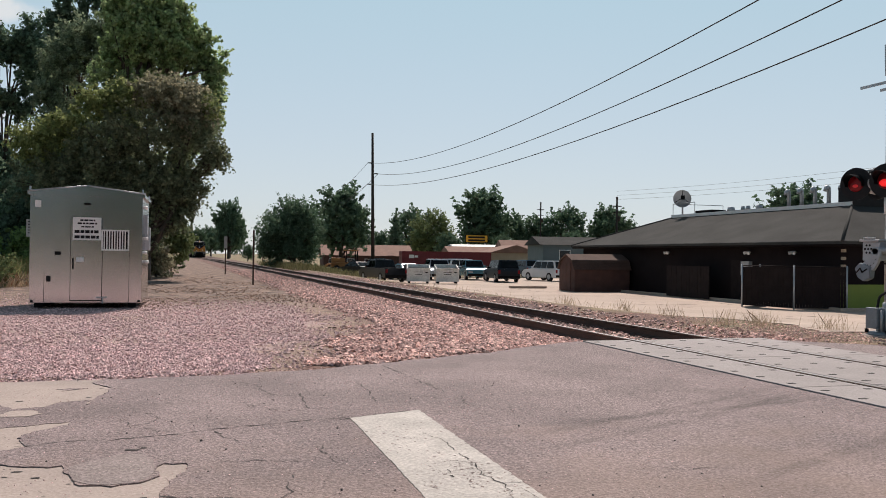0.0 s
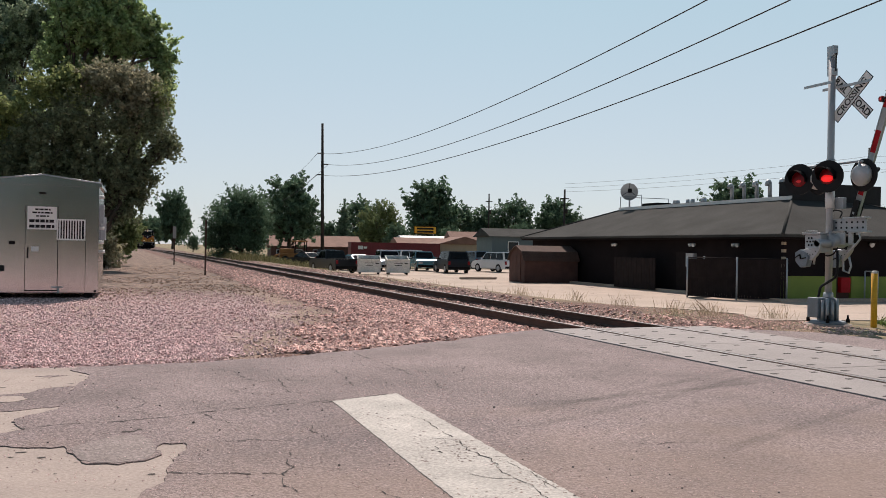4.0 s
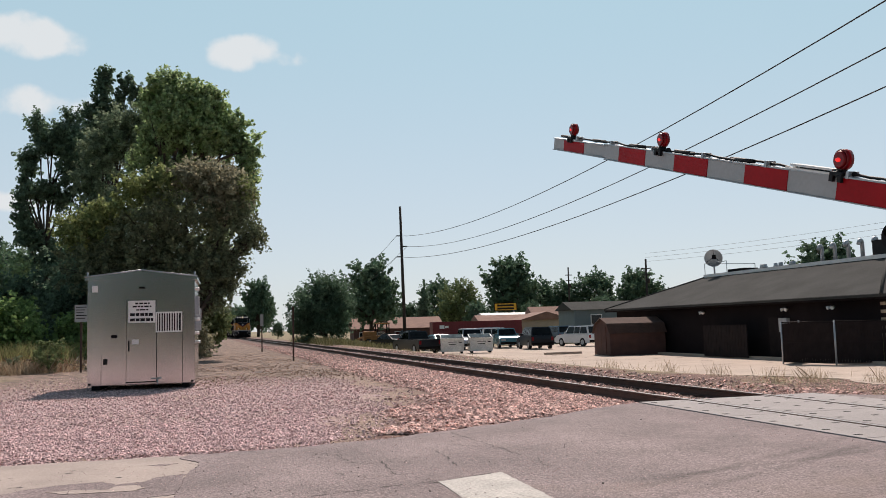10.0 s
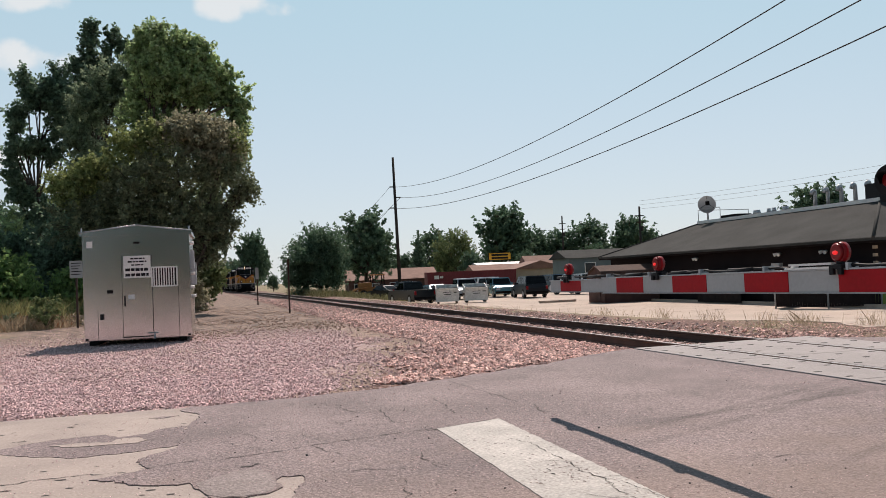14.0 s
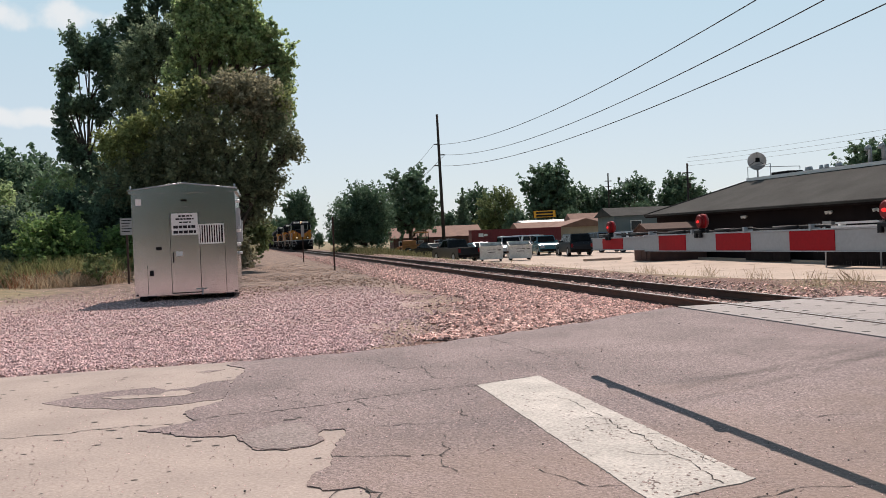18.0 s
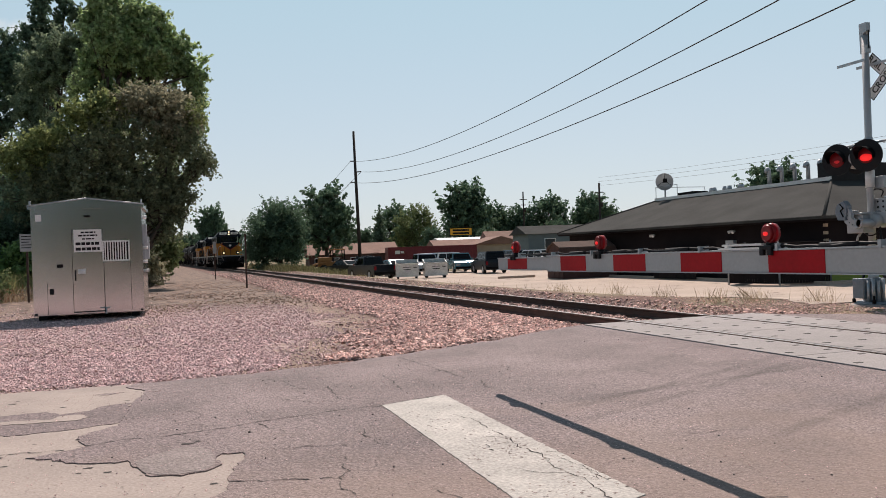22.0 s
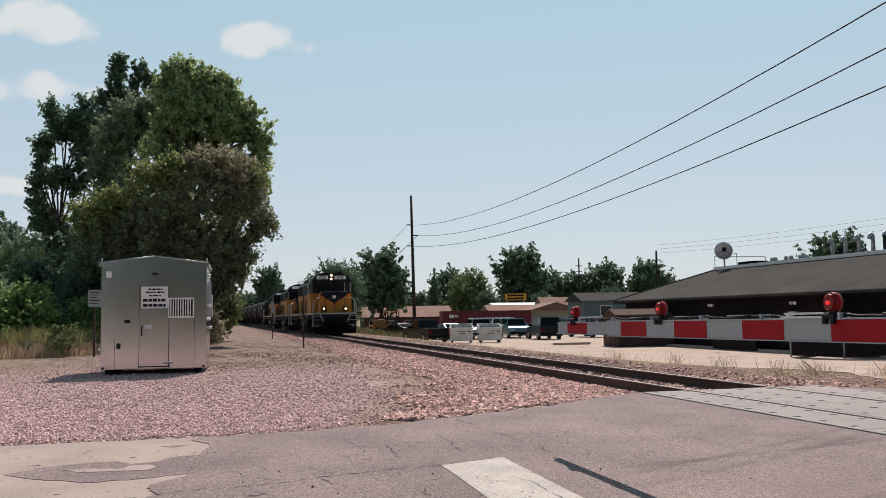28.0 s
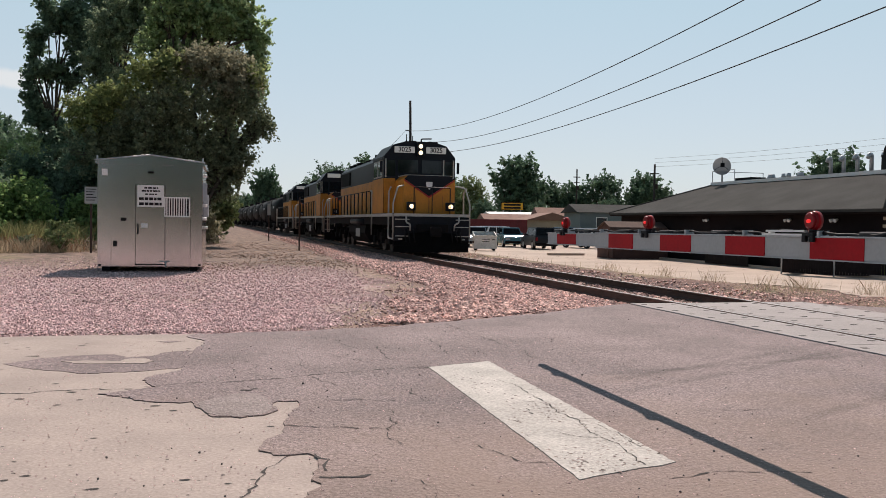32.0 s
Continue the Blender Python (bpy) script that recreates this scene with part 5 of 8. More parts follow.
        prism(bm, [(0.54, -0.05), (0.80, -0.10), (0.93, 0.06), (0.90, 0.26), (0.72, 0.40), (0.56, 0.30)], "x", x - 0.06, x + 0.06)
        bmesh.ops.bevel(bm, geom=bm.edges[:], offset=0.015, segments=2, affect="EDGES")
        plate = part("weight_plate", bm, "base", hub, "thick grey counterweight plate")
        plate.matrix_local = pose(0, -0.13, 0, 14) @ Matrix.Diagonal((1, 0.78, 0.78, 1))
        for y0, z0, y1, z1 in ((0.62, 0.02, 0.74, 0.14), (0.74, 0.14, 0.66, 0.22), (0.66, 0.22, 0.80, 0.30)):
            bm = bmesh.new()
            tube(bm, (x - 0.066, y0, z0), (x - 0.066, y1, z1), 0.014, n=6)
            part("weight_rib", bm, "soot", plate)
    bm = bmesh.new()
    tube(bm, (-0.73, 0, 0), (0.12, 0, 0), 0.07, n=14)
    part("counterweight_shaft", bm, "galv", hub)
    return hub


M["base"] = mat("blue_grey_cast_iron", (0.22, 0.255, 0.29), 0.6, 0.3, 0.18, 4, 40, 0.1)
FAR_ARM = far_gate()


def near_gate():
    g = thing("crossing_gate", pose(-3.55, -11.55, -0.05), "silver gate mast with a striped arm over the road", "crossing gate")
    boxes("foundation", [(-0.4, -0.4, -0.2, 0.4, 0.4, 0.04)], "concrete", g, "", 0.02)
    bm = bmesh.new()
    tube(bm, (0, 0, 0.0), (0, 0, 4.9), 0.065, n=20)
    box(bm, -0.17, -0.17, 0.04, 0.17, 0.17, 0.42, 0.015)
    part("mast", bm, "silver", g)
    bm = bmesh.new()
    box(bm, -0.35, -0.35, 1.32, 0.1, 0.35, 1.82, 0.03)
    part("mechanism_box", bm, "silver", g)
    hub = new("gate_arm")
    hub.parent = g
    hub.matrix_local = pose(*NEAR_PIVOT, 87)
    arm = gate_arm("arm_blade", hub, 7.026, NEAR_RED, NEAR_LAMPS, 1, 5.86, 2.98)
    arm.location = (0, 0, -0.365)
    bm = bmesh.new()
    for x in (-0.06, 0.06):
        prism(bm, [(-0.1, 0.1), (0.12, 0.1), (0.85, -0.29), (0.85, -0.44), (0.3, -0.44), (-0.1, -0.1)], "x", x - 0.01, x + 0.01)
    part("arm_root", bm, "silver", hub)
    bm = bmesh.new()
    for x in (-0.12, 0.82):
        prism(bm, [(-0.05, -0.10), (-0.75, -0.30), (-1.10, -0.34), (-1.18, 0.02), (-0.80, 0.16), (-0.05, 0.10)], "x", x - 0.03, x + 0.03)
    part("counterweight", bm, "silver", hub)
    return hub


NEAR_RED = [(6.306, 6.768), (5.129, 5.583), (4.233, 4.681), (3.364, 3.796), (2.505, 2.938), (1.674, 2.084), (0.86, 1.273)]
NEAR_LAMPS = (6.60, 4.91, 2.94)
NEAR_PIVOT = (-0.5, 0.079, 1.571)
NEAR_ARM = near_gate()

t = thing("yellow_marker", pose(5.74, -0.33, -0.06), "slim yellow plastic marker post with a pale cap", "marker post")
bm = bmesh.new()
tube(bm, (0, 0, -0.2), (0, 0, 1.0), 0.055, n=14)
part("tube", bm, "yellow", t)
bm = bmesh.new()
tube(bm, (0, 0, 1.0), (0, 0, 1.05), 0.052, 0.03, n=14)
part("cap", bm, "white", t, "pale weathered cap")


# ---- poles and wires ----
def insulator(parent, p, d):
    bm = bmesh.new()
    p, d = Vector(p), Vector(d).normalized()
    tube(bm, p - d * 0.06, p + d * 0.62, 0.016, n=6)
    for i in range(5):
        tube(bm, p + d * (0.085 * i), p + d * (0.085 * i + 0.02), 0.03, 0.085, n=12)
        tube(bm, p + d * (0.085 * i + 0.02), p + d * (0.085 * i + 0.045), 0.085, 0.03, n=12)
    return part("insulator", bm, "soot", parent)


def wire(a, c, sag, r, label="thin dark overhead line wire"):
    bm = bmesh.new()
    a, c = Vector(a), Vector(c)
    pts = [a.lerp(c, i / 24) - Vector((0, 0, sag * 4 * (i / 24) * (1 - i / 24))) for i in range(25)]
    sweep(bm, pts, r, 5)
    tagged(part("overhead_wire", bm, "wire"), label, "wire", "overhead wires")


U = Vector((8.9, -0.97, -0.1))
pole = thing("utility_pole", pose(U.x, U.y, U.z), "dark leaning wooden utility pole with strings of insulators", "utility pole", "utility poles")
bm = bmesh.new()
tube(bm, (0.13, 0, -0.4), (-0.62, -0.1, 9.5), 0.15, 0.105, n=16)
part("shaft", bm, "wood", pole)
P2 = Vector((12.1, 75, -0.6))
pole2 = thing("utility_pole", pose(P2.x, P2.y, P2.z), "tall thin wooden utility pole with short arms", "utility pole", "utility poles")
bm = bmesh.new()
tube(bm, (0.15, 0, -0.4), (-0.1, 0, 14.4), 0.20, 0.12, n=12)
part("shaft", bm, "wood", pole2)
ARMS = ((11.33, -0.55), (10.24, 0.55), (9.15, -0.55))
for z, x in ARMS:
    bm = bmesh.new()
    box(bm, min(0, x), -0.06, z - 0.05, max(0, x), 0.06, z + 0.06)
    part("arm", bm, "wood", pole2)
NEARZ = ((8.8, -0.4, 1.7), (8.10, 0.35, 1.6), (7.10, 0.35, 1.5))
for (z2, x2), (z1, dx, sg) in zip(ARMS, NEARZ):
    wire((P2.x + x2, P2.y, P2.z + z2), (8.0 + dx, -0.9, z1), sg, 0.019)
    insulator(pole, (U.x * 0 - 0.92 + 0.0, 0.05, z1 + 0.1), (1, 0.0, 0.25)) if z1 < 9 else None
    wire((P2.x + x2, P2.y, P2.z + z2), (P2.x + x2 + 4.4, P2.y + 60, P2.z + z2 - 0.3), 0.8, 0.018)
# guys run from the pole down to the verge, each with small strain beads
for z1, gx, gy in ((9.2, 16.4, -2.6), (8.3, 15.4, -2.4), (7.4, 14.4, -2.2)):
    a, c = Vector((8.92 - 0.065 * z1, -1.0, z1)), Vector((gx, gy, 0.0))
    wire(a, c, 0.02, 0.013, "taut dark guy wire from pole to ground")
    guy = bpy.data.objects[[o.name for o in scene.objects if o.name.startswith("overhead_wire")][-1]]
    for u in (0.12, 0.30):
        q = a.lerp(c, u)
        bm = bmesh.new()
        tube(bm, q, q + (c - a).normalized() * 0.22, 0.05, 0.035, n=8)
        part("strain_bead", bm, "soot", guy)
wire((8.25, -1.0, 4.35), (27.5, 19.8, 5.35), 0.35, 0.011)
for i in range(3):
    wire((44.8, 84, 8.6 + i * 0.5), (58.6, 50, 9.4 + i * 0.6), 0.3, 0.012)
    wire((58.6, 50, 9.4 + i * 0.6), (110, -20, 9.4 + i * 0.6), 0.8, 0.012)

# ---- restaurant across the lot ----
M["brickwall"] = mat("dark_brown_siding", (0.0150, 0.0115, 0.0125), 0.9, 0, 0.25, 1.0, 30, 0.2, spec=0.1)
M["shingle"] = mat("weathered_shingle_roof", (0.055, 0.056, 0.054), 0.95, 0, 0.3, 0.5, 25, 0.4, spec=0.1)
M["green"] = mat("lime_green_paint", (0.20, 0.27, 0.045), 0.7, 0, 0.12, 1.5, 30, 0.05)
M["rust"] = mat("red_brown_boards", (0.085, 0.042, 0.034), 0.9, 0, 0.25, 2, 30, 0.2)
M["shedroof"] = mat("brown_shingles", (0.095, 0.058, 0.046), 0.95, 0, 0.3, 1.2, 22, 0.4)
M["teal"] = mat("grey_blue_siding", (0.13, 0.17, 0.18), 0.8, 0, 0.1, 1, 20, 0.1)
M["tan"] = mat("tan_siding", (0.42, 0.34, 0.25), 0.8, 0, 0.1, 1, 20, 0.1)
M["brownroof"] = mat("brown_roof", (0.22, 0.125, 0.095), 0.9, 0, 0.2, 1, 20, 0.2)
M["redbox"] = mat("dark_red_steel", (0.16, 0.018, 0.025), 0.6, 0, 0.2, 1, 20, 0.1)
M["slat"] = mat("dark_fence_slats", (0.020, 0.015, 0.015), 0.9, 0, 0.3, 3, 30, 0.1, spec=0.15)
LZ = -0.815


def restaurant():
    b = thing("restaurant_building", pose(0, 0, LZ), "dark brown restaurant with grey hipped roof and lime base", "building")
    x0, x1, y0, y1, e = 20.95, 34.4, 19.0, 44.5, 2.78
    T = 0.25
    # front wall with window openings
    wins = [(28.35, 30.35), (30.6, 32.6)]
    for i, (a, c, za, zc) in enumerate([(x0, 28.35, 1.1, e), (30.35, 30.6, 1.1, e), (32.6, x1, 1.1, e), (28.35, 30.35, 2.25, e), (30.6, 32.6, 2.25, e), (28.35, 30.35, 1.1, 1.16), (30.6, 32.6, 1.1, 1.16)]):
        boxes("wall", [(a, y0, za, c, y0 + T, zc)], "brickwall", b)
    for a, c in ((x0 - 0.03, 24.0), (24.9, x1)):
        boxes("wainscot", [(a, y0 - 0.04, 0.0, c, y0 + T, 1.1)], "green", b, "lime green painted lower wall")
    boxes("doorway", [(24.0, y0 + 0.10, 0, 24.9, y0 + 0.16, 1.1)], "rust", b, "brown door panel")
    boxes("fire_box", [(24.2, y0 - 0.14, 0.35, 24.75, y0 + 0.08, 1.05)], "red", b, "red cabinet by the wall")
    boxes("wall", [(x0, y0 + T, 0, x0 + T, y1, e)], "brickwall", b)
    boxes("wall", [(x1 - T, y0 + T, 0, x1, y1, e)], "brickwall", b)
    boxes("wall", [(x0 + T, y1 - T, 0, x1 - T, y1, e)], "brickwall", b)
    boxes("inner_floor", [(x0 + T, y0 + T, -0.02, x1 - T, y1 - T, 0.02)], "concrete", b)
    for a, c in wins:
        w = new("window")
        w.parent = b
        boxes("window_frame", [(a, y0 - 0.03, 1.16, a + 0.06, y0 + 0.06, 2.25), (c - 0.06, y0 - 0.03, 1.16, c, y0 + 0.06, 2.25), ((a + c) / 2 - 0.03, y0 - 0.03, 1.16, (a + c) / 2 + 0.03, y0 + 0.06, 2.25),
                               (a + 0.06, y0 - 0.03, 2.19, c - 0.06, y0 + 0.06, 2.25), (a + 0.06, y0 - 0.03, 1.16, c - 0.06, y0 + 0.06, 1.21)], "white", w)
        for k in (0, 1):
            m0 = a + 0.06 if k == 0 else (a + c) / 2 + 0.03
            boxes("pane", [(m0, y0 + 0.02, 1.21, m0 + (c - a) / 2 - 0.09, y0 + 0.03, 2.19)], "glassdark", w)
    # white blocks stacked up the corner
    for i in range(5):
        boxes("quoin", [(x0 - 0.05, y0 - 0.05, 1.15 + i * 0.34, x0 + 0.10, y0 + 0.10, 1.29 + i * 0.34)], "tan", b)
    # soffit, fascia and the skirt roof
    o = 0.6
    boxes("soffit", [(x0 - o, y0 - o, e, x1 + o, y1 + o, e + 0.06)], "brickwall", b)
    boxes("fascia", [(x0 - o - 0.03, y0 - o - 0.03, e + 0.06, x1 + o + 0.03, y0 - o, e + 0.22), (x0 - o - 0.03, y1 + o, e + 0.06, x1 + o + 0.03, y1 + o + 0.03, e + 0.22),
                     (x0 - o - 0.03, y0 - o, e + 0.06, x0 - o, y1 + o, e + 0.22), (x1 + o, y0 - o, e + 0.06, x1 + o + 0.03, y1 + o, e + 0.22)], "soot", b)
    d, zt = 5.1, 4.93
    E_ = [(x0 - o - 0.06, y0 - o - 0.06), (x1 + o + 0.06, y0 - o - 0.06), (x1 + o + 0.06, y1 + o + 0.06), (x0 - o - 0.06, y1 + o + 0.06)]
    I_ = [(x0 - o + d, y0 - o + d), (x1 + o - d, y0 - o + d), (x1 + o - d, y1 + o - d), (x0 - o + d, y1 + o - d)]
    bm = bmesh.new()
    lo = [bm.verts.new((*p, e + 0.2)) for p in E_]
    lo2 = [bm.verts.new((*p, e + 0.08)) for p in E_]
    hi = [bm.verts.new((*p, zt)) for p in I_]
    for i in range(4):
        j = (i + 1) % 4
        bm.faces.new((lo[i], lo[j], hi[j], hi[i]))
        bm.faces.new((lo2[i], lo2[j], lo[j], lo[i]))
    bm.faces.new(hi)
    bm.faces.new(lo2)
    roof = part("roof", bm, "shingle", b, "grey weathered hipped shingle roof")
    # hip caps
    for p, q in zip(E_, I_):
        bm = bmesh.new()
        tube(bm, (*p, e + 0.2), (*q, zt + 0.01), 0.07, n=6)
        part("hip_cap", bm, "shingle", roof)
    bm = bmesh.new()
    ix0, iy0, ix1, iy1 = I_[0][0], I_[0][1], I_[2][0], I_[2][1]
    box(bm, ix0 - 0.08, iy0 - 0.08, zt, ix0 + 0.12, iy1 + 0.08, zt + 0.20)
    box(bm, ix0 + 0.12, iy1 - 0.12, zt, ix1 + 0.08, iy1 + 0.08, zt + 0.20)
    box(bm, ix1 - 0.12, iy0 - 0.08, zt, ix1 + 0.08, iy1 - 0.12, zt + 0.20)
    part("parapet", bm, "white", roof, "white metal roof edge")
    bm = bmesh.new()
    for a, c in (((ix0, iy1 - 2.6), (ix0, iy1)), ((ix0, iy1), (ix1 - 0.5, iy1))):
        tube(bm, (*a, zt + 0.95), (*c, zt + 0.95), 0.025, n=6)
        for q in (a, c):
            tube(bm, (*q, zt + 0.1), (*q, zt + 0.95), 0.025, n=6)
    part("roof_frame", bm, "galv", roof, "thin open pipe frame at the roof's edge")
    boxes("roof_screen", [(ix0 - 0.05, iy0 - 0.10, zt - 0.85, ix1 + 1.5, iy0 + 0.25, zt + 0.9), (ix0 - 0.05, iy0 + 0.25, zt - 0.05, ix0 + 0.2, iy0 + 0.9, zt + 0.95)], "black", roof, "black rooftop equipment screen")
    # vents
    for i in range(5):
        y = iy0 + 1.4 + i * 1.05
        bm = bmesh.new()
        pipe(bm, [(ix0 + 0.7, y, zt), (ix0 + 0.7, y, zt + 1.0), (ix0 + 0.62, y - 0.05, zt + 1.12), (ix0 + 0.45, y - 0.1, zt + 1.12), (ix0 + 0.38, y - 0.12, zt + 0.9)], 0.11, 10)
        part("gooseneck_vent", bm, "galv", roof, "grey hooked vent pipe")
    for y, s in ((iy0 + 8.6, 0.22), (iy0 + 9.7, 0.16), (iy0 + 10.2, 0.14), (iy0 + 11.4, 0.26)):
        bm = bmesh.new()
        tube(bm, (ix0 + 1.0, y, zt), (ix0 + 1.0, y, zt + 0.25), s * 0.6, n=10)
        tube(bm, (ix0 + 1.0, y, zt + 0.25), (ix0 + 1.0, y, zt + 0.52), s, s * 0.8, n=12)
        part("mushroom_vent", bm, "galv", roof)
    boxes("roof_unit", [(ix0 + 0.5, iy0 + 12.8, zt, ix0 + 1.6, iy0 + 14.6, zt + 0.42)], "soot", roof, "", 0.02)
    # satellite dish
    bm = bmesh.new()
    R = 0.60
    n = 24
    rings = []
    for k in range(6):
        rr = R * k / 5
        rings.append([bm.verts.new((rr * math.cos(a), rr * math.sin(a), 0.22 * (rr / R) ** 2)) for a in (2 * math.pi * i / n for i in range(n))] if k else [bm.verts.new((0, 0, 0))])
    for i in range(n):
        bm.faces.new((rings[0][0], rings[1][i], rings[1][(i + 1) % n]))
    for k in range(1, 5):
        for i in range(n):
            bm.faces.new((rings[k][i], rings[k + 1][i], rings[k + 1][(i + 1) % n], rings[k][(i + 1) % n]))
    bmesh.ops.solidify(bm, geom=bm.faces[:], thickness=0.02)
    ds = part("satellite_dish", bm, "gray", roof, "round grey satellite dish")
    dm = look((ix0 + 0.3, iy0 + 15.9, zt + 1.25), (ix0 - 10, iy0 - 4, zt + 4.0))
    ds.matrix_local = dm @ Matrix.Rotation(math.pi, 4, "X")
    bm = bmesh.new()
    box(bm, -0.13, -0.13, 0.55, 0.13, 0.13, 0.75, 0.02)
    for a in (0.5, 2.6, 4.7):
        tube(bm, (0.58 * math.cos(a), 0.58 * math.sin(a), 0.2), (0, 0, 0.6), 0.015, n=5)
    part("feed_horn", bm, "soot", ds)
    bm = bmesh.new()
    tube(bm, (ix0 + 0.45, iy0 + 16.05, zt), (ix0 + 0.45, iy0 + 16.05, zt + 1.2), 0.06, n=10)
    part("dish_mount", bm, "galv", roof)
    # things on the side wall
    boxes("service_door", [(x0 - 0.06, 26.0, 0.0, x0 - 0.002, 27.0, 2.1)], "slat", b)
    boxes("meter_cabinet", [(x0 - 0.22, 25.3, 1.35, x0 - 0.002, 25.95, 2.05)], "gray", b, "grey electric cabinet")
    for y in (22.0, 25.4, 33.0):
        bm = bmesh.new()
        tube(bm, (x0 - 0.12, y - 0.12, e - 0.25), (x0 - 0.12, y + 0.14, e - 0.25), 0.03, n=6)
        tube(bm, (x0 - 0.3, y - 0.15, e - 0.32), (x0 - 0.12, y - 0.1, e - 0.25), 0.09, 0.06, n=10)
        tube(bm, (x0 - 0.3, y + 0.2, e - 0.32), (x0 - 0.12, y + 0.12, e - 0.25), 0.09, 0.06, n=10)
        part("flood_lamp", bm, "white", b)
    for x in (26.0, 31.6):
        bm = bmesh.new()
        tube(bm, (x, y0 - 0.2, e - 0.2), (x, y0 - 0.02, e - 0.12), 0.12, 0.05, n=10)
        part("flood_lamp", bm, "white", b)
    # railings and pipes near the front door
    bm = bmesh.new()
    for x in (25.5, 25.9, 26.3):
        pipe(bm, [(x, y0 - 0.25, 0), (x, y0 - 0.25, 1.35)], 0.035, 8)
    pipe(bm, [(25.5, y0 - 0.25, 1.35), (26.3, y0 - 0.25, 1.35)], 0.03, 8)
    part("meter_pipes", bm, "galv", b)
    boxes("side_kerb", [(x0 - 0.9, y0 - 0.9, -0.1, x0 - 0.72, y1, 0.12), (x0 - 0.72, y0 - 0.9, -0.1, x1, y0 - 0.72, 0.12)], "lot", b)


restaurant()


def enclosure():
    f = thing("slatted_fence", pose(0, 0, LZ), "chain-link fence enclosure with dark slats and steel posts", "fence")
    runs = [((17.75, 21.7), (18.75, 19.45)), ((18.75, 19.45), (20.7, 18.5)), ((17.75, 21.7), (19.6, 22.9))]
    for a, c in runs:
        a, c = Vector((*a, 0)), Vector((*c, 0))
        k = max(1, round((c - a).length / 0.12))
        bm = bmesh.new()
        for i in range(k):
            p, q = a.lerp(c, i / k), a.lerp(c, (i + 0.92) / k)
            w = (q - p).cross(Vector((0, 0, 1))).normalized() * 0.006
            vs = [bm.verts.new(v) for v in (p - w + Vector((0, 0, 0.06)), q - w + Vector((0, 0, 0.06)), q + w + Vector((0, 0, 0.06)), p + w + Vector((0, 0, 0.06)))]
            ws = [bm.verts.new(v.co + Vector((0, 0, 1.75))) for v in vs]
            for i2 in range(4):
                j = (i2 + 1) % 4
                bm.faces.new((vs[i2], vs[j], ws[j], ws[i2]))
            bm.faces.new(ws)
        part("slats", bm, "slat", f)
        bm = bmesh.new()
        tube(bm, a + Vector((0, 0, 1.86)), c + Vector((0, 0, 1.86)), 0.022, n=8)
        tube(bm, a + Vector((0, 0, 0.95)), c + Vector((0, 0, 0.95)), 0.016, n=8)
        part("rail", bm, "slat", f)
    for x, y in ((17.75, 21.7), (18.75, 19.45), (20.7, 18.5), (19.6, 22.9)):
        bm = bmesh.new()
        tube(bm, (x, y, -0.1), (x, y, 1.92), 0.04, n=10)
        part("post", bm, "galv", f)
    g = thing("board_screen", pose(0, 0, LZ), "low dark brown board screen beside the wall", "fence")
    for i in range(16):
        boxes("board", [(19.9, 27.5 + i * 0.26, 0.03, 19.95, 27.74 + i * 0.26, 1.75)], "slat", g)


enclosure()


def shed():
    s = thing("gambrel_shed", pose(16.9, 37.4, LZ, 0, 0, -3) @ Matrix.Diagonal((1, 1, 0.94, 1)), "small dark red-brown barn shed with brown shingles", "shed")
    W, D = 2.6, 3.7      # gable faces -x side; length along x
    prof = [(0, 0), (W, 0), (W, 1.55), (W - 0.35, 2.05), (W / 2, 2.42), (0.35, 2.05), (0, 1.55)]
    bm = bmesh.new()
    prism(bm, prof, "x", 0, D)
    part("body", bm, "rust", s)
    bm = bmesh.new()
    out = [(-0.12, 1.45), (0.28, 2.12), (W / 2, 2.52), (W - 0.28, 2.12), (W + 0.12, 1.45), (W + 0.05, 1.45), (W - 0.33, 2.06), (W / 2, 2.44), (0.33, 2.06), (-0.05, 1.45)]
    prism(bm, out, "x", -0.12, D + 0.12)
    roof = part("roof", bm, "shedroof", s)
    for i in range(6):
        z = 1.50 + i * 0.10
        y = -0.13 + (z - 1.45) * 0.6
        boxes("shingle_course", [(-0.13, y - 0.02, z, D + 0.13, y + 0.02, z + 0.012)], "shedroof", roof)
    boxes("corner_trim", [(-0.02, -0.03, 0, 0.08, 0.0, 1.45), (D - 0.08, -0.03, 0, D + 0.02, 0.0, 1.45)], "rust", s)
    boxes("double_door", [(-0.05, 0.6, 0.1, -0.002, 1.28, 1.9), (-0.05, 1.32, 0.1, -0.002, 2.0, 1.9)], "rust", s)
    p = thing("kerb_block", pose(14.6, 42.6, LZ), "pale concrete kerb block on the lot", "kerb")
    boxes("beam", [(0, 0, 0.0, 2.7, 0.25, 0.15)], "lot", p, "", 0.02)


shed()


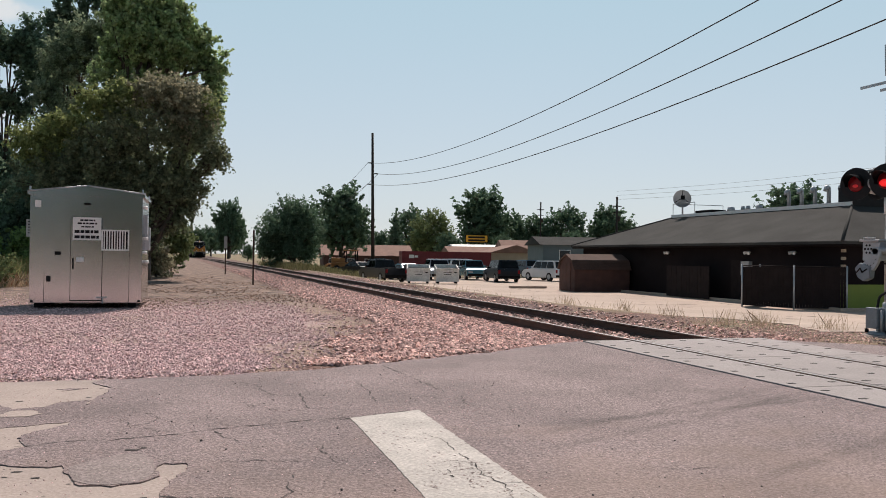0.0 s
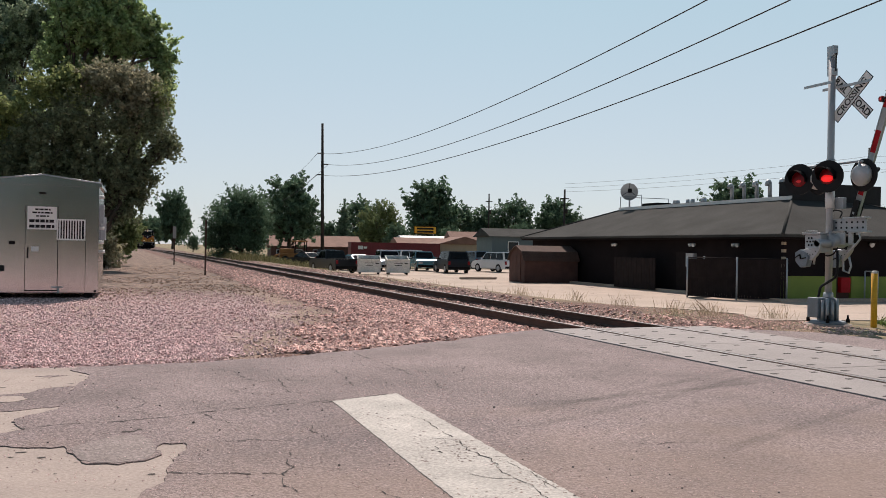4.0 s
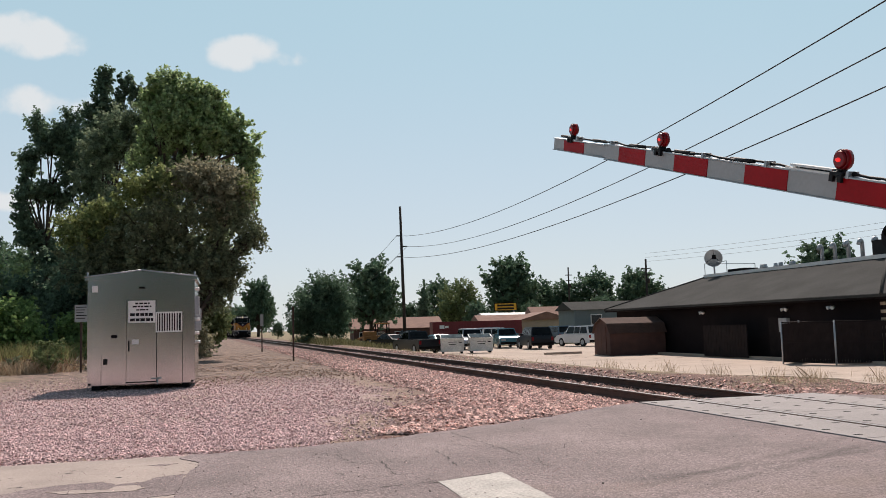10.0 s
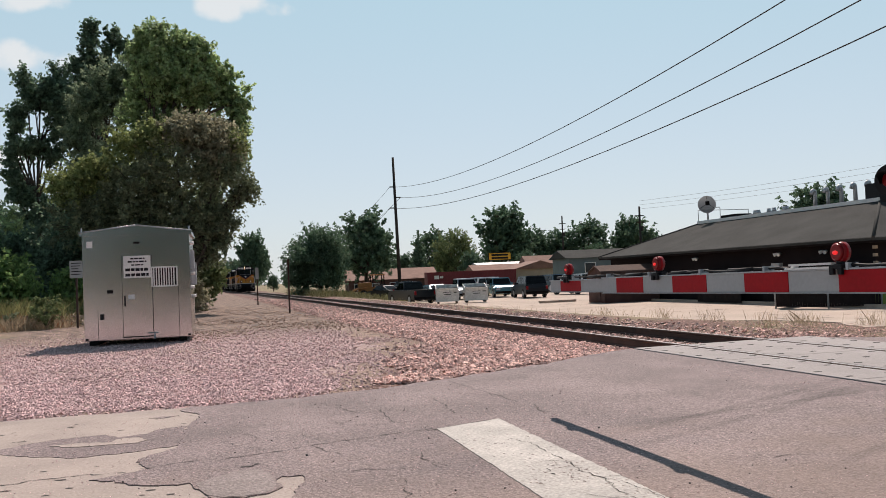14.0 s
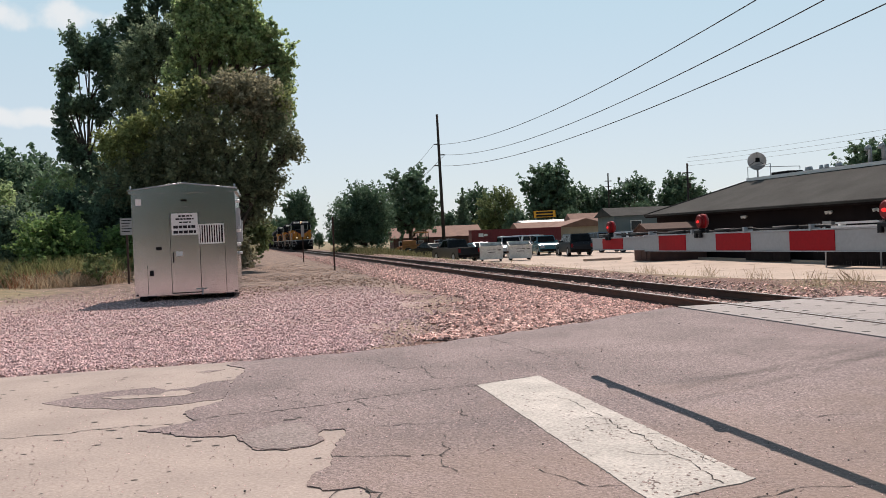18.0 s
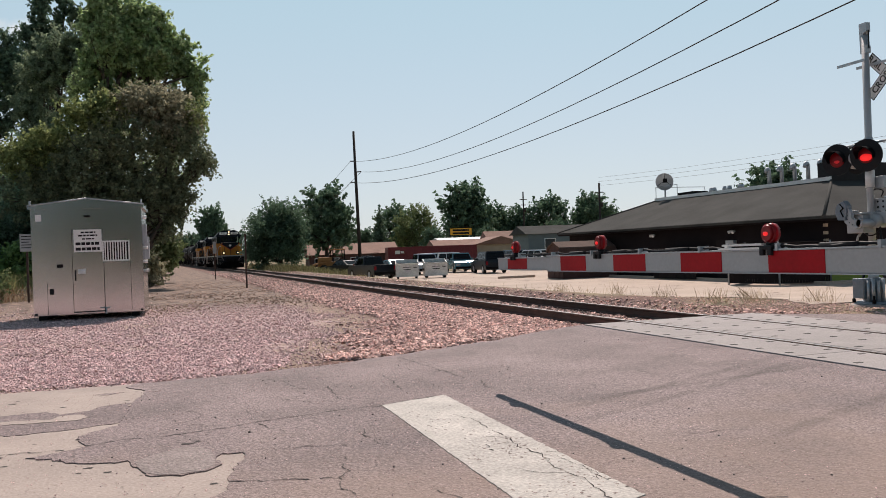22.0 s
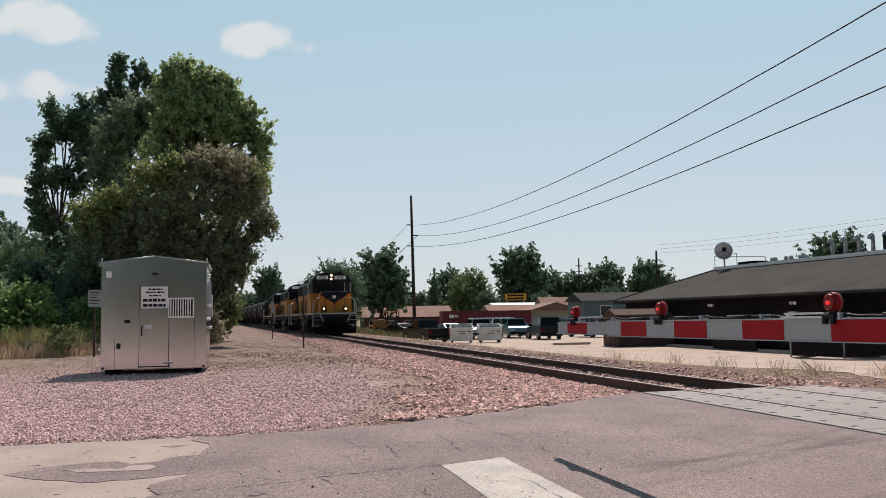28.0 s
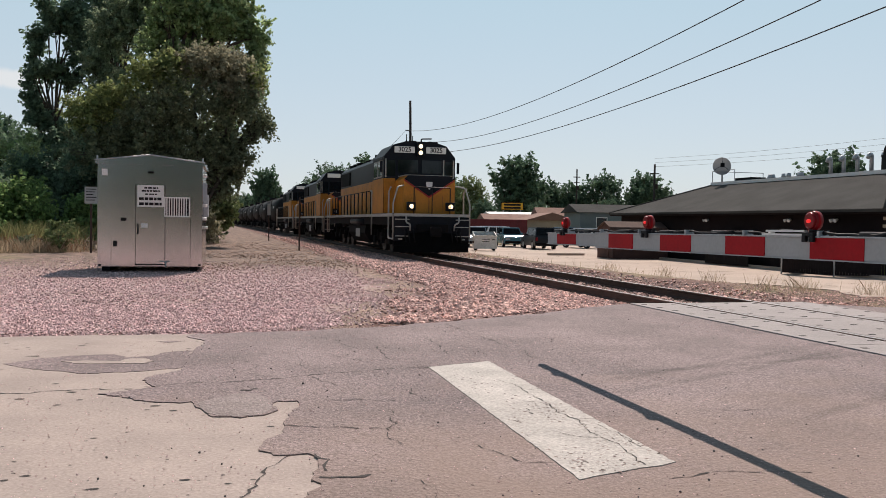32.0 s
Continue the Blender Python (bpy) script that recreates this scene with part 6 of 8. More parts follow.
# ---- vehicles ----
def vehicle(kind, m, paint, label, group="parked vehicles"):
    """A parked car, x forward. kind: sedan, suv, van or pickup."""
    L, W, H, hood, base = {"sedan": (4.7, 1.8, 1.45, 0.92, 0.22), "suv": (5.0, 1.95, 1.88, 1.10, 0.30), "van": (5.0, 1.95, 1.80, 1.05, 0.25), "pickup": (5.5, 1.95, 1.82, 1.10, 0.33)}[kind]
    cat = {"sedan": "car", "suv": "car", "van": "car", "pickup": "pickup truck"}[kind]
    v = thing(kind if kind != "suv" else "sport_utility_car", m, label, cat, group)
    h = L / 2
    prof = {"sedan": [(h, 0.45), (h - 0.05, 0.72), (h - 0.4, 0.84), (h - 1.25, hood), (-h + 1.0, hood + 0.02), (-h + 0.05, 0.9), (-h, 0.5)],
            "suv": [(h, 0.5), (h - 0.03, 0.88), (h - 0.3, 1.0), (h - 1.3, hood), (-h + 0.1, hood + 0.02), (-h + 0.02, 0.9), (-h, 0.5)],
            "van": [(h, 0.45), (h - 0.05, 0.8), (h - 0.5, 0.95), (h - 1.1, hood), (-h + 0.08, hood), (-h, 0.6)],
            "pickup": [(h, 0.5), (h - 0.03, 0.92), (h - 0.3, 1.04), (h - 1.4, hood), (-h + 0.02, hood), (-h, 0.55)]}[kind]
    cab = {"sedan": [(h - 1.25, hood), (h - 1.95, H - 0.04), (-h + 1.75, H - 0.02), (-h + 0.85, hood)],
           "suv": [(h - 1.3, hood), (h - 1.9, H - 0.05), (-h + 0.45, H - 0.03), (-h + 0.12, hood)],
           "van": [(h - 1.05, hood), (h - 1.85, H - 0.04), (-h + 0.35, H - 0.03), (-h + 0.1, hood)],
           "pickup": [(h - 1.4, hood), (h - 2.0, H - 0.04), (h - 3.1, H - 0.04), (h - 3.35, hood)]}[kind]
    bm = bmesh.new()
    prism(bm, prof + [(-h, base), (h, base)], "y", -W / 2, W / 2)
    bmesh.ops.bevel(bm, geom=[e for e in bm.edges], offset=0.05, segments=2, affect="EDGES")
    body = part("body", bm, paint, v)
    bm = bmesh.new()
    vs = prism(bm, cab, "y", -W / 2 + 0.06, W / 2 - 0.06)
    for q in vs:
        if q.co.z > hood + 0.1:
            q.co.y *= 0.84
    bmesh.ops.bevel(bm, geom=[e for e in bm.edges], offset=0.04, segments=2, affect="EDGES")
    cabin = part("cabin", bm, paint, v)
    # side windows, windscreen and rear window as thin dark panes proud of the cabin
    x_front, x_back = cab[1][0], cab[2][0]
    top, bot = H - 0.14, hood + 0.06
    for s in (-1, 1):
        n = 2 if kind in ("sedan", "pickup") else 3
        for i in range(n):
            a = x_front - 0.05 - (x_front - x_back - 0.1) * i / n
            c = x_front - 0.05 - (x_front - x_back - 0.1) * (i + 0.93) / n
            bm = bmesh.new()
            yt, yb = (W / 2 - 0.06) * 0.86 + 0.012, (W / 2 - 0.06) + 0.004
            sl0 = 0.32 if i == 0 else 0.0
            sl1 = -0.25 if i == n - 1 else 0.0
            bm.faces.new([bm.verts.new(p) for p in ((a + sl0, s * yb, bot), (a, s * yt, top), (c, s * yt, top), (c + sl1, s * yb, bot))])
            bmesh.ops.solidify(bm, geom=bm.faces[:], thickness=0.012)
            part("side_window", bm, "glassdark", cabin)
    for e0, e1 in ((cab[0], cab[1]), (cab[3], cab[2])):
        bm = bmesh.new()
        d = 0.02 if e0 is cab[0] else -0.02
        p0 = (e0[0] + (e1[0] - e0[0]) * 0.12 + d, e0[1] + (e1[1] - e0[1]) * 0.12)
        p1 = (e0[0] + (e1[0] - e0[0]) * 0.88 + d, e0[1] + (e1[1] - e0[1]) * 0.88)
        bm.faces.new([bm.verts.new(p) for p in ((p0[0], -W / 2 + 0.16, p0[1]), (p0[0], W / 2 - 0.16, p0[1]), (p1[0], W / 2 - 0.26, p1[1]), (p1[0], -W / 2 + 0.26, p1[1]))])
        bmesh.ops.solidify(bm, geom=bm.faces[:], thickness=0.012)
        part("windscreen" if e0 is cab[0] else "rear_window", bm, "glassdark", cabin)
    if kind == "pickup":
        boxes("bed_opening", [(-h + 0.12, -W / 2 + 0.14, hood - 0.02, h - 3.45, W / 2 - 0.14, hood + 0.012)], "soot", body)
    r = 0.33 if kind == "sedan" else 0.38
    for x in (h - 0.95, -h + 0.95):
        for s in (-1, 1):
            w = new("wheel")
            w.parent = v
            w.matrix_local = pose(x, s * (W / 2 - 0.1), r)
            bm = bmesh.new()
            tube(bm, (0, -0.11, 0), (0, 0.11, 0), r, n=20)
            part("tyre", bm, "black", w)
            bm = bmesh.new()
            tube(bm, (0, -0.118, 0), (0, 0.118, 0), r * 0.6, n=14)
            part("rim", bm, "silver", w)
    boxes("bumper", [(h - 0.06, -W / 2 + 0.06, 0.36, h + 0.06, W / 2 - 0.06, 0.56), (-h - 0.06, -W / 2 + 0.06, 0.36, -h + 0.06, W / 2 - 0.06, 0.56)], "soot" if kind != "sedan" else paint, body, "", 0.03)
    for s in (-1, 1):
        boxes("headlight", [(h - 0.07, s * (W / 2 - 0.32) - 0.2, 0.66, h + 0.015, s * (W / 2 - 0.32) + 0.2, 0.82)], "gray", body, "clear headlight", 0.02)
        boxes("tail_light", [(-h - 0.015, s * (W / 2 - 0.14) - 0.09, 0.72, -h + 0.05, s * (W / 2 - 0.14) + 0.09, 1.02)], "lens", body, "red tail light", 0.02)
        boxes("mirror", [(x_front + 0.2, s * (W / 2 + 0.02) - 0.09, hood + 0.04, x_front + 0.32, s * (W / 2 + 0.02) + 0.09, hood + 0.2)], paint, body, "", 0.02)
    return v


M["carblack"] = mat("black_car_paint", (0.008, 0.011, 0.016), 0.3, 0.0, 0.1, 2, 20, 0.0, spec=0.4)
M["carteal"] = mat("teal_car_paint", (0.07, 0.20, 0.25), 0.25, 0.1, 0.1, 2, 20, 0.0, spec=0.7)
M["carwhite"] = mat("white_car_paint", (0.72, 0.73, 0.74), 0.25, 0, 0.05, 2, 20, 0.0, spec=0.6)
M["carsilver"] = mat("silver_car_paint", (0.36, 0.39, 0.42), 0.28, 0.4, 0.06, 2, 20, 0.0, spec=0.7)
M["carblue"] = mat("grey_blue_car_paint", (0.12, 0.17, 0.22), 0.25, 0.2, 0.06, 2, 20, 0.0, spec=0.7)
cz = LZ
for kind, x, y, a, paint, label in (
        ("suv", 19.6, 57.4, 84, "carblack", "shiny black sport utility car parked in the lot"),
        ("pickup", 19.2, 64.0, 262, "carteal", "teal pickup truck parked in the lot"),
        ("suv", 25.4, 61.0, 104, "carwhite", "white sport utility car parked in the lot"),
        ("suv", 29.0, 75.0, 92, "carblue", "grey-blue sport utility car parked in the lot"),
        ("suv", 21.0, 72.0, 18, "carwhite", "white sport utility car behind the dumpsters"),
        ("suv", 15.3, 62.0, 262, "carsilver", "silver sport utility car behind the dumpsters"),
        ("sedan", 12.2, 61.5, 100, "carteal", "teal saloon parked behind the dumpsters"),
        ("pickup", 9.0, 56.5, 100, "carblack", "black pickup truck beside the dumpsters"),
        ("sedan", 13.4, 80.0, 118, "carsilver", "silver saloon parked in the lot"),
        ("pickup", 15.8, 88.0, 118, "carblack", "black pickup truck parked far back"),
        ("sedan", 10.8, 76.0, 118, "carblack", "dark saloon parked in rough grass"),
        ("suv", 24.0, 84.0, 96, "carsilver", "silver sport utility car before the container"),
        ("sedan", 40.0, 22.0, 172, "carblack", "shiny black saloon beside the restaurant"),
        ("sedan", 43.0, 26.5, 168, "carsilver", "silver saloon behind the black one")):
    vehicle(kind, pose(x, y, LZ, 0, 0, a), paint, label)


def dumpster(m):
    d = thing("dumpster", m, "white steel dumpster with dark stains in the lot", "dumpster", "white dumpsters")
    bm = bmesh.new()
    W = 1.75
    for x0, x1 in ((0, 0.05), (W - 0.05, W)):
        prism(bm, [(0, 0.14), (1.25, 0.14), (1.42, 1.42), (-0.06, 1.12)], "x", x0, x1)
    for q in ((0.0, 0.14, 1.12, -0.06), (1.2, 0.14, 1.42, 1.37)):
        prism(bm, [(q[0], q[1]), (q[0] + 0.05, q[1]), (q[3] + 0.05, q[2]), (q[3], q[2])], "x", 0.05, W - 0.05)
    prism(bm, [(0.05, 0.14), (1.2, 0.14), (1.2, 0.2), (0.05, 0.2)], "x", 0.05, W - 0.05)
    part("bin", bm, "binwhite", d)
    bm = bmesh.new()
    prism(bm, [(0.06, 0.85), (1.2, 0.85), (1.3, 1.18), (0.04, 1.08)], "x", 0.06, W - 0.06)
    part("rubbish", bm, "soot", d, "dark rubbish filling the bin")
    boxes("rim", [(-0.03, -0.11, 1.08, W + 0.03, -0.05, 1.15), (-0.03, 1.40, 1.37, W + 0.03, 1.46, 1.44)], "binwhite", d, "", 0.01)
    boxes("lid", [(0.0, 1.46, 0.62, W / 2 - 0.02, 1.50, 1.42), (W / 2 + 0.02, 1.46, 0.62, W, 1.50, 1.42)], "soot", d, "black lid hanging open behind")
    boxes("side_pocket", [(-0.07, 0.3, 0.55, 0.0, 1.1, 0.72), (W, 0.3, 0.55, W + 0.07, 1.1, 0.72)], "rail", d, "rusty lifting pocket")
    boxes("marking", [(0.55, -0.045, 0.84, 1.2, -0.03, 0.92), (0.6, -0.035, 0.66, 1.15, -0.015, 0.74), (1.35, -0.045, 0.8, 1.6, -0.03, 0.95)], "soot", d)
    for x in (0.1, W - 0.25):
        boxes("foot", [(x, 0.1, 0, x + 0.15, 1.1, 0.14)], "soot", d)


M["binwhite"] = mat("stained_white_steel", (0.66, 0.66, 0.64), 0.55, 0, 0.22, 1.6, 12, 0.1, speck=0.08, speck_scale=8)
dumpster(pose(9.75, 51.6, LZ + 0.02, 0, 0, -14))
dumpster(pose(11.95, 51.2, LZ + 0.02, 0, 0, -10))


def tractor():
    M["tractor"] = mat("faded_orange_paint", (0.36, 0.16, 0.05), 0.7, 0, 0.2, 2, 20, 0.1)
    t = thing("loader_tractor", pose(11.6, 86, -0.8, 0, 0, 180), "old orange loader tractor standing in rough grass", "tractor")
    boxes("chassis", [(-1.6, -0.45, 0.7, 1.8, 0.45, 1.25)], "tractor", t, "", 0.05)
    boxes("engine_hood", [(0.3, -0.4, 1.25, 1.8, 0.4, 1.75)], "tractor", t, "", 0.08)
    boxes("cab_roof", [(-1.2, -0.75, 2.55, 0.3, 0.75, 2.68)], "tractor", t, "", 0.05)
    boxes("cab_post", [(-1.15, -0.7, 1.2, -1.05, -0.6, 2.55), (0.15, -0.7, 1.2, 0.25, -0.6, 2.55), (-1.15, 0.6, 1.2, -1.05, 0.7, 2.55), (0.15, 0.6, 1.2, 0.25, 0.7, 2.55)], "soot", t)
    for x, y, r in ((-1.0, -0.8, 0.75), (-1.0, 0.8, 0.75), (1.3, -0.7, 0.45), (1.3, 0.7, 0.45)):
        w = new("wheel")
        w.parent = t
        w.matrix_local = pose(x, y, r)
        bm = bmesh.new()
        tube(bm, (0, -0.2, 0), (0, 0.2, 0), r, n=20)
        part("tyre", bm, "black", w)
        bm = bmesh.new()
        tube(bm, (0, -0.21, 0), (0, 0.21, 0), r * 0.5, n=14)
        part("rim", bm, "tractor", w)
    bm = bmesh.new()
    pipe(bm, [(1.0, 0.6, 1.2), (2.2, 0.6, 1.0), (2.9, 0.6, 0.35)], 0.07)
    pipe(bm, [(1.0, -0.6, 1.2), (2.2, -0.6, 1.0), (2.9, -0.6, 0.35)], 0.07)
    box(bm, 2.8, -0.9, 0.05, 3.4, 0.9, 0.6, 0.05)
    part("loader_bucket", bm, "tractor", t)


tractor()


# ---- far buildings ----
def house(name, m, w, d, h, rise, wall, roofm, label, cat="house", wins=3):
    """A plain gabled building, ridge along x."""
    b = thing(name, m, label, cat, "buildings beyond the lot")
    boxes("wall", [(0, 0, -0.3, w, d, h)], wall, b)
    bm = bmesh.new()
    prism(bm, [(-0.4, h), (d + 0.4, h), (d / 2, h + rise)], "x", -0.4, w + 0.4)
    part("roof", bm, roofm, b)
    for i in range(wins):
        x = w * (i + 0.5) / wins
        wd = new("window")
        wd.parent = b
        boxes("frame", [(x - 0.65, -0.05, h - 1.7, x + 0.65, 0.0, h - 0.55)], "white", wd)
        boxes("pane", [(x - 0.57, -0.06, h - 1.62, x + 0.57, -0.045, h - 0.63)], "glassdark", wd)
    boxes("door", [(w * 0.72, -0.06, 0, w * 0.72 + 1.0, 0.0, 2.05)], "rust", b)
    return b


house("long_brick_building", pose(17.6, 140, -0.7, 0, 0, -6), 15.8, 12, 1.9, 2.0, "rust", "brownroof", "long low brown-roofed building beyond the lot", "building", 5)
house("red_roofed_shop", pose(36.0, 124, -0.7, 0, 0, -6), 10.5, 7, 2.6, 1.1, "tan", "brownroof", "low shop with a red-brown roof behind the container", "building", 4)
house("white_roofed_shop", pose(40.0, 134, -0.7, 0, 0, -6), 9.0, 7, 3.7, 0.5, "tan", "white", "low shop with a flat white roof", "building", 3)
house("tan_gabled_house", pose(44.9, 108, -0.7, 0, 0, 86), 7, 7.6, 2.6, 1.2, "tan", "brownroof", "tan house with a shallow brown gable roof", "house", 3)
house("tan_house", pose(46.5, 126, -0.7, 0, 0, -8), 13, 9, 2.8, 2.2, "tan", "brownroof", "tan house with a brown roof among trees", "house", 4)
house("blue_grey_house", pose(32.4, 78, -0.75, 0, 0, -10), 10, 8, 3.5, 1.0, "teal", "shingle", "blue-grey sided house behind the restaurant", "house", 2)
c = thing("red_container", pose(23.7, 108, -0.8, 0, 0, -4), "long dark red steel storage container with pale marks", "container")
boxes("box", [(0, 0, 0.15, 13.2, 2.4, 2.75)], "redbox", c)
for i in range(33):
    boxes("rib", [(0.1 + i * 0.4, -0.04, 0.3, 0.26 + i * 0.4, 0.0, 2.6)], "redbox", c)
boxes("marking", [(1.0, -0.06, 1.75, 1.7, -0.045, 2.25), (1.8, -0.06, 1.85, 2.3, -0.045, 2.15)], "white", c)
s = thing("roadside_sign", pose(47.1, 150, -0.7, 0, 0, -12), "yellow shop sign with dark bars on tall posts", "sign")
boxes("post", [(0.4, 0, 0, 0.65, 0.25, 5.0), (3.8, 0, 0, 4.05, 0.25, 5.0)], "galv", s)
bd = boxes("board", [(0, -0.15, 4.75, 4.5, 0.3, 6.3)], "black", s, "black edged sign board")
boxes("yellow_face", [(0.12, -0.18, 4.87, 4.38, -0.15, 6.18)], "yellow", bd, "yellow sign face")
boxes("dark_lettering", [(0.6, -0.20, 5.62, 3.9, -0.18, 6.0), (0.6, -0.20, 5.02, 3.9, -0.18, 5.4)], "black", bd)
sh = thing("appliance_shop", pose(46, 26, -0.7, 0, 0, 8), "dark fronted shop with a white lower wall and sign band", "building", "buildings beyond the lot")
boxes("wall", [(0, 0, 0, 26, 16, 2.6)], "white", sh)
boxes("upper_wall", [(-0.3, -0.4, 2.6, 3.4, 16, 3.75), (3.4, -0.4, 2.6, 26, 16, 5.5)], "slat", sh)
boxes("awning", [(-0.4, -1.4, 2.75, 26, -0.4, 3.35)], "redbox", sh, "dark red awning")
boxes("sign_band", [(0.0, -0.52, 2.1, 17, -0.41, 2.72)], "white", sh)
boxes("shop_window", [(1.2, -0.05, 0.3, 2.4, 0.0, 1.9), (7, -0.05, 0.4, 12, 0.0, 1.9)], "glassdark", sh)
words("lettering", "CERTIFIED", 0.56, "black", pose(2.9, -0.53, 2.42, 90, 0, 0), sh, 0.01)
pole3 = thing("utility_pole", pose(44.8, 84, -0.7), "distant dark wooden utility pole", "utility pole", "utility poles")
bm = bmesh.new()
tube(bm, (0, 0, 0), (0, 0, 9.6), 0.17, 0.12, n=8)
box(bm, -0.6, -0.06, 8.4, 0.6, 0.06, 8.52)
box(bm, -0.5, -0.06, 7.6, 0.5, 0.06, 7.7)
tube(bm, (0.25, 0, 6.6), (0.25, 0, 7.2), 0.2, n=10)
part("shaft", bm, "wood", pole3)
copy_thing(pole3, pose(63.1, 150, -0.7) @ Matrix.Diagonal((1.2, 1.2, 1.38, 1)))
copy_thing(pole3, pose(58.6, 50, -0.8, 0, 0, 40) @ Matrix.Diagonal((1.2, 1.2, 1.27, 1)))


# ---- trees and weeds ----
def leaf_mesh(name, lobes, n, size, material, parent, seed, clump=0.55, per=60, droop=0.0, aspect=1.5, fill=0.3):
    """Leaves in sprays that grow outwards from uneven lobes (centre and half-axes); fill: the share of sprays between lobes."""
    r = np.random.RandomState(seed)
    vol = np.array([l[3] * l[4] + l[4] * l[5] + l[3] * l[5] for l in lobes], float)
    k = max(1, n // per)
    A = np.array(lobes, float)
    which = r.choice(len(lobes), k, p=vol / vol.sum())
    L = A[which].copy()
    # some sprays stand between a lobe and one of its nearest neighbours
    if len(lobes) > 2:
        gap = np.linalg.norm(A[:, None, :3] - A[None, :, :3], axis=2)
        nearest = np.argsort(gap, axis=1)[:, 1:4]
        other = A[nearest[which, r.randint(0, nearest.shape[1], k)]]
        u = np.where(r.uniform(0, 1, k) < fill, r.uniform(0.2, 0.8, k), 0.0)[:, None]
        L = L * (1 - u) + other * u
    d = r.normal(0, 1, (k, 3))
    d /= np.linalg.norm(d, axis=1)[:, None]
    rad = r.uniform(0.15, 1.0, k) ** 0.45 * r.uniform(0.8, 1.15, k)
    c = L[:, :3] + d * rad[:, None] * L[:, 3:6]
    ok = c[:, 2] > 0.12
    c, d = c[ok], d[ok]
    k = len(c)
    # each spray: a spindle along its own outward and upward way
    ax = d + np.array([0, 0, 0.55 - 1.6 * droop]) + r.normal(0, 0.45, (k, 3))
    ax /= np.linalg.norm(ax, axis=1)[:, None]
    ln = clump * r.uniform(0.5, 1.5, k)
    o = r.normal(0, 1, (k, per, 3))
    o /= np.linalg.norm(o, axis=2)[..., None]
    along = r.uniform(-1, 1, (k, per))
    wide = np.sqrt(np.clip(1.05 - along ** 2, 0.02, 1)) * r.uniform(0.3, 1.0, (k, per)) * 0.62
    p = c[:, None] + ax[:, None] * (along * ln[:, None])[..., None] + o * (wide * ln[:, None])[..., None] * np.array([1, 1, 0.8])
    if droop:
        p[..., 2] -= droop * 0.8 * r.uniform(0, 1, (k, per)) ** 2
    face = (o * 0.8 + np.array([0, 0, 0.5]) + r.normal(0, 0.6, (k, per, 3))).reshape(-1, 3)
    p = p.reshape(-1, 3)
    keep = p[:, 2] > 0.03
    p, face = p[keep], face[keep]
    m = len(p)
    u = np.cross(face, r.normal(0, 1, (m, 3)))
    u /= np.linalg.norm(u, axis=1)[:, None] + 1e-9
    w = np.cross(u, face)
    w /= np.linalg.norm(w, axis=1)[:, None] + 1e-9
    s = size * r.uniform(0.5, 1.4, m)[:, None]
    a = u * s * aspect
    bb = w * s * 0.5
    v = np.stack([p - a * 0.5, p + bb, p + a * 0.5, p - bb], 1).reshape(-1, 3)
    f = np.arange(m * 4).reshape(-1, 4)
    return mesh_np(name, v, f, material, parent)


def tree(name, m, trunk, lobes, n, size, material, label, seed, cat="tree", group="", clump=0.55, extra=(), droop=0.0):
    """trunk: radius, height to which it runs, lean x, lean y. Limbs run from it into the lobes."""
    t = thing(name, m, label, cat, group)
    r = random.Random(seed)
    rad, h, lx, ly = trunk
    bm = bmesh.new()
    pts = [Vector((lx * u * u + r.uniform(-0.1, 0.1) * (u > 0), ly * u * u + r.uniform(-0.1, 0.1) * (u > 0), h * u)) for u in (0, 0.25, 0.5, 0.75, 1)]
    pts[0].z = -0.3
    for i in range(4):
        tube(bm, pts[i], pts[i + 1], rad * (1 - i * 0.22), rad * (1 - (i + 1) * 0.22), n=9)
    for l in lobes:
        c = Vector(l[:3])
        s = pts[r.choice((1, 2, 2, 3))]
        mid = s.lerp(c, 0.5) + Vector((r.uniform(-0.3, 0.3), r.uniform(-0.3, 0.3), 0.3))
        tube(bm, s, mid, rad * 0.42, rad * 0.26, n=6)
        tube(bm, mid, c, rad * 0.26, rad * 0.1, n=6)
        for _ in range(5):
            q = c + Vector((r.uniform(-1, 1) * l[3], r.uniform(-1, 1) * l[4], r.uniform(-0.6, 0.9) * l[5])) * 0.85
            tube(bm, mid.lerp(c, r.uniform(0.3, 1)), q, rad * 0.11, rad * 0.03, n=5)
    part("trunk", bm, "bark", t)
    leaf_mesh("crown", lobes, n, size, material, t, seed, clump, per=40 if n > 25000 else 34, droop=droop)
    for mt, lb, nn, sd in extra:
        leaf_mesh("crown", lb, nn, size, mt, t, sd, clump, per=40, droop=droop)
    return t


def lobes_of(w, h, z0, k, seed, flat=1.0):
    """Lobes that fill a crown of half-width w between z0 and h."""
    r = random.Random(seed)
    out = [(0, 0, (z0 + h) / 2, w * 0.72, w * 0.72, (h - z0) * 0.42)]
    for i in range(k):
        a = i * 2.4 + r.uniform(-0.4, 0.4)
        u = (i + 0.5) / k
        z = z0 + (h - z0) * (0.12 + 0.8 * u)
        wide = w * math.sin(math.pi * (0.18 + 0.75 * u)) * 0.62
        s = r.uniform(0.3, 0.46) * w
        out.append((wide * math.cos(a), wide * math.sin(a), z, s, s, s * r.uniform(0.7, 1.0) * flat))
    return out


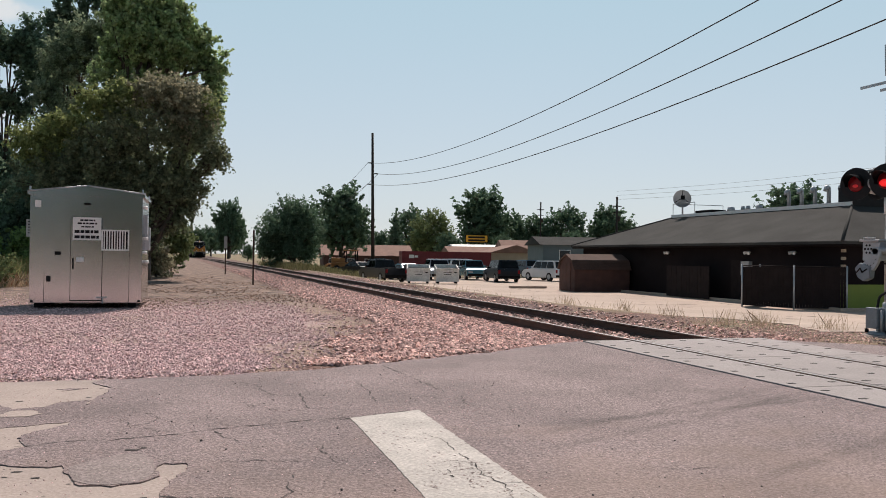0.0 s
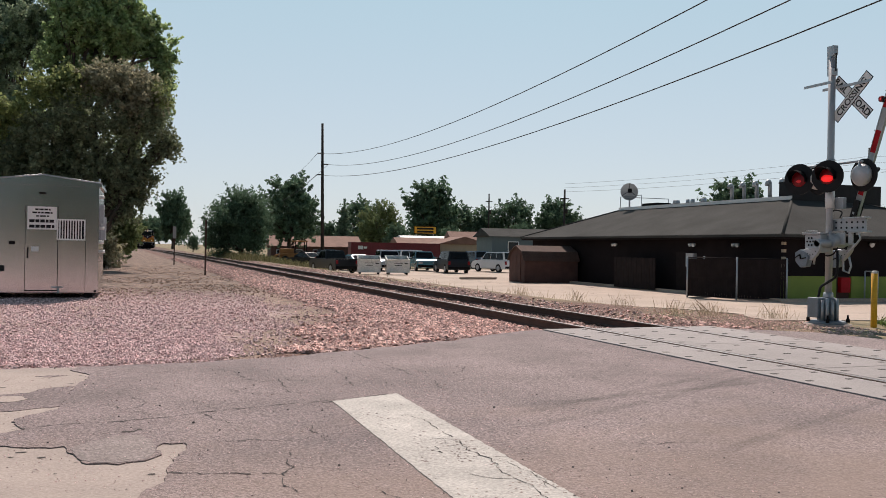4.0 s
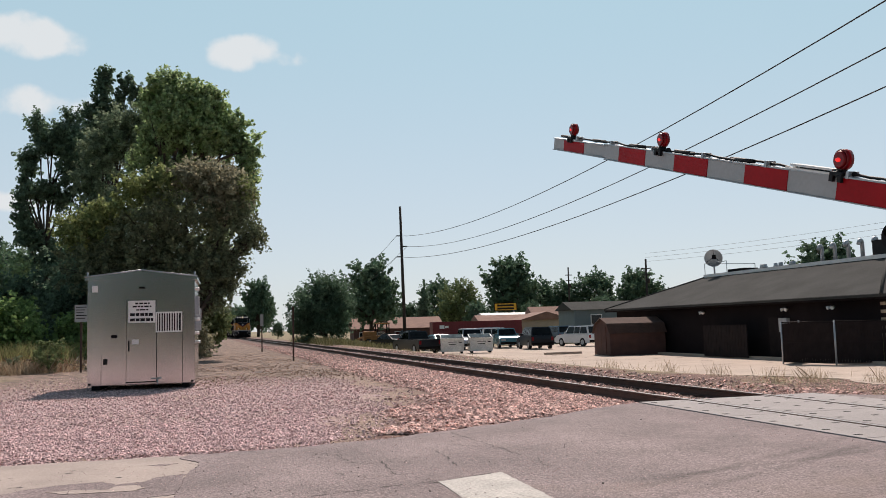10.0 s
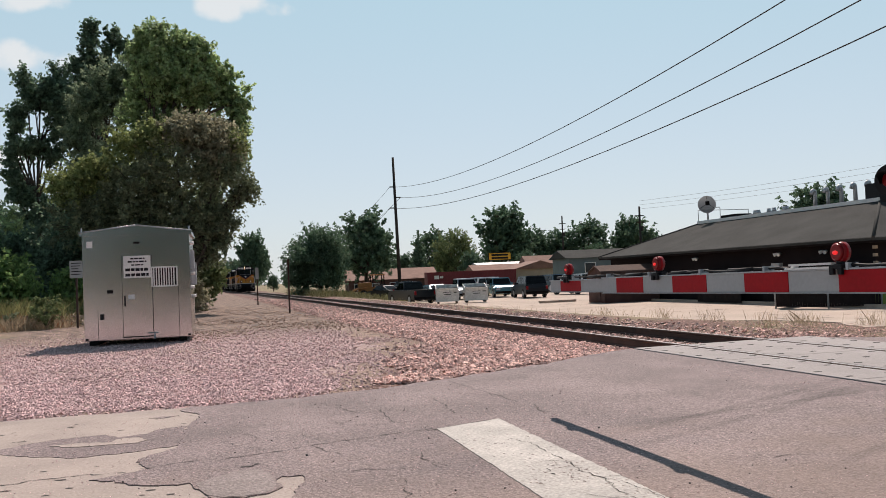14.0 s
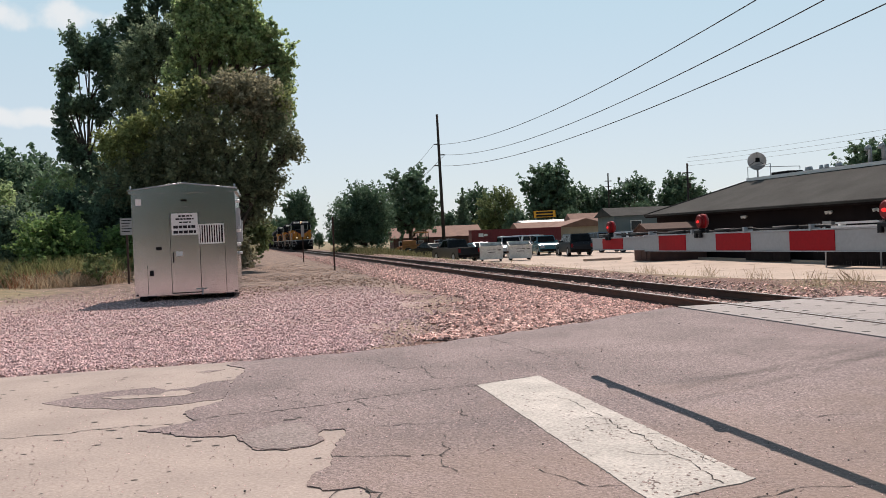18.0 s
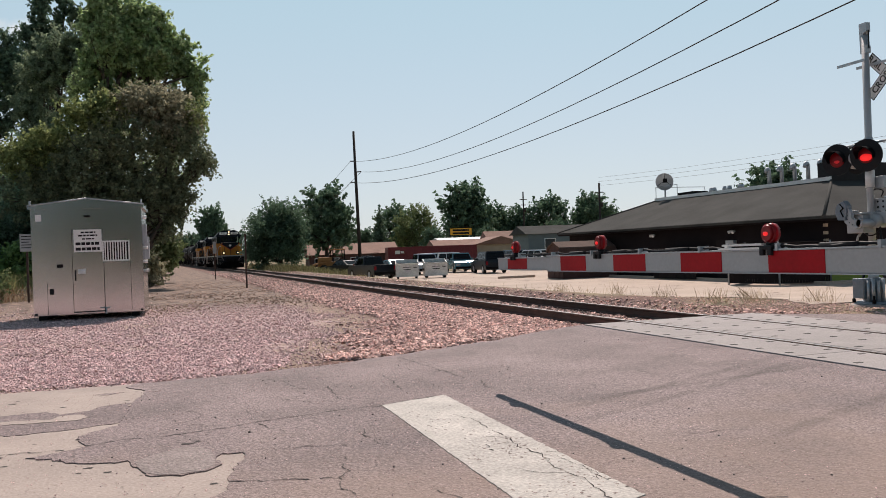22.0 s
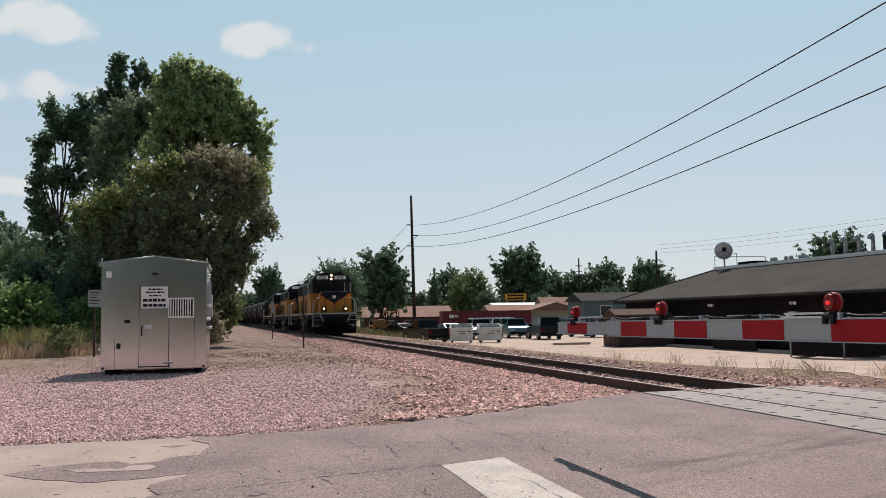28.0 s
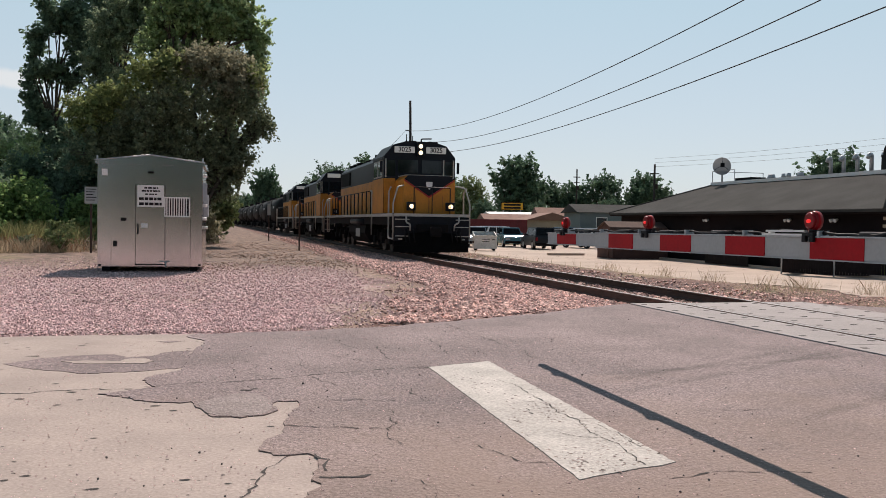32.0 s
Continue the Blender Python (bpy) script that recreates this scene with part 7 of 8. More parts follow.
# the tall cottonwoods and the round olive tree behind the bungalow
tree("cottonwood_tree", pose(-10.0, 40, -0.1), (0.42, 13, 1.0, 0), [(0.3, 0, 15.7, 0.98, 1.2, 1.07), (1.7, 0.3, 15.1, 1.33, 1.4, 1.15), (2.8, 0, 14.5, 0.97, 1.2, 0.97), (0.2, -0.5, 14.2, 1.06, 1.1, 0.97), (-0.6, 0.4, 15.0, 0.62, 0.7, 0.71), (1.4, -0.4, 13.2, 1.58, 1.5, 1.05), (3.3, 0, 13.5, 0.88, 1.0, 0.79), (4.6, 0, 13.9, 0.55, 0.5, 0.3), (4.2, 0.3, 12.5, 0.8, 0.8, 0.65), (5.1, 0, 12.3, 0.5, 0.55, 0.42), (4.9, 0, 11.0, 0.6, 0.8, 0.75), (5.0, 0.2, 9.6, 0.5, 0.63, 0.78), (4.6, 0, 8.6, 0.52, 0.61, 0.69), (-0.2, 0.6, 12.5, 1.23, 1.14, 1.05), (2.7, -0.3, 12.6, 1.05, 0.96, 0.88)], 50000, 0.145, "leafA", "tall broad cottonwood with light green leaves", 11, clump=0.40,
     extra=(("leafA", [(2.2, 0, 15.8, 0.36, 0.36, 0.36), (0.7, 0, 16.5, 0.42, 0.38, 0.28), (3.0, 0, 15.4, 0.5, 0.41, 0.25), (5.5, 0, 13.0, 0.25, 0.3, 0.12), (5.6, 0, 12.0, 0.22, 0.3, 0.15), (5.4, 0, 10.5, 0.2, 0.3, 0.3)], 2600, 17), ("leafA", [(4.0, 0.5, 10.1, 1.04, 1.13, 1.22), (3.4, 0.5, 6.9, 1.0, 1.2, 1.5), (1.2, 0.5, 10.7, 2.4, 1.6, 1.6), (-0.6, 0.8, 11.6, 1.3, 1.0, 1.0), (2.4, 0.8, 11.8, 1.5, 1.0, 0.8), (-0.6, 0.5, 8.6, 1.8, 1.4, 1.6), (2.4, 0.6, 3.6, 1.0, 1.2, 1.8)], 20000, 19)))
tree("poplar_tree", pose(-17.2, 47, -0.1), (0.20, 14.5, 0.3, 0), [(-0.6, 0, 15.0, 0.42, 0.6, 0.85), (-0.1, 0, 13.7, 0.8, 1.0, 1.0), (-1.2, 0, 12.7, 0.5, 0.6, 0.5), (1.3, 0.3, 15.1, 0.8, 0.91, 0.85), (1.0, 0, 13.7, 1.0, 1.05, 0.9), (-1.2, 0, 11.9, 0.55, 0.6, 0.45), (-0.4, -0.3, 10.5, 0.95, 0.9, 0.55), (-1.3, 0, 10.6, 0.45, 0.46, 0.3), (1.5, 0, 11.9, 0.75, 0.99, 0.9), (-1.4, 0, 8.9, 0.55, 0.7, 0.75), (-0.8, 0, 7.6, 0.9, 0.94, 0.7), (0.9, 0.3, 10.2, 0.5, 0.8, 0.8), (-1.6, 0, 9.6, 0.4, 0.45, 0.3), (2.0, 0, 13.2, 0.8, 1.0, 1.1), (0.3, 0.4, 5.6, 1.3, 1.2, 1.4)], 34000, 0.14, "leafB", "tall narrow dark poplar with gaps in its crown", 12, clump=0.42)
tree("poplar_tree", pose(-13.8, 50, -0.1), (0.22, 17, 0.2, 0), [(-0.4, 0, 18.6, 0.6, 0.8, 0.95), (-0.2, 0, 19.4, 0.3, 0.34, 0.3), (-0.7, 0, 17.0, 0.65, 0.85, 0.85), (1.0, 0, 18.6, 0.35, 0.45, 0.5), (1.25, 0, 19.2, 0.22, 0.24, 0.24), (-1.5, 0, 16.6, 0.5, 0.6, 0.65), (-0.3, 0, 15.6, 1.15, 1.16, 1.0), (0.6, 0, 17.3, 0.5, 0.7, 0.7), (1.9, 0, 17.7, 0.65, 0.75, 0.75), (-0.6, 0.3, 12.5, 1.25, 1.67, 2.0), (-0.6, 0.3, 8.6, 1.65, 1.86, 2.0)], 30000, 0.14, "leafB", "tall poplar with a narrow spire behind the round tree", 13, clump=0.36)
tree("willow_tree", pose(-13.0, 44, -0.1), (0.28, 11, 0.2, 0), [(0.4, 0, 14.4, 1.2, 1.23, 1.05), (-0.8, 0, 12.8, 1.2, 1.3, 1.2), (1.6, 0, 14.9, 0.7, 0.86, 0.85), (-1.4, 0, 11.0, 0.95, 1.08, 1.05), (0.6, -0.2, 12.7, 1.2, 1.23, 1.05), (1.9, 0, 13.3, 1.0, 1.04, 0.9), (-0.7, -0.2, 9.3, 1.3, 1.22, 1.12)], 26000, 0.115, "leafH", "grey-green fine-leaved tree with bare limbs showing", 28, clump=0.42, droop=0.15)
tree("mulberry_tree", pose(-8.4, 31.5, -0.1), (0.32, 4.5, 0.1, 0), [(2.6, 0, 8.4, 0.6, 0.8, 0.75), (0.0, 0, 7.3, 2.3, 1.9, 1.5), (2.0, -0.2, 6.9, 1.3, 1.4, 1.35), (-1.8, -0.2, 6.2, 1.8, 1.7, 1.5), (3.1, 0, 6.0, 0.7, 0.7, 0.55), (3.35, 0, 5.7, 0.34, 0.34, 0.36), (3.5, 0, 6.2, 0.2, 0.3, 0.25), (0.0, 0.4, 4.8, 2.5, 2.1, 1.7), (1.2, 0.4, 4.6, 1.1, 1.3, 1.4), (-2.6, 0, 4.8, 2.1, 1.9, 1.6), (-4.5, 0.2, 4.6, 1.5, 1.5, 1.3), (-0.7, 0.6, 2.7, 1.9, 1.7, 1.6), (-2.6, 0.4, 2.7, 2.1, 1.8, 1.6), (3.4, 0, 6.6, 0.22, 0.3, 0.3), (2.5, 0.2, 5.4, 0.5, 0.7, 0.5), (1.8, 0.3, 4.0, 0.66, 0.9, 1.0), (1.35, 0.4, 3.0, 0.6, 0.8, 0.7), (2.25, 0.3, 3.75, 0.45, 0.6, 0.6), (2.45, 0.2, 4.6, 0.4, 0.5, 0.5), (2.1, 0.2, 5.0, 0.55, 0.8, 0.6)], 66000, 0.105, "leafC", "dense rounded olive-green tree with drooping twigs", 14, clump=0.42, droop=0.28,
     extra=(("leafD", [(-1.9, -0.4, 8.5, 1.3, 1.1, 0.55), (-4.9, -0.3, 6.3, 1.05, 0.95, 0.75), (-4.0, -0.2, 7.0, 0.9, 0.85, 0.75), (2.8, -0.3, 8.3, 0.5, 0.6, 0.6), (-0.9, -0.3, 9.1, 0.7, 0.6, 0.4)], 13000, 15), ("leafE", [(1.1, -0.2, 9.0, 1.6, 1.24, 0.75), (-0.1, 0, 9.3, 0.8, 0.62, 0.3), (1.9, 0, 9.3, 0.65, 0.55, 0.3), (1.6, -0.6, 8.0, 1.3, 1.0, 0.8)], 16000, 18)))
tree("shade_tree", pose(-12.6, 36, -0.1), (0.3, 5, 0, 0), [(0, 0, 4.6, 2.6, 2.4, 2.2), (1.6, 0, 3.0, 2.2, 2, 2.4), (-1.4, 0, 3.2, 2.0, 2, 2.2), (0.2, 0, 6.6, 1.9, 1.8, 1.8), (0.5, 0, 1.6, 2.8, 1.6, 1.6)], 30000, 0.13, "leafB", "dark leafy tree filling the space behind the bungalow", 16, clump=0.5)
# bushes beside the track, below the big trees
tree("trackside_bush", pose(-7.15, 41, -0.1), (0.07, 1.6, 0, 0), lobes_of(1.35, 3.15, 1.0, 9, 21), 8000, 0.15, "leafG", "light green bush beside the track", 22, "bush", "trackside bushes", 0.4)
tree("trackside_bush", pose(-7.9, 36, -0.1), (0.06, 0.9, 0, 0), lobes_of(1.0, 1.6, 0.1, 7, 23), 3000, 0.11, "leafE", "low brownish bush beside the dirt", 24, "bush", "trackside bushes", 0.35)
tree("trackside_bush", pose(-8.0, 62, -0.1), (0.10, 1.2, 0, 0), lobes_of(2.2, 3.2, 0.2, 8, 25), 5000, 0.16, "leafC", "olive green bush below the trees", 26, "bush", "trackside bushes", 0.4)
for i, (x, y, w, h, mt) in enumerate(((-15.6, 28, 1.9, 2.9, "leafI"), (-18.0, 31, 2.4, 3.6, "leafB"), (-20.5, 36, 2.8, 5.0, "leafA"), (-24.2, 42, 2.7, 7.4, "leafB"), (-23.6, 33, 2.6, 3.4, "leafI"), (-29.5, 46, 3.8, 8.4, "leafB"), (-16.8, 38, 2.6, 5.0, "leafB"), (-12.9, 29, 1.0, 2.2, "leafI"), (-28.5, 38, 3.0, 4.6, "leafA"), (-34, 50, 4.5, 7.5, "leafB"), (-20.5, 54, 4.0, 7.2, "leafB"), (-14.0, 34, 2.2, 3.6, "leafB"), (-18.6, 43, 2.6, 6.0, "leafA"))):
    tree("thicket_tree", pose(x, y, -0.1), (0.07 + h * 0.018, h * 0.5, 0, 0), lobes_of(w, h, 0.15, 9, 40 + i), int(9000 + 900 * h), 0.095 + 0.006 * h, mt, "leafy shrub in the thicket at the gravel's edge", 50 + i, "shrub", "thicket beside the gravel", 0.42)

# low weedy shrubs in front of the thicket
_q = random.Random(71)
for i in range(16):
    x = -12.8 - i * 1.15 + _q.uniform(-0.4, 0.4)
    w = _q.uniform(0.35, 0.8)
    tree("weedy_shrub", pose(x, 21.5 + _q.uniform(0, 4.5) + (-12 - x) * 0.15, -0.1), (0.03, 0.4, 0, 0), lobes_of(w, w * _q.uniform(1.1, 2.0), 0.05, 6, 300 + i), int(900 + 900 * w), 0.07, _q.choice(("leafC", "leafG", "leafI", "leafG")), "low weedy shrub at the gravel's edge", 400 + i, "shrub", "weedy shrubs", 0.22)

# round trees on the right of the track and across the lot
tree("roadside_tree", pose(5.4, 86, -0.5), (0.30, 4, 0, 0), lobes_of(4.3, 7.9, 0.4, 13, 71), 40000, 0.15, "leafF", "round dark green tree beside the track", 72, "tree", "trees beyond the lot", 0.7)
t2 = tree("broad_tree", pose(16.2, 115, -0.5), (0.4, 6, 0, 0), lobes_of(4.9, 12.2, 1.5, 14, 73), 12500, 0.34, "leafF", "broad dark tree behind low roofs", 74, "tree", "trees beyond the lot", 0.9)
t3 = tree("broad_tree", pose(71, 185, -0.5), (0.4, 6, 0, 0), lobes_of(6.0, 12.5, 0.8, 13, 75), 11500, 0.34, "leafF", "green tree beyond the end of the track", 76, "tree", "trees beyond the lot", 0.9)
for x, y, s, src, a in ((61.3, 180, 1.48, t2, 20), (12.0, 330, 1.35, t3, 60), (77.5, 185, 1.0, t2, 140), (84, 182, 1.15, t3, 10), (94.5, 180, 1.22, t2, 200), (98, 185, 0.95, t3, 80), (103, 186, 0.88, t2, 30), (40.5, 140, 0.50, t3, 100), (30.5, 172, 0.62, t3, 70), (36, 176, 0.60, t2, 10),
                        (66, 200, 0.8, t3, 40), (112, 186, 0.85, t2, 90), (124, 178, 0.85, t3, 10), (50, 190, 0.72, t2, 0), (55, 150, 0.5, t3, 30), (70, 150, 0.6, t2, 10), (80, 150, 0.55, t3, 80), (22, 165, 0.72, t2, 60), (42, 340, 1.3, t2, 10), (9.5, 205, 0.32, t3, 10), (60, 240, 1.3, t3, 10), (14, 215, 0.38, t2, 50), (20, 225, 0.42, t3, 90), (27, 235, 0.45, t2, 130), (-9, 262, 0.62, t3, 20), (-13, 225, 0.7, t2, 70), (-10, 185, 1.0, t2, 120), (-16, 150, 1.1, t3, 160), (-14, 118, 0.95, t2, 200), (-11.5, 92, 0.75, t3, 200), (-20, 75, 0.9, t2, 80), (-30, 90, 1.0, t3, 30), (-45, 80, 1.0, t2, 90), (-48, 60, 0.85, t3, 0), (-26, 62, 0.8, t3, 10)):
    q = copy_thing(src, pose(x, y, -0.5, 0, 0, a) @ Matrix.Diagonal((s, s, s, 1)))
for x, y, s, src, a in ((-13, 335, 0.85, t3, 40), (-6.5, 350, 1.15, t2, 100), (0.5, 345, 0.95, t3, 150), (6, 355, 1.05, t2, 220), (-20, 300, 0.9, t2, 10)):
    copy_thing(src, pose(x, y, -0.5, 0, 0, a) @ Matrix.Diagonal((s, s, s, 1)))
copy_thing(t2, pose(6.4, 234, -0.5, 0, 0, 30) @ Matrix.Diagonal((1.02, 1.0, 1.36, 1)))
# trees to the right, past the restaurant, and unseen rows across the road behind
for x, y, s, src, a in ((53, 62, 0.80, t2, 10), (81, 72, 0.72, t3, 90), (88, 70, 0.72, t2, 200), (96, 66, 0.95, t3, 50), (106, 50, 0.9, t3, 120), (112, 36, 0.95, t2, 20), (120, 18, 1.0, t3, 70), (130, 0, 1.0, t2, 70),
                        # out of view: added to darken what the bungalow's metal front reflects
                        (-40, -48, 0.9, t2, 0), (-28, -52, 0.8, t3, 50), (-17, -50, 0.9, t2, 100), (-7, -54, 0.85, t3, 150), (3, -50, 0.9, t2, 200), (14, -52, 0.85, t3, 250), (25, -48, 0.9, t2, 300), (-52, -40, 0.9, t3, 20), (-34, -40, 0.8, t3, 200), (-23, -38, 0.75, t2, 30), (-12, -39, 0.8, t3, 60), (-2, -38, 0.75, t2, 90), (9, -40, 0.8, t3, 10), (20, -39, 0.75, t2, 40)):
    copy_thing(src, pose(x, y, -0.5, 0, 0, a) @ Matrix.Diagonal((s, s, s, 1)))
tall = tree("yellow_green_tree", pose(44.8, 166, -0.5), (0.35, 5, 0, 0), lobes_of(5.6, 11.2, 1.0, 12, 81), 16000, 0.26, "leafG", "yellowish green tree beyond the lot", 82, "tree", "trees beyond the lot", 0.8)
sp = thing("spruce_tree", pose(33.0, 150, -0.5), "dark pointed spruce among round trees", "tree", "trees beyond the lot")
bm = bmesh.new()
tube(bm, (0, 0, -0.3), (0, 0, 10.2), 0.25, 0.03, n=8)
part("trunk", bm, "bark", sp)
leaf_mesh("crown", [(0, 0, 0.8 + i * 0.82, 2.5 * (1 - i / 12.0) + 0.1, 2.5 * (1 - i / 12.0) + 0.1, 0.5) for i in range(12)], 12000, 0.30, "leafB", sp, 83, 0.34, per=24, fill=0.5)


def weeds(name, label, n, spot, hgt, wid, material, seed, lean=0.35):
    """Thin blades and stalks standing in the ground, as one mesh."""
    r = np.random.RandomState(seed)
    p = spot(r, n)
    n = len(p)
    h = hgt * r.uniform(0.4, 1.3, n)
    a = r.uniform(0, 6.283, n)
    z = level(p[:, 0], p[:, 1])
    base = np.stack([p[:, 0], p[:, 1], z], -1)
    w = np.stack([np.cos(a), np.sin(a), 0 * a], -1) * wid
    tip = base + np.stack([r.normal(0, lean, n) * h, r.normal(0, lean, n) * h, h], -1)
    mid = base * 0.45 + tip * 0.55 + np.stack([0 * h, 0 * h, h * 0.08], -1)
    v = np.stack([base - w, base + w, mid + w * 0.8, tip, mid - w * 0.8], 1).reshape(-1, 3)
    f = np.arange(n * 5).reshape(-1, 5)
    tagged(mesh_np(name, v, f, material), label, "weeds", kind="stuff")


def verge_spot(r, n):
    c = np.array([(4.3, 2.4), (4.9, 3.4), (5.2, 1.6), (4.3, 5.8), (4.8, 9.0), (5.2, 13.5), (3.9, 3.2)])
    k = r.randint(0, len(c), n)
    return c[k] + r.normal(0, 1, (n, 2)) * np.array([0.16, 0.22])


def verge_far(r, n):
    return np.stack([r.uniform(3.6, 7.2, n), r.uniform(0, 1, n) ** 1.4 * 60 + 10], -1)


def left_spot(r, n):
    c = np.stack([r.uniform(-34, -13.0, 90), r.uniform(23.0, 30, 90)], -1)
    c[:, 1] += np.maximum(-14.5 - c[:, 0], 0) * 0.8
    return c[r.randint(0, 90, n)] + r.normal(0, 1, (n, 2)) * np.array([0.75, 0.45])


def left_front(r, n):
    c = np.stack([r.uniform(-30, -12.8, 70), r.uniform(21.2, 25.0, 70)], -1)
    c[:, 1] += np.maximum(-14.5 - c[:, 0], 0) * 0.9
    return c[r.randint(0, 70, n)] + r.normal(0, 1, (n, 2)) * np.array([0.6, 0.5])


def bush_spot(r, n):
    return np.stack([r.uniform(2.8, 14, n), r.uniform(62, 100, n)], -1)


weeds("dry_weeds", "dry straw-coloured weeds along the lot's edge", 520, verge_spot, 0.30, 0.003, "dry", 91, 0.4)
weeds("verge_grass", "thin dry grass along the far rail", 300, verge_far, 0.2, 0.006, "dry", 92)
weeds("tall_grass", "tall rank yellow-green grass before the thicket", 17000, left_spot, 0.95, 0.012, "weed", 93, 0.4)
weeds("dead_stalks", "dry brown stalks before the thicket", 16000, left_front, 0.45, 0.012, "dry", 94, 0.6)
weeds("rusty_grass", "rust-coloured dry grass at the gravel's edge", 1700, left_front, 0.6, 0.011, "rustgrass", 97, 0.35)
weeds("rough_grass", "rough grass by the parked tractor", 7000, bush_spot, 0.6, 0.02, "rough", 95)


def litter_spot(r, n):
    x = r.uniform(-8.5, -1.4, n)
    return np.stack([x, 12 + np.abs(r.normal(0, 1, n)) * 14 + (x + 5) * 0.3], -1)


def clod_spot(r, n):
    x = r.uniform(-9.5, -2.6, n)
    y = 9.0 + np.abs(r.normal(0, 1, n)) * 13 + (x + 5) * 0.3
    lumps = np.sin(x * 1.3 + y * 0.5) + np.sin(y * 0.9 - x * 0.4)
    return np.stack([x, y], -1)[lumps > r.uniform(-1.6, 1.2, n)]


def litter():
    """Short dry sticks and clods lying on the dirt beside the track."""
    r = np.random.RandomState(61)
    p = litter_spot(r, 420)
    n = len(p)
    z = level(p[:, 0], p[:, 1]) + r.uniform(0.004, 0.03, n)
    a = r.normal(0, 0.5, n)
    L = r.uniform(0.04, 0.26, n)
    d = np.stack([np.cos(a), np.sin(a), r.normal(0, 0.12, n)], -1) * L[:, None] * 0.5
    w = np.stack([-np.sin(a), np.cos(a), 0 * a], -1) * r.uniform(0.004, 0.016, n)[:, None]
    u = np.array([0, 0, 1.0]) * r.uniform(0.004, 0.014, n)[:, None]
    c = np.stack([p[:, 0], p[:, 1], z], -1)
    v = np.stack([c - d - w, c - d + w, c + d + w, c + d - w, c - d + u, c + d + u], 1).reshape(-1, 3)
    q = np.arange(n)[:, None] * 6
    f = np.concatenate([q + [0, 3, 5, 4], q + [1, 4, 5, 2]], 0)
    tagged(mesh_np("dry_litter", v, f, "litter"), "short dry sticks and clods scattered on bare dirt", "litter", kind="stuff")


M["litter"] = mat("dry_litter", (0.27, 0.195, 0.155), 0.95, 0, 0.3, 3, 30, 0.2, island=0.6)
litter()
M["clod"] = mat("dirt_clods", (0.33, 0.225, 0.172), 0.95, 0, 0.3, 3, 30, 0.2, island=0.4)
scatter_stones("dirt_clods", "loose clods of dry brown dirt beside the track", 6500, clod_spot, 0.008, 0.036, 63, "clod")


def brush_pile():
    r = random.Random(17)
    t = thing("brush_pile", pose(-12.9, 23.4, -0.08), "pile of grey dead branches at the gravel's edge", "branches")
    for i in range(70):
        bm = bmesh.new()
        a = r.uniform(0, 6.28)
        p = Vector((r.gauss(0, 1.5), r.gauss(0, 0.8), r.uniform(0.02, 0.5)))
        d = Vector((math.cos(a), math.sin(a), r.uniform(-0.25, 0.45))) * r.uniform(0.5, 1.3)
        tube(bm, p - d * 0.5, p + d * 0.5, r.uniform(0.012, 0.035), 0.008, n=5)
        part("branch", bm, "drywood", t)


M["drywood"] = mat("bleached_branches", (0.30, 0.24, 0.19), 0.95, 0, 0.3, 3, 30, 0.3, rnd=0.3)
brush_pile()

# mown verge with its kerb by the utility pole
sheet("mown_verge", jag([(6.6, 0.3), (8.0, 0.7), (16, 1.4), (30, 1.0), (60, -6), (60, -19), (30, -12.8), (9.3, -6.4), (6.3, -4.0), (5.1, -2.8), (5.0, -2.3), (5.5, -1.4), (6.1, -0.5)], 0.08, 0.5, 14), lambda x, y: float(level(x, y)) + 0.05, "grass", "small mown green verge beside the road", "lawn", 0.05, 2.0)
bm = bmesh.new()
kp = [(4.55, -2.25), (5.1, -3.0), (5.85, -3.75), (6.6, -4.6), (9.2, -7.0), (30, -13.4)]
for a, c in zip(kp[:-1], kp[1:]):
    d = Vector((c[0] - a[0], c[1] - a[1], 0)).normalized()
    s = Vector((-d.y, d.x, 0)) * 0.09
    vs = [bm.verts.new(Vector((*q, zz)) + o) for zz in (-0.2, 0.035) for q, o in ((a, -s), (c, -s), (c, s), (a, s))]
    for q in ((0, 1, 5, 4), (1, 2, 6, 5), (2, 3, 7, 6), (3, 0, 4, 7), (4, 5, 6, 7)):
        bm.faces.new([vs[i] for i in q])
tagged(part("kerb", bm, "lot"), "worn concrete kerb along the road", "kerb", kind="structure")


def lawn_spot(r, n):
    x = r.uniform(4.9, 20, n)
    y = r.uniform(-6, 1.0, n)
    k = (y < 0.3 + (x - 6.6) * 0.04) & (y > -2.6 - (x - 5.0) * 1.0) & (y > -9) & (y < -2.2 + (x - 4.9) * 1.75)
    return np.stack([x, y], -1)[k]


weeds("lawn_blades", "short green blades of mown grass", 26000, lawn_spot, 0.17, 0.006, "lawnblade", 96, 0.5)


# ---- train ----
M["orange"] = mat("orange_yellow_paint", (0.54, 0.215, 0.016), 0.55, 0, 0.22, 1.2, 18, 0.03)
M["engineblack"] = mat("blue_black_paint", (0.006, 0.009, 0.015), 0.5, 0, 0.3, 1.2, 18, 0.03, spec=0.2)
M["sillwhite"] = mat("white_sill_paint", (0.42, 0.41, 0.38), 0.6, 0, 0.15, 1.5, 18, 0.03)
M["numberboard"] = mat("number_board", (0.62, 0.62, 0.60), 0.4, 0, 0.03, 2, 18, 0.0, emit=0.12)
M["tankblack"] = mat("black_tank_paint", (0.016, 0.016, 0.017), 0.7, 0, 0.4, 0.7, 12, 0.03, spec=0.2)
M["edge_red"] = mat("red_edging", (0.35, 0.02, 0.02), 0.5, 0, 0.1, 2, 18, 0.0)


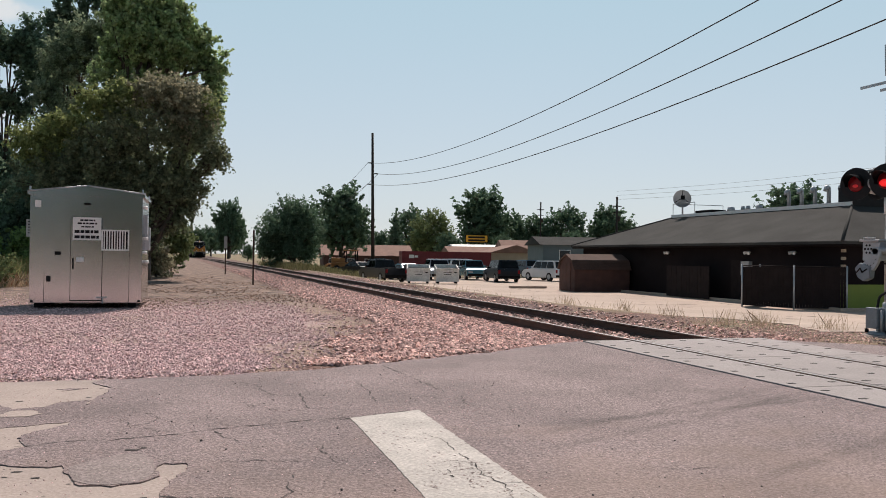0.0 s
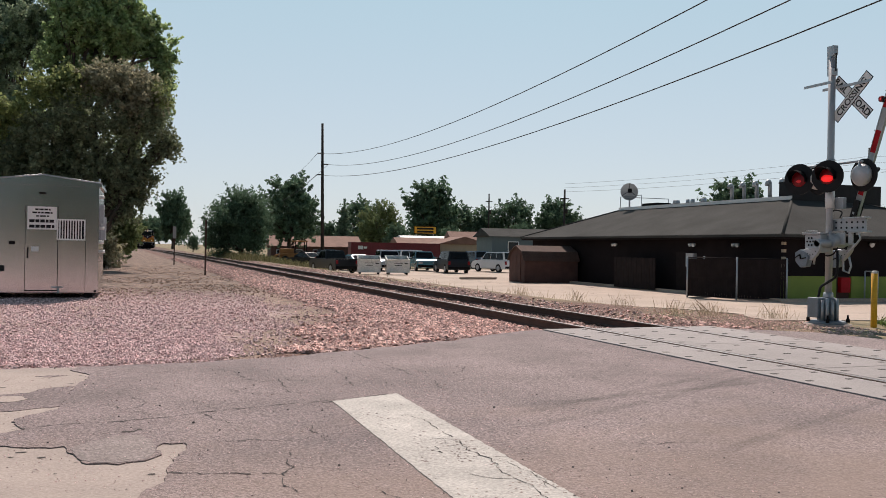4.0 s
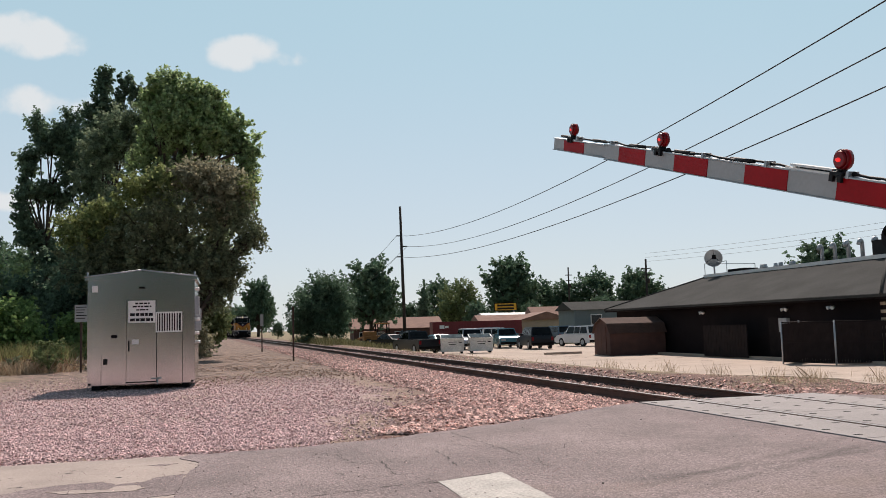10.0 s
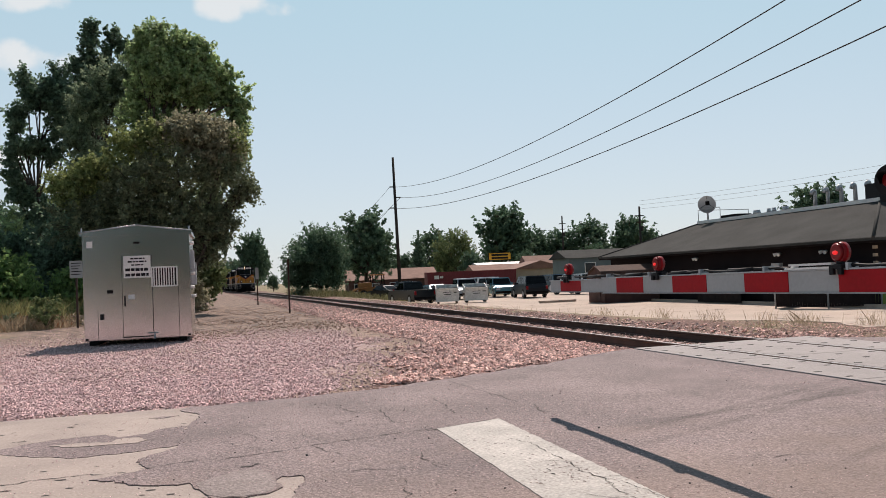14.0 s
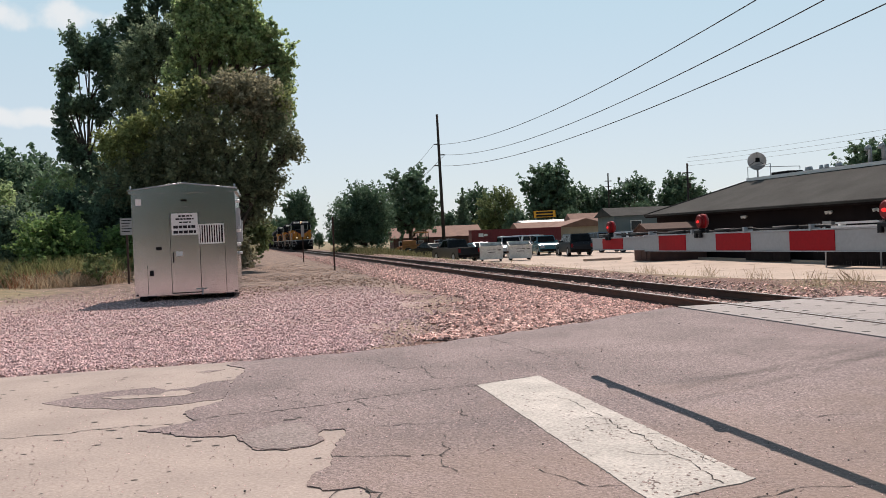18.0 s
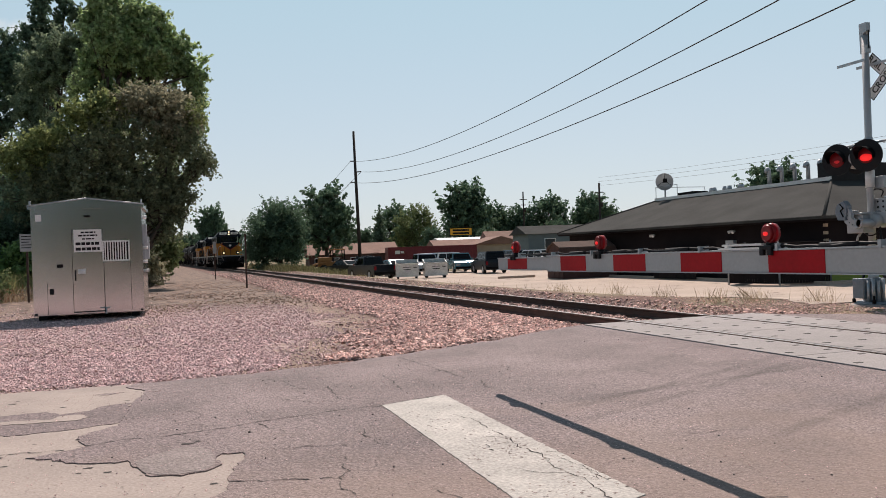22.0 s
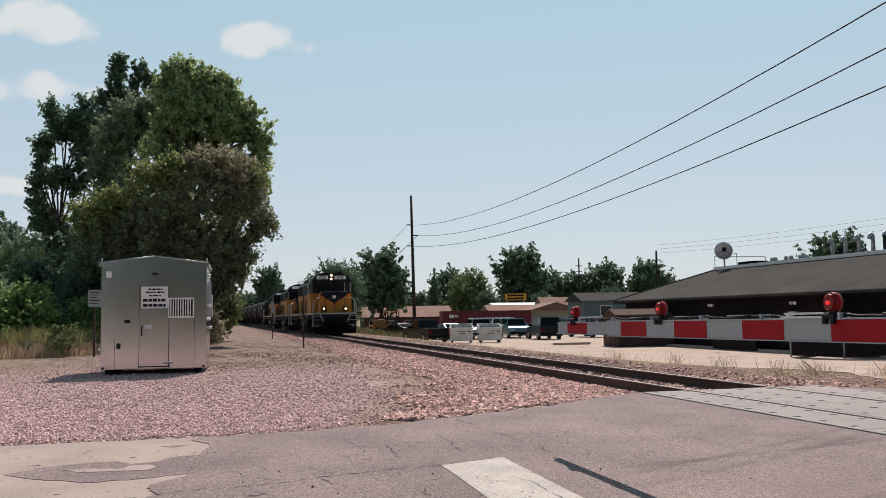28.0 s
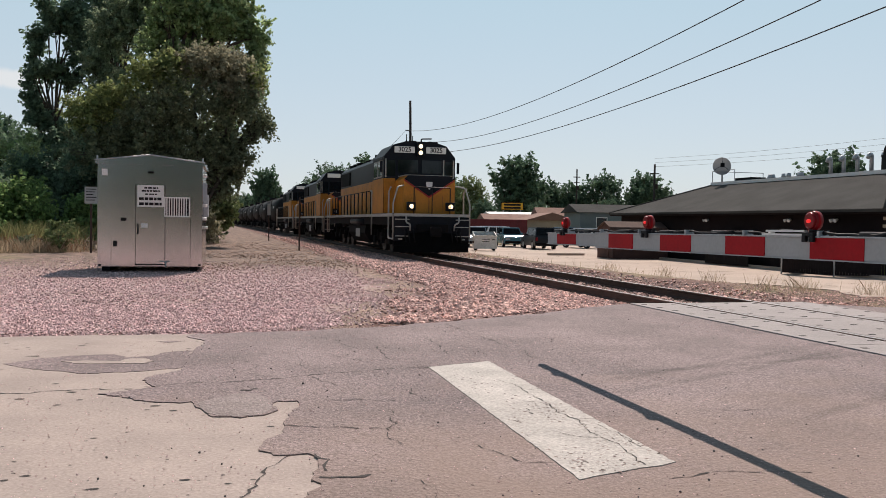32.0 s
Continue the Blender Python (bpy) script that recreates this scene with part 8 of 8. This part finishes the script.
def bogie(parent, y, axles, gap, r=0.51):
    """A truck under the frame; its wheelsets turn."""
    b = new("bogie")
    b.parent = parent
    b.matrix_local = pose(0, y, 0)
    half = gap * (axles - 1) / 2
    for s in (-1, 1):
        bm = bmesh.new()
        prism(bm, [(-half - 0.75, 0.62), (-half - 0.45, 0.80), (half + 0.45, 0.80), (half + 0.75, 0.62), (half + 0.70, 0.45), (half + 0.3, 0.40), (half * 0.5, 0.58), (-half * 0.5, 0.58), (-half - 0.3, 0.40), (-half - 0.70, 0.45)], "x", s * 1.05 - 0.07, s * 1.05 + 0.07)
        part("side_frame", bm, "soot", b)
        for i in range(axles):
            bm = bmesh.new()
            yy = -half + i * gap
            box(bm, s * 1.20 - 0.09, yy - 0.17, 0.36, s * 1.20 + 0.05, yy + 0.17, 0.66, 0.02)
            for o in (-0.33, 0.33):
                tube(bm, (s * 1.13, yy + o, 0.55), (s * 1.13, yy + o, 0.95), 0.08, n=8)
            part("axle_box", bm, "soot", b)
    sets = []
    for i in range(axles):
        bm = bmesh.new()
        for s in (-1, 1):
            tube(bm, (s * 0.685, 0, 0), (s * 0.82, 0, 0), r, n=28)
            tube(bm, (s * 0.66, 0, 0), (s * 0.70, 0, 0), r + 0.025, n=28)
        tube(bm, (-0.7, 0, 0), (0.7, 0, 0), 0.09, n=10)
        for s in (-1, 1):
            for k in range(4):
                a = k * math.pi / 2
                tube(bm, (s * 0.82, 0.28 * math.cos(a), 0.28 * math.sin(a)), (s * 0.835, 0.28 * math.cos(a), 0.28 * math.sin(a)), 0.06, n=8)
        w = part("wheelset", bm, "wheelsteel", b)
        w.matrix_local = pose(0, -half + i * gap, r)
        sets.append(w)
    return sets


M["wheelsteel"] = mat("wheel_steel", (0.07, 0.06, 0.055), 0.55, 0.7, 0.2, 3, 30, 0.05)


def locomotive(m, number, label):
    """A six-axle hood engine; its front is at local y = 0 and it runs towards -y."""
    e = thing("locomotive", m, label, "locomotive", "engines of the train")
    L = 20.9
    D = 1.60        # walkway level
    boxes("frame", [(-1.45, 0.9, 1.15, 1.45, L - 0.9, D - 0.02), (-0.6, 0.2, 0.9, 0.6, L - 0.2, 1.2)], "soot", e, "", 0.02)
    boxes("walkway", [(-1.55, 0.35, D - 0.03, 1.55, L - 0.35, D)], "engineblack", e)
    boxes("sill_stripe", [(-1.56, 0.5, D - 0.12, -1.5, L - 0.5, D + 0.005), (1.5, 0.5, D - 0.12, 1.56, L - 0.5, D + 0.005), (-1.5, 0.33, D - 0.11, 1.5, 0.39, D + 0.005)], "sillwhite", e, "white sill stripe")
    # front pilot and plough
    bm = bmesh.new()
    box(bm, -1.5, 0.40, 0.55, 1.5, 0.62, D - 0.12, 0.02)
    part("pilot_plate", bm, "engineblack", e)
    bm = bmesh.new()
    for s in (-1, 1):
        vs = [bm.verts.new(p) for p in ((0, 0.02, 0.12), (s * 1.5, 0.42, 0.12), (s * 1.5, 0.50, 0.85), (0, 0.22, 0.85))]
        bm.faces.new(vs)
    bmesh.ops.solidify(bm, geom=bm.faces[:], thickness=0.04)
    part("plough", bm, "soot", e)
    bm = bmesh.new()
    box(bm, -0.14, -0.25, 0.78, 0.14, 0.45, 1.06, 0.03)
    box(bm, -0.22, -0.38, 0.72, 0.2, -0.15, 1.10, 0.06)
    part("coupler", bm, "soot", e)
    for x in (-1.1, -0.95, -0.75, 0.75, 0.95, 1.1):
        bm = bmesh.new()
        pipe(bm, [(x, 0.38, 1.0), (x, 0.25, 0.85), (x + 0.05, 0.26, 0.5)], 0.025, 6)
        part("air_hose", bm, "black", e)
    boxes("step_edge", [(s * 1.2 - 0.28, 0.30 + 0.0, z, s * 1.2 + 0.28, 0.62, z + 0.03) for s in (-1, 1) for z in (0.35, 0.72, 1.08, 1.36)], "soot", e)
    boxes("step_stripe", [(s * 1.2 - 0.28, 0.285, z, s * 1.2 + 0.28, 0.30, z + 0.035) for s in (-1, 1) for z in (0.72, 1.08, 1.36)], "sillwhite", e)
    # short nose
    bm = bmesh.new()
    prism(bm, [(-1.02, D), (1.02, D), (1.02, 2.95), (0.85, 3.1), (-0.85, 3.1), (-1.02, 2.95)], "y", 0.95, 2.6)
    nose = part("nose", bm, "orange", e, "orange nose with a dark chevron")
    bm = bmesh.new()
    prism(bm, [(-1.0, 2.96), (-0.84, 3.105), (0.84, 3.105), (1.0, 2.96), (0.0, 2.30)], "y", 0.925, 0.949)
    chev = part("chevron", bm, "engineblack", nose)
    for s in (-1, 1):
        bm = bmesh.new()
        prism(bm, [(s * 1.02, 2.90), (s * 1.02, 2.96), (0.0, 2.30), (0.0, 2.23)], "y", 0.93, 0.947)
        part("chevron_edge", bm, "edge_red", nose)
    bm = bmesh.new()
    prism(bm, [(-0.13, 2.86), (0.13, 2.86), (0.12, 2.70), (0.0, 2.55), (-0.12, 2.70)], "y", 0.91, 0.924)
    part("emblem", bm, "white", nose, "small pale shield emblem")
    boxes("nose_top_trim", [(-0.95, 0.93, 3.105, 0.95, 2.4, 3.125)], "sillwhite", nose)
    boxes("nose_seam", [(-0.01, 0.935, D + 0.05, 0.01, 0.948, 2.25), (-0.55, 0.94, D + 0.05, -0.54, 0.949, 2.3), (0.54, 0.94, D + 0.05, 0.55, 0.949, 2.3)], "crack", nose)
    # cab
    bm = bmesh.new()
    prism(bm, [(-1.5, D), (1.5, D), (1.5, 3.95), (1.12, 4.42), (0.6, 4.58), (-0.6, 4.58), (-1.12, 4.42), (-1.5, 3.95)], "y", 2.6, 5.1)
    cab = part("cab", bm, "engineblack", e, "dark cab with sloped roof edges")
    boxes("cab_side", [(-1.515, 2.62, D + 0.02, -1.5, 5.08, 3.05), (1.5, 2.62, D + 0.02, 1.515, 5.08, 3.05)], "orange", cab)
    boxes("cab_front_panel", [(-1.49, 2.585, D + 0.02, -1.03, 2.6, 3.05), (1.03, 2.585, D + 0.02, 1.49, 2.6, 3.05)], "orange", cab)
    boxes("side_window", [(s * 1.51 - 0.012, a, 3.15, s * 1.51 + 0.012, a + 0.8, 3.75) for s in (-1, 1) for a in (2.95, 3.95)], "glassdark", cab)
    boxes("window_surround", [(s * 1.505 - 0.012, a - 0.05, 3.1, s * 1.505 + 0.012, a + 0.85, 3.8) for s in (-1, 1) for a in (2.95, 3.95)], "sillwhite", cab)
    boxes("windscreen", [(-0.92, 2.575, 3.28, -0.08, 2.6, 3.82), (0.08, 2.575, 3.28, 0.92, 2.6, 3.82)], "glassdark", cab, "dark windscreen pane")
    boxes("corner_window", [(-1.40, 2.578, 3.15, -1.03, 2.6, 3.80), (1.03, 2.578, 3.15, 1.40, 2.6, 3.80)], "glassdark", cab)
    boxes("window_post", [(-1.45, 2.57, 3.10, -1.40, 2.6, 3.85), (0.98, 2.57, 3.1, 1.03, 2.6, 3.85), (1.40, 2.57, 3.10, 1.45, 2.6, 3.85)], "sillwhite", cab)
    for s in (-1, 1):
        nb = boxes("number_board", [(s * 0.66 - 0.42, 2.50, 4.10, s * 0.66 + 0.42, 2.58, 4.36)], "numberboard", cab, "pale number board", 0.02)
        words("numerals", number, 0.27, "black", pose(s * 0.66, 2.497, 4.23, 90, 0, 0), nb, 0.002)
    hl = boxes("headlight_housing", [(-0.17, 2.47, 3.98, 0.17, 2.6, 4.52)], "engineblack", cab, "", 0.03)
    for z in (4.12, 4.38):
        bm = bmesh.new()
        tube(bm, (0, 2.44, z), (0, 2.475, z), 0.085, n=16)
        part("headlight", bm, "lamp", hl, "glowing headlight")
    for s in (-1, 1):
        bm = bmesh.new()
        box(bm, s * 0.78 - 0.17, 0.55, D + 0.12, s * 0.78 + 0.17, 0.75, D + 0.46, 0.03)
        dl = part("ditch_light_box", bm, "engineblack", e)
        bm = bmesh.new()
        tube(bm, (s * 0.78, 0.51, D + 0.29), (s * 0.78, 0.55, D + 0.29), 0.085, n=18)
        part("ditch_light", bm, "lamp", dl, "glowing ditch light")
    # horn, antennas on the roof
    bm = bmesh.new()
    tube(bm, (-0.4, 3.4, 4.58), (-0.4, 3.4, 4.95), 0.02, n=6)
    tube(bm, (-0.1, 3.6, 4.58), (-0.1, 3.6, 4.9), 0.015, n=6)
    pipe(bm, [(0.25, 3.5, 4.58), (0.25, 3.5, 4.78), (0.7, 3.5, 4.80)], 0.03, 6)
    box(bm, 0.5, 3.2, 4.58, 0.9, 3.9, 4.66, 0.02)
    part("roof_antenna", bm, "soot", cab)
    # long hood
    bm = bmesh.new()
    prism(bm, [(-0.93, D), (0.93, D), (0.93, 4.05), (0.72, 4.25), (-0.72, 4.25), (-0.93, 4.05)], "y", 5.1, L - 1.9)
    hood = part("long_hood", bm, "engineblack", e, "long hood, black over orange")
    boxes("hood_side", [(-0.95, 5.12, D + 0.02, -0.931, L - 1.95, 3.15), (0.931, 5.12, D + 0.02, 0.95, L - 1.95, 3.15), (-0.93, L - 1.9, D, 0.93, L - 1.88, 3.15)], "orange", hood, "orange lower hood side")
    for i in range(16):
        y = 7.1 + i * 0.68
        boxes("hood_door", [(s * 0.958 - 0.008, y, D + 0.15, s * 0.958 + 0.008, y + 0.62, 3.0) for s in (-1, 1)], "orange", hood)
    boxes("radiator_grille", [(s * 0.96 - 0.03, L - 5.6, 3.25, s * 0.96 + 0.03, L - 2.3, 3.95) for s in (-1, 1)], "soot", hood)
    boxes("air_filter", [(s * 0.99 - 0.09, 5.3, 2.9, s * 0.99 + 0.06, 6.8, 4.0) for s in (-1, 1)], "engineblack", hood, "", 0.03)
    boxes("filter_box", [(-0.7, 5.6, 4.2, 0.7, 8.0, 4.5), (-0.5, 9.0, 4.2, 0.5, 11.4, 4.42)], "engineblack", hood, "", 0.04)
    for y in (L - 5.2, L - 4.0, L - 2.8, 12.6, 13.6):
        bm = bmesh.new()
        tube(bm, (0, y, 4.24), (0, y, 4.5), 0.55 if y > 14 else 0.4, n=18)
        part("roof_fan", bm, "soot", hood)
    bm = bmesh.new()
    tube(bm, (0, 11.9, 4.2), (0, 11.9, 4.7), 0.25, 0.2, n=12)
    part("exhaust_stack", bm, "soot", hood)
    # fuel tank and air reservoirs
    bm = bmesh.new()
    prism(bm, [(-1.35, 1.15), (1.35, 1.15), (1.4, 0.75), (1.1, 0.30), (-1.1, 0.30), (-1.4, 0.75)], "y", 7.6, 12.6)
    part("fuel_tank", bm, "soot", e)
    for s in (-1, 1):
        bm = bmesh.new()
        tube(bm, (s * 1.35, 7.6, 1.28), (s * 1.35, 11.5, 1.28), 0.17, n=12)
        part("air_reservoir", bm, "engineblack", e)
        boxes("tank_label", [(s * 1.41 - 0.006, 9.0, 0.55, s * 1.41 + 0.006, 10.2, 0.95)], "gray", e)
    # handrails
    for s in (-1, 1):
        bm = bmesh.new()
        ys = [5.6 + i * 1.15 for i in range(12)]
        for y in ys:
            tube(bm, (s * 1.5, y, D), (s * 1.5, y, D + 1.02), 0.028, n=6)
        tube(bm, (s * 1.5, ys[0], D + 1.02), (s * 1.5, ys[-1], D + 1.02), 0.02, n=6)
        part("side_handrail", bm, "engineblack", e)
        for rail in ([(s * 1.53, 0.45, 0.62), (s * 1.53, 0.45, 2.0), (s * 1.35, 0.50, 2.62), (s * 1.05, 0.85, 2.70)], [(s * 1.2, 0.30, 0.62), (s * 1.53, 0.62, 0.62), (s * 1.53, 1.35, 0.64), (s * 1.53, 1.35, 2.45), (s * 1.53, 0.95, 2.62)],
                     [(s * 0.88, 0.36, 0.95), (s * 0.88, 0.28, 1.2), (s * 1.05, 0.28, 1.25), (s * 1.05, 0.28, 1.5)],
                     [(s * 1.53, L - 0.5, 0.62), (s * 1.53, L - 0.5, 2.5), (s * 1.53, L - 1.3, 2.5), (s * 1.53, L - 1.3, 0.62)], [(s * 1.53, 5.15, 0.7), (s * 1.53, 5.15, 2.6), (s * 1.5, 5.6, 2.62)]):
            bm = bmesh.new()
            pipe(bm, rail, 0.032, 8)
            part("grab_rail", bm, "sillwhite", e, "white corner grab rail")
    bm = bmesh.new()
    pipe(bm, [(-0.72, 0.42, D), (-0.72, 0.42, 2.62), (0.72, 0.42, 2.62), (0.72, 0.42, D)], 0.022, 8)
    tube(bm, (0, 0.42, D), (0, 0.42, 2.62), 0.02, n=6)
    part("front_railing", bm, "engineblack", e)
    boxes("mirror", [(s * 1.62 - 0.05, 2.55, 3.3, s * 1.62 + 0.05, 2.6, 3.75) for s in (-1, 1)], "engineblack", e)
    sets = bogie(e, 4.15, 3, 1.68) + bogie(e, L - 4.15, 3, 1.68)
    return e, sets


def tank_car(m):
    c = thing("tank_car", m, "black cylindrical railway tank car", "tank car", "tank cars of the train")
    L, R, Z = 16.4, 1.5, 2.55
    bm = bmesh.new()
    n = 24
    prof = [(0.55, 0.02), (0.62, 0.75), (0.85, 1.25), (1.2, R), (L - 1.2, R), (L - 0.85, 1.25), (L - 0.62, 0.75), (L - 0.55, 0.02)]
    rings = [[bm.verts.new((rr * math.cos(a), y, Z + rr * math.sin(a))) for a in (2 * math.pi * i / n for i in range(n))] for y, rr in prof]
    for p, q in zip(rings[:-1], rings[1:]):
        for i in range(n):
            f = bm.faces.new((p[i], p[(i + 1) % n], q[(i + 1) % n], q[i]))
            f.smooth = True
    bm.faces.new(rings[0])
    bm.faces.new(rings[-1][::-1])
    part("tank", bm, "tankblack", c)
    boxes("sill", [(-0.3, 0.1, 0.85, 0.3, L - 0.1, 1.15), (-1.4, 0.3, 1.0, 1.4, 1.3, 1.1), (-1.4, L - 1.3, 1.0, 1.4, L - 0.3, 1.1)], "soot", c)
    bm = bmesh.new()
    tube(bm, (0, L / 2, Z + R - 0.05), (0, L / 2, Z + R + 0.35), 0.42, n=16)
    part("dome", bm, "tankblack", c)
    for s in (-1, 1):
        bm = bmesh.new()
        pipe(bm, [(s * 0.9, L / 2 - 1.2, Z + 1.15), (s * 0.9, L / 2 - 1.2, Z + R + 0.9), (s * 0.9, L / 2 + 1.2, Z + R + 0.9), (s * 0.9, L / 2 + 1.2, Z + 1.15)], 0.025, 6)
        part("platform_rail", bm, "soot", c)
        for d in (-0.22, 0.22):
            bm = bmesh.new()
            tube(bm, (s * 1.58, L / 2 + d, 0.8), (s * 1.4, L / 2 + d, Z + 1.0), 0.02, n=6)
            part("ladder_rail", bm, "soot", c)
        bm = bmesh.new()
        pipe(bm, [(s * 1.45, 0.35, 1.1), (s * 1.45, 0.35, 2.1), (s * 1.45, 1.2, 2.1), (s * 1.45, 1.2, 1.1)], 0.022, 6)
        part("end_rail", bm, "soot", c)
    boxes("stencil", [(-1.515, 3.0, Z + 0.1, -1.49, 4.6, Z + 0.35)], "gray", c)
    bogie(c, 2.3, 2, 1.78, 0.46)
    bogie(c, L - 2.3, 2, 1.78, 0.46)
    return c


FRONT, SPEED, GAIN = 19.45, 7.65, 0.043      # where the engine's front stands at the end, its speed then, and half of how fast that grows


def front_y(t):
    left = 32.0 - t
    return FRONT + SPEED * left - GAIN * left * left


def on_track(y, length):
    """The pose of a vehicle whose front stands at y."""
    a, c = float(track_x(y)), float(track_x(y + length))
    return pose(0.7525 + a, y, 0, 0, 0, -math.degrees(math.atan2(c - a, length)))


TRAIN = []
lead, LEAD_WHEELS = locomotive(pose(0.7525, front_y(0), 0), "3025", "orange and black six-axle diesel engine with lit headlights")
TRAIN.append((lead, 0.0))
second, _w = locomotive(pose(0.7525, front_y(0) + 21.7, 0), "3025", "orange and black six-axle diesel engine coupled behind the first")
for q in list(second.children_recursive):
    if q.name.split(".")[0] in ("numerals",):
        bpy.data.objects.remove(q)
    elif q.name.split(".")[0] in ("headlight", "ditch_light"):
        q.data.materials[0] = M["gray"]
TRAIN.append((second, 21.7))
third = copy_thing(second, pose(0.7525, front_y(0) + 43.4, 0))
TRAIN.append((third, 43.4))
tank = tank_car(pose(0.7525, front_y(0) + 65.2, 0))
TRAIN.append((tank, 65.2))
for i in range(1, 13):
    TRAIN.append((copy_thing(tank, pose(0.7525, front_y(0) + 65.2 + i * 17.3, 0)), 65.2 + i * 17.3))


# ---- what moves ----
ARM_ANGLE = [(0, 87), (0.1, 87), (1.0, 87), (2.0, 85.6), (2.5, 82.8), (3.0, 79), (3.5, 75.3), (4.5, 66.5), (5.5, 57.4), (6.0, 52.6), (6.5, 48), (7.0, 42.8), (7.5, 38.2), (8.0, 33.7), (8.5, 29), (9.0, 24.4),
             (9.5, 19.9), (10.0, 15.4), (10.5, 11.6), (11.0, 8.0), (11.5, 3.9), (11.8, 1.6), (12.1, 0.4), (12.5, 0.1), (13.0, 0.1), (16, 0.1), (22, 0.1), (32.0, 0.1)]


def motions():
    ts = [0, 0.1] + [i * 2.0 for i in range(1, 16)] + [31.9, 32.0]
    for ob, back in TRAIN:
        walk(ob, [(t, on_track(front_y(t) + back, 20.0 if back < 60 else 16.4)) for t in ts])
    for w in LEAD_WHEELS:
        x, y, z = w.location
        walk(w, [(i * 0.1, pose(x, y, z, math.degrees((front_y(0) - front_y(i * 0.1)) / 0.51))) for i in range(321)])
    walk(FAR_ARM, [(t, pose(0.32, -0.12, 1.52, -a)) for t, a in ARM_ANGLE])
    walk(NEAR_ARM, [(t, pose(*NEAR_PIVOT, a - 0.5 * float(smooth((t - 10.5) / 1.6)))) for t, a in ARM_ANGLE])


ties()
motions()
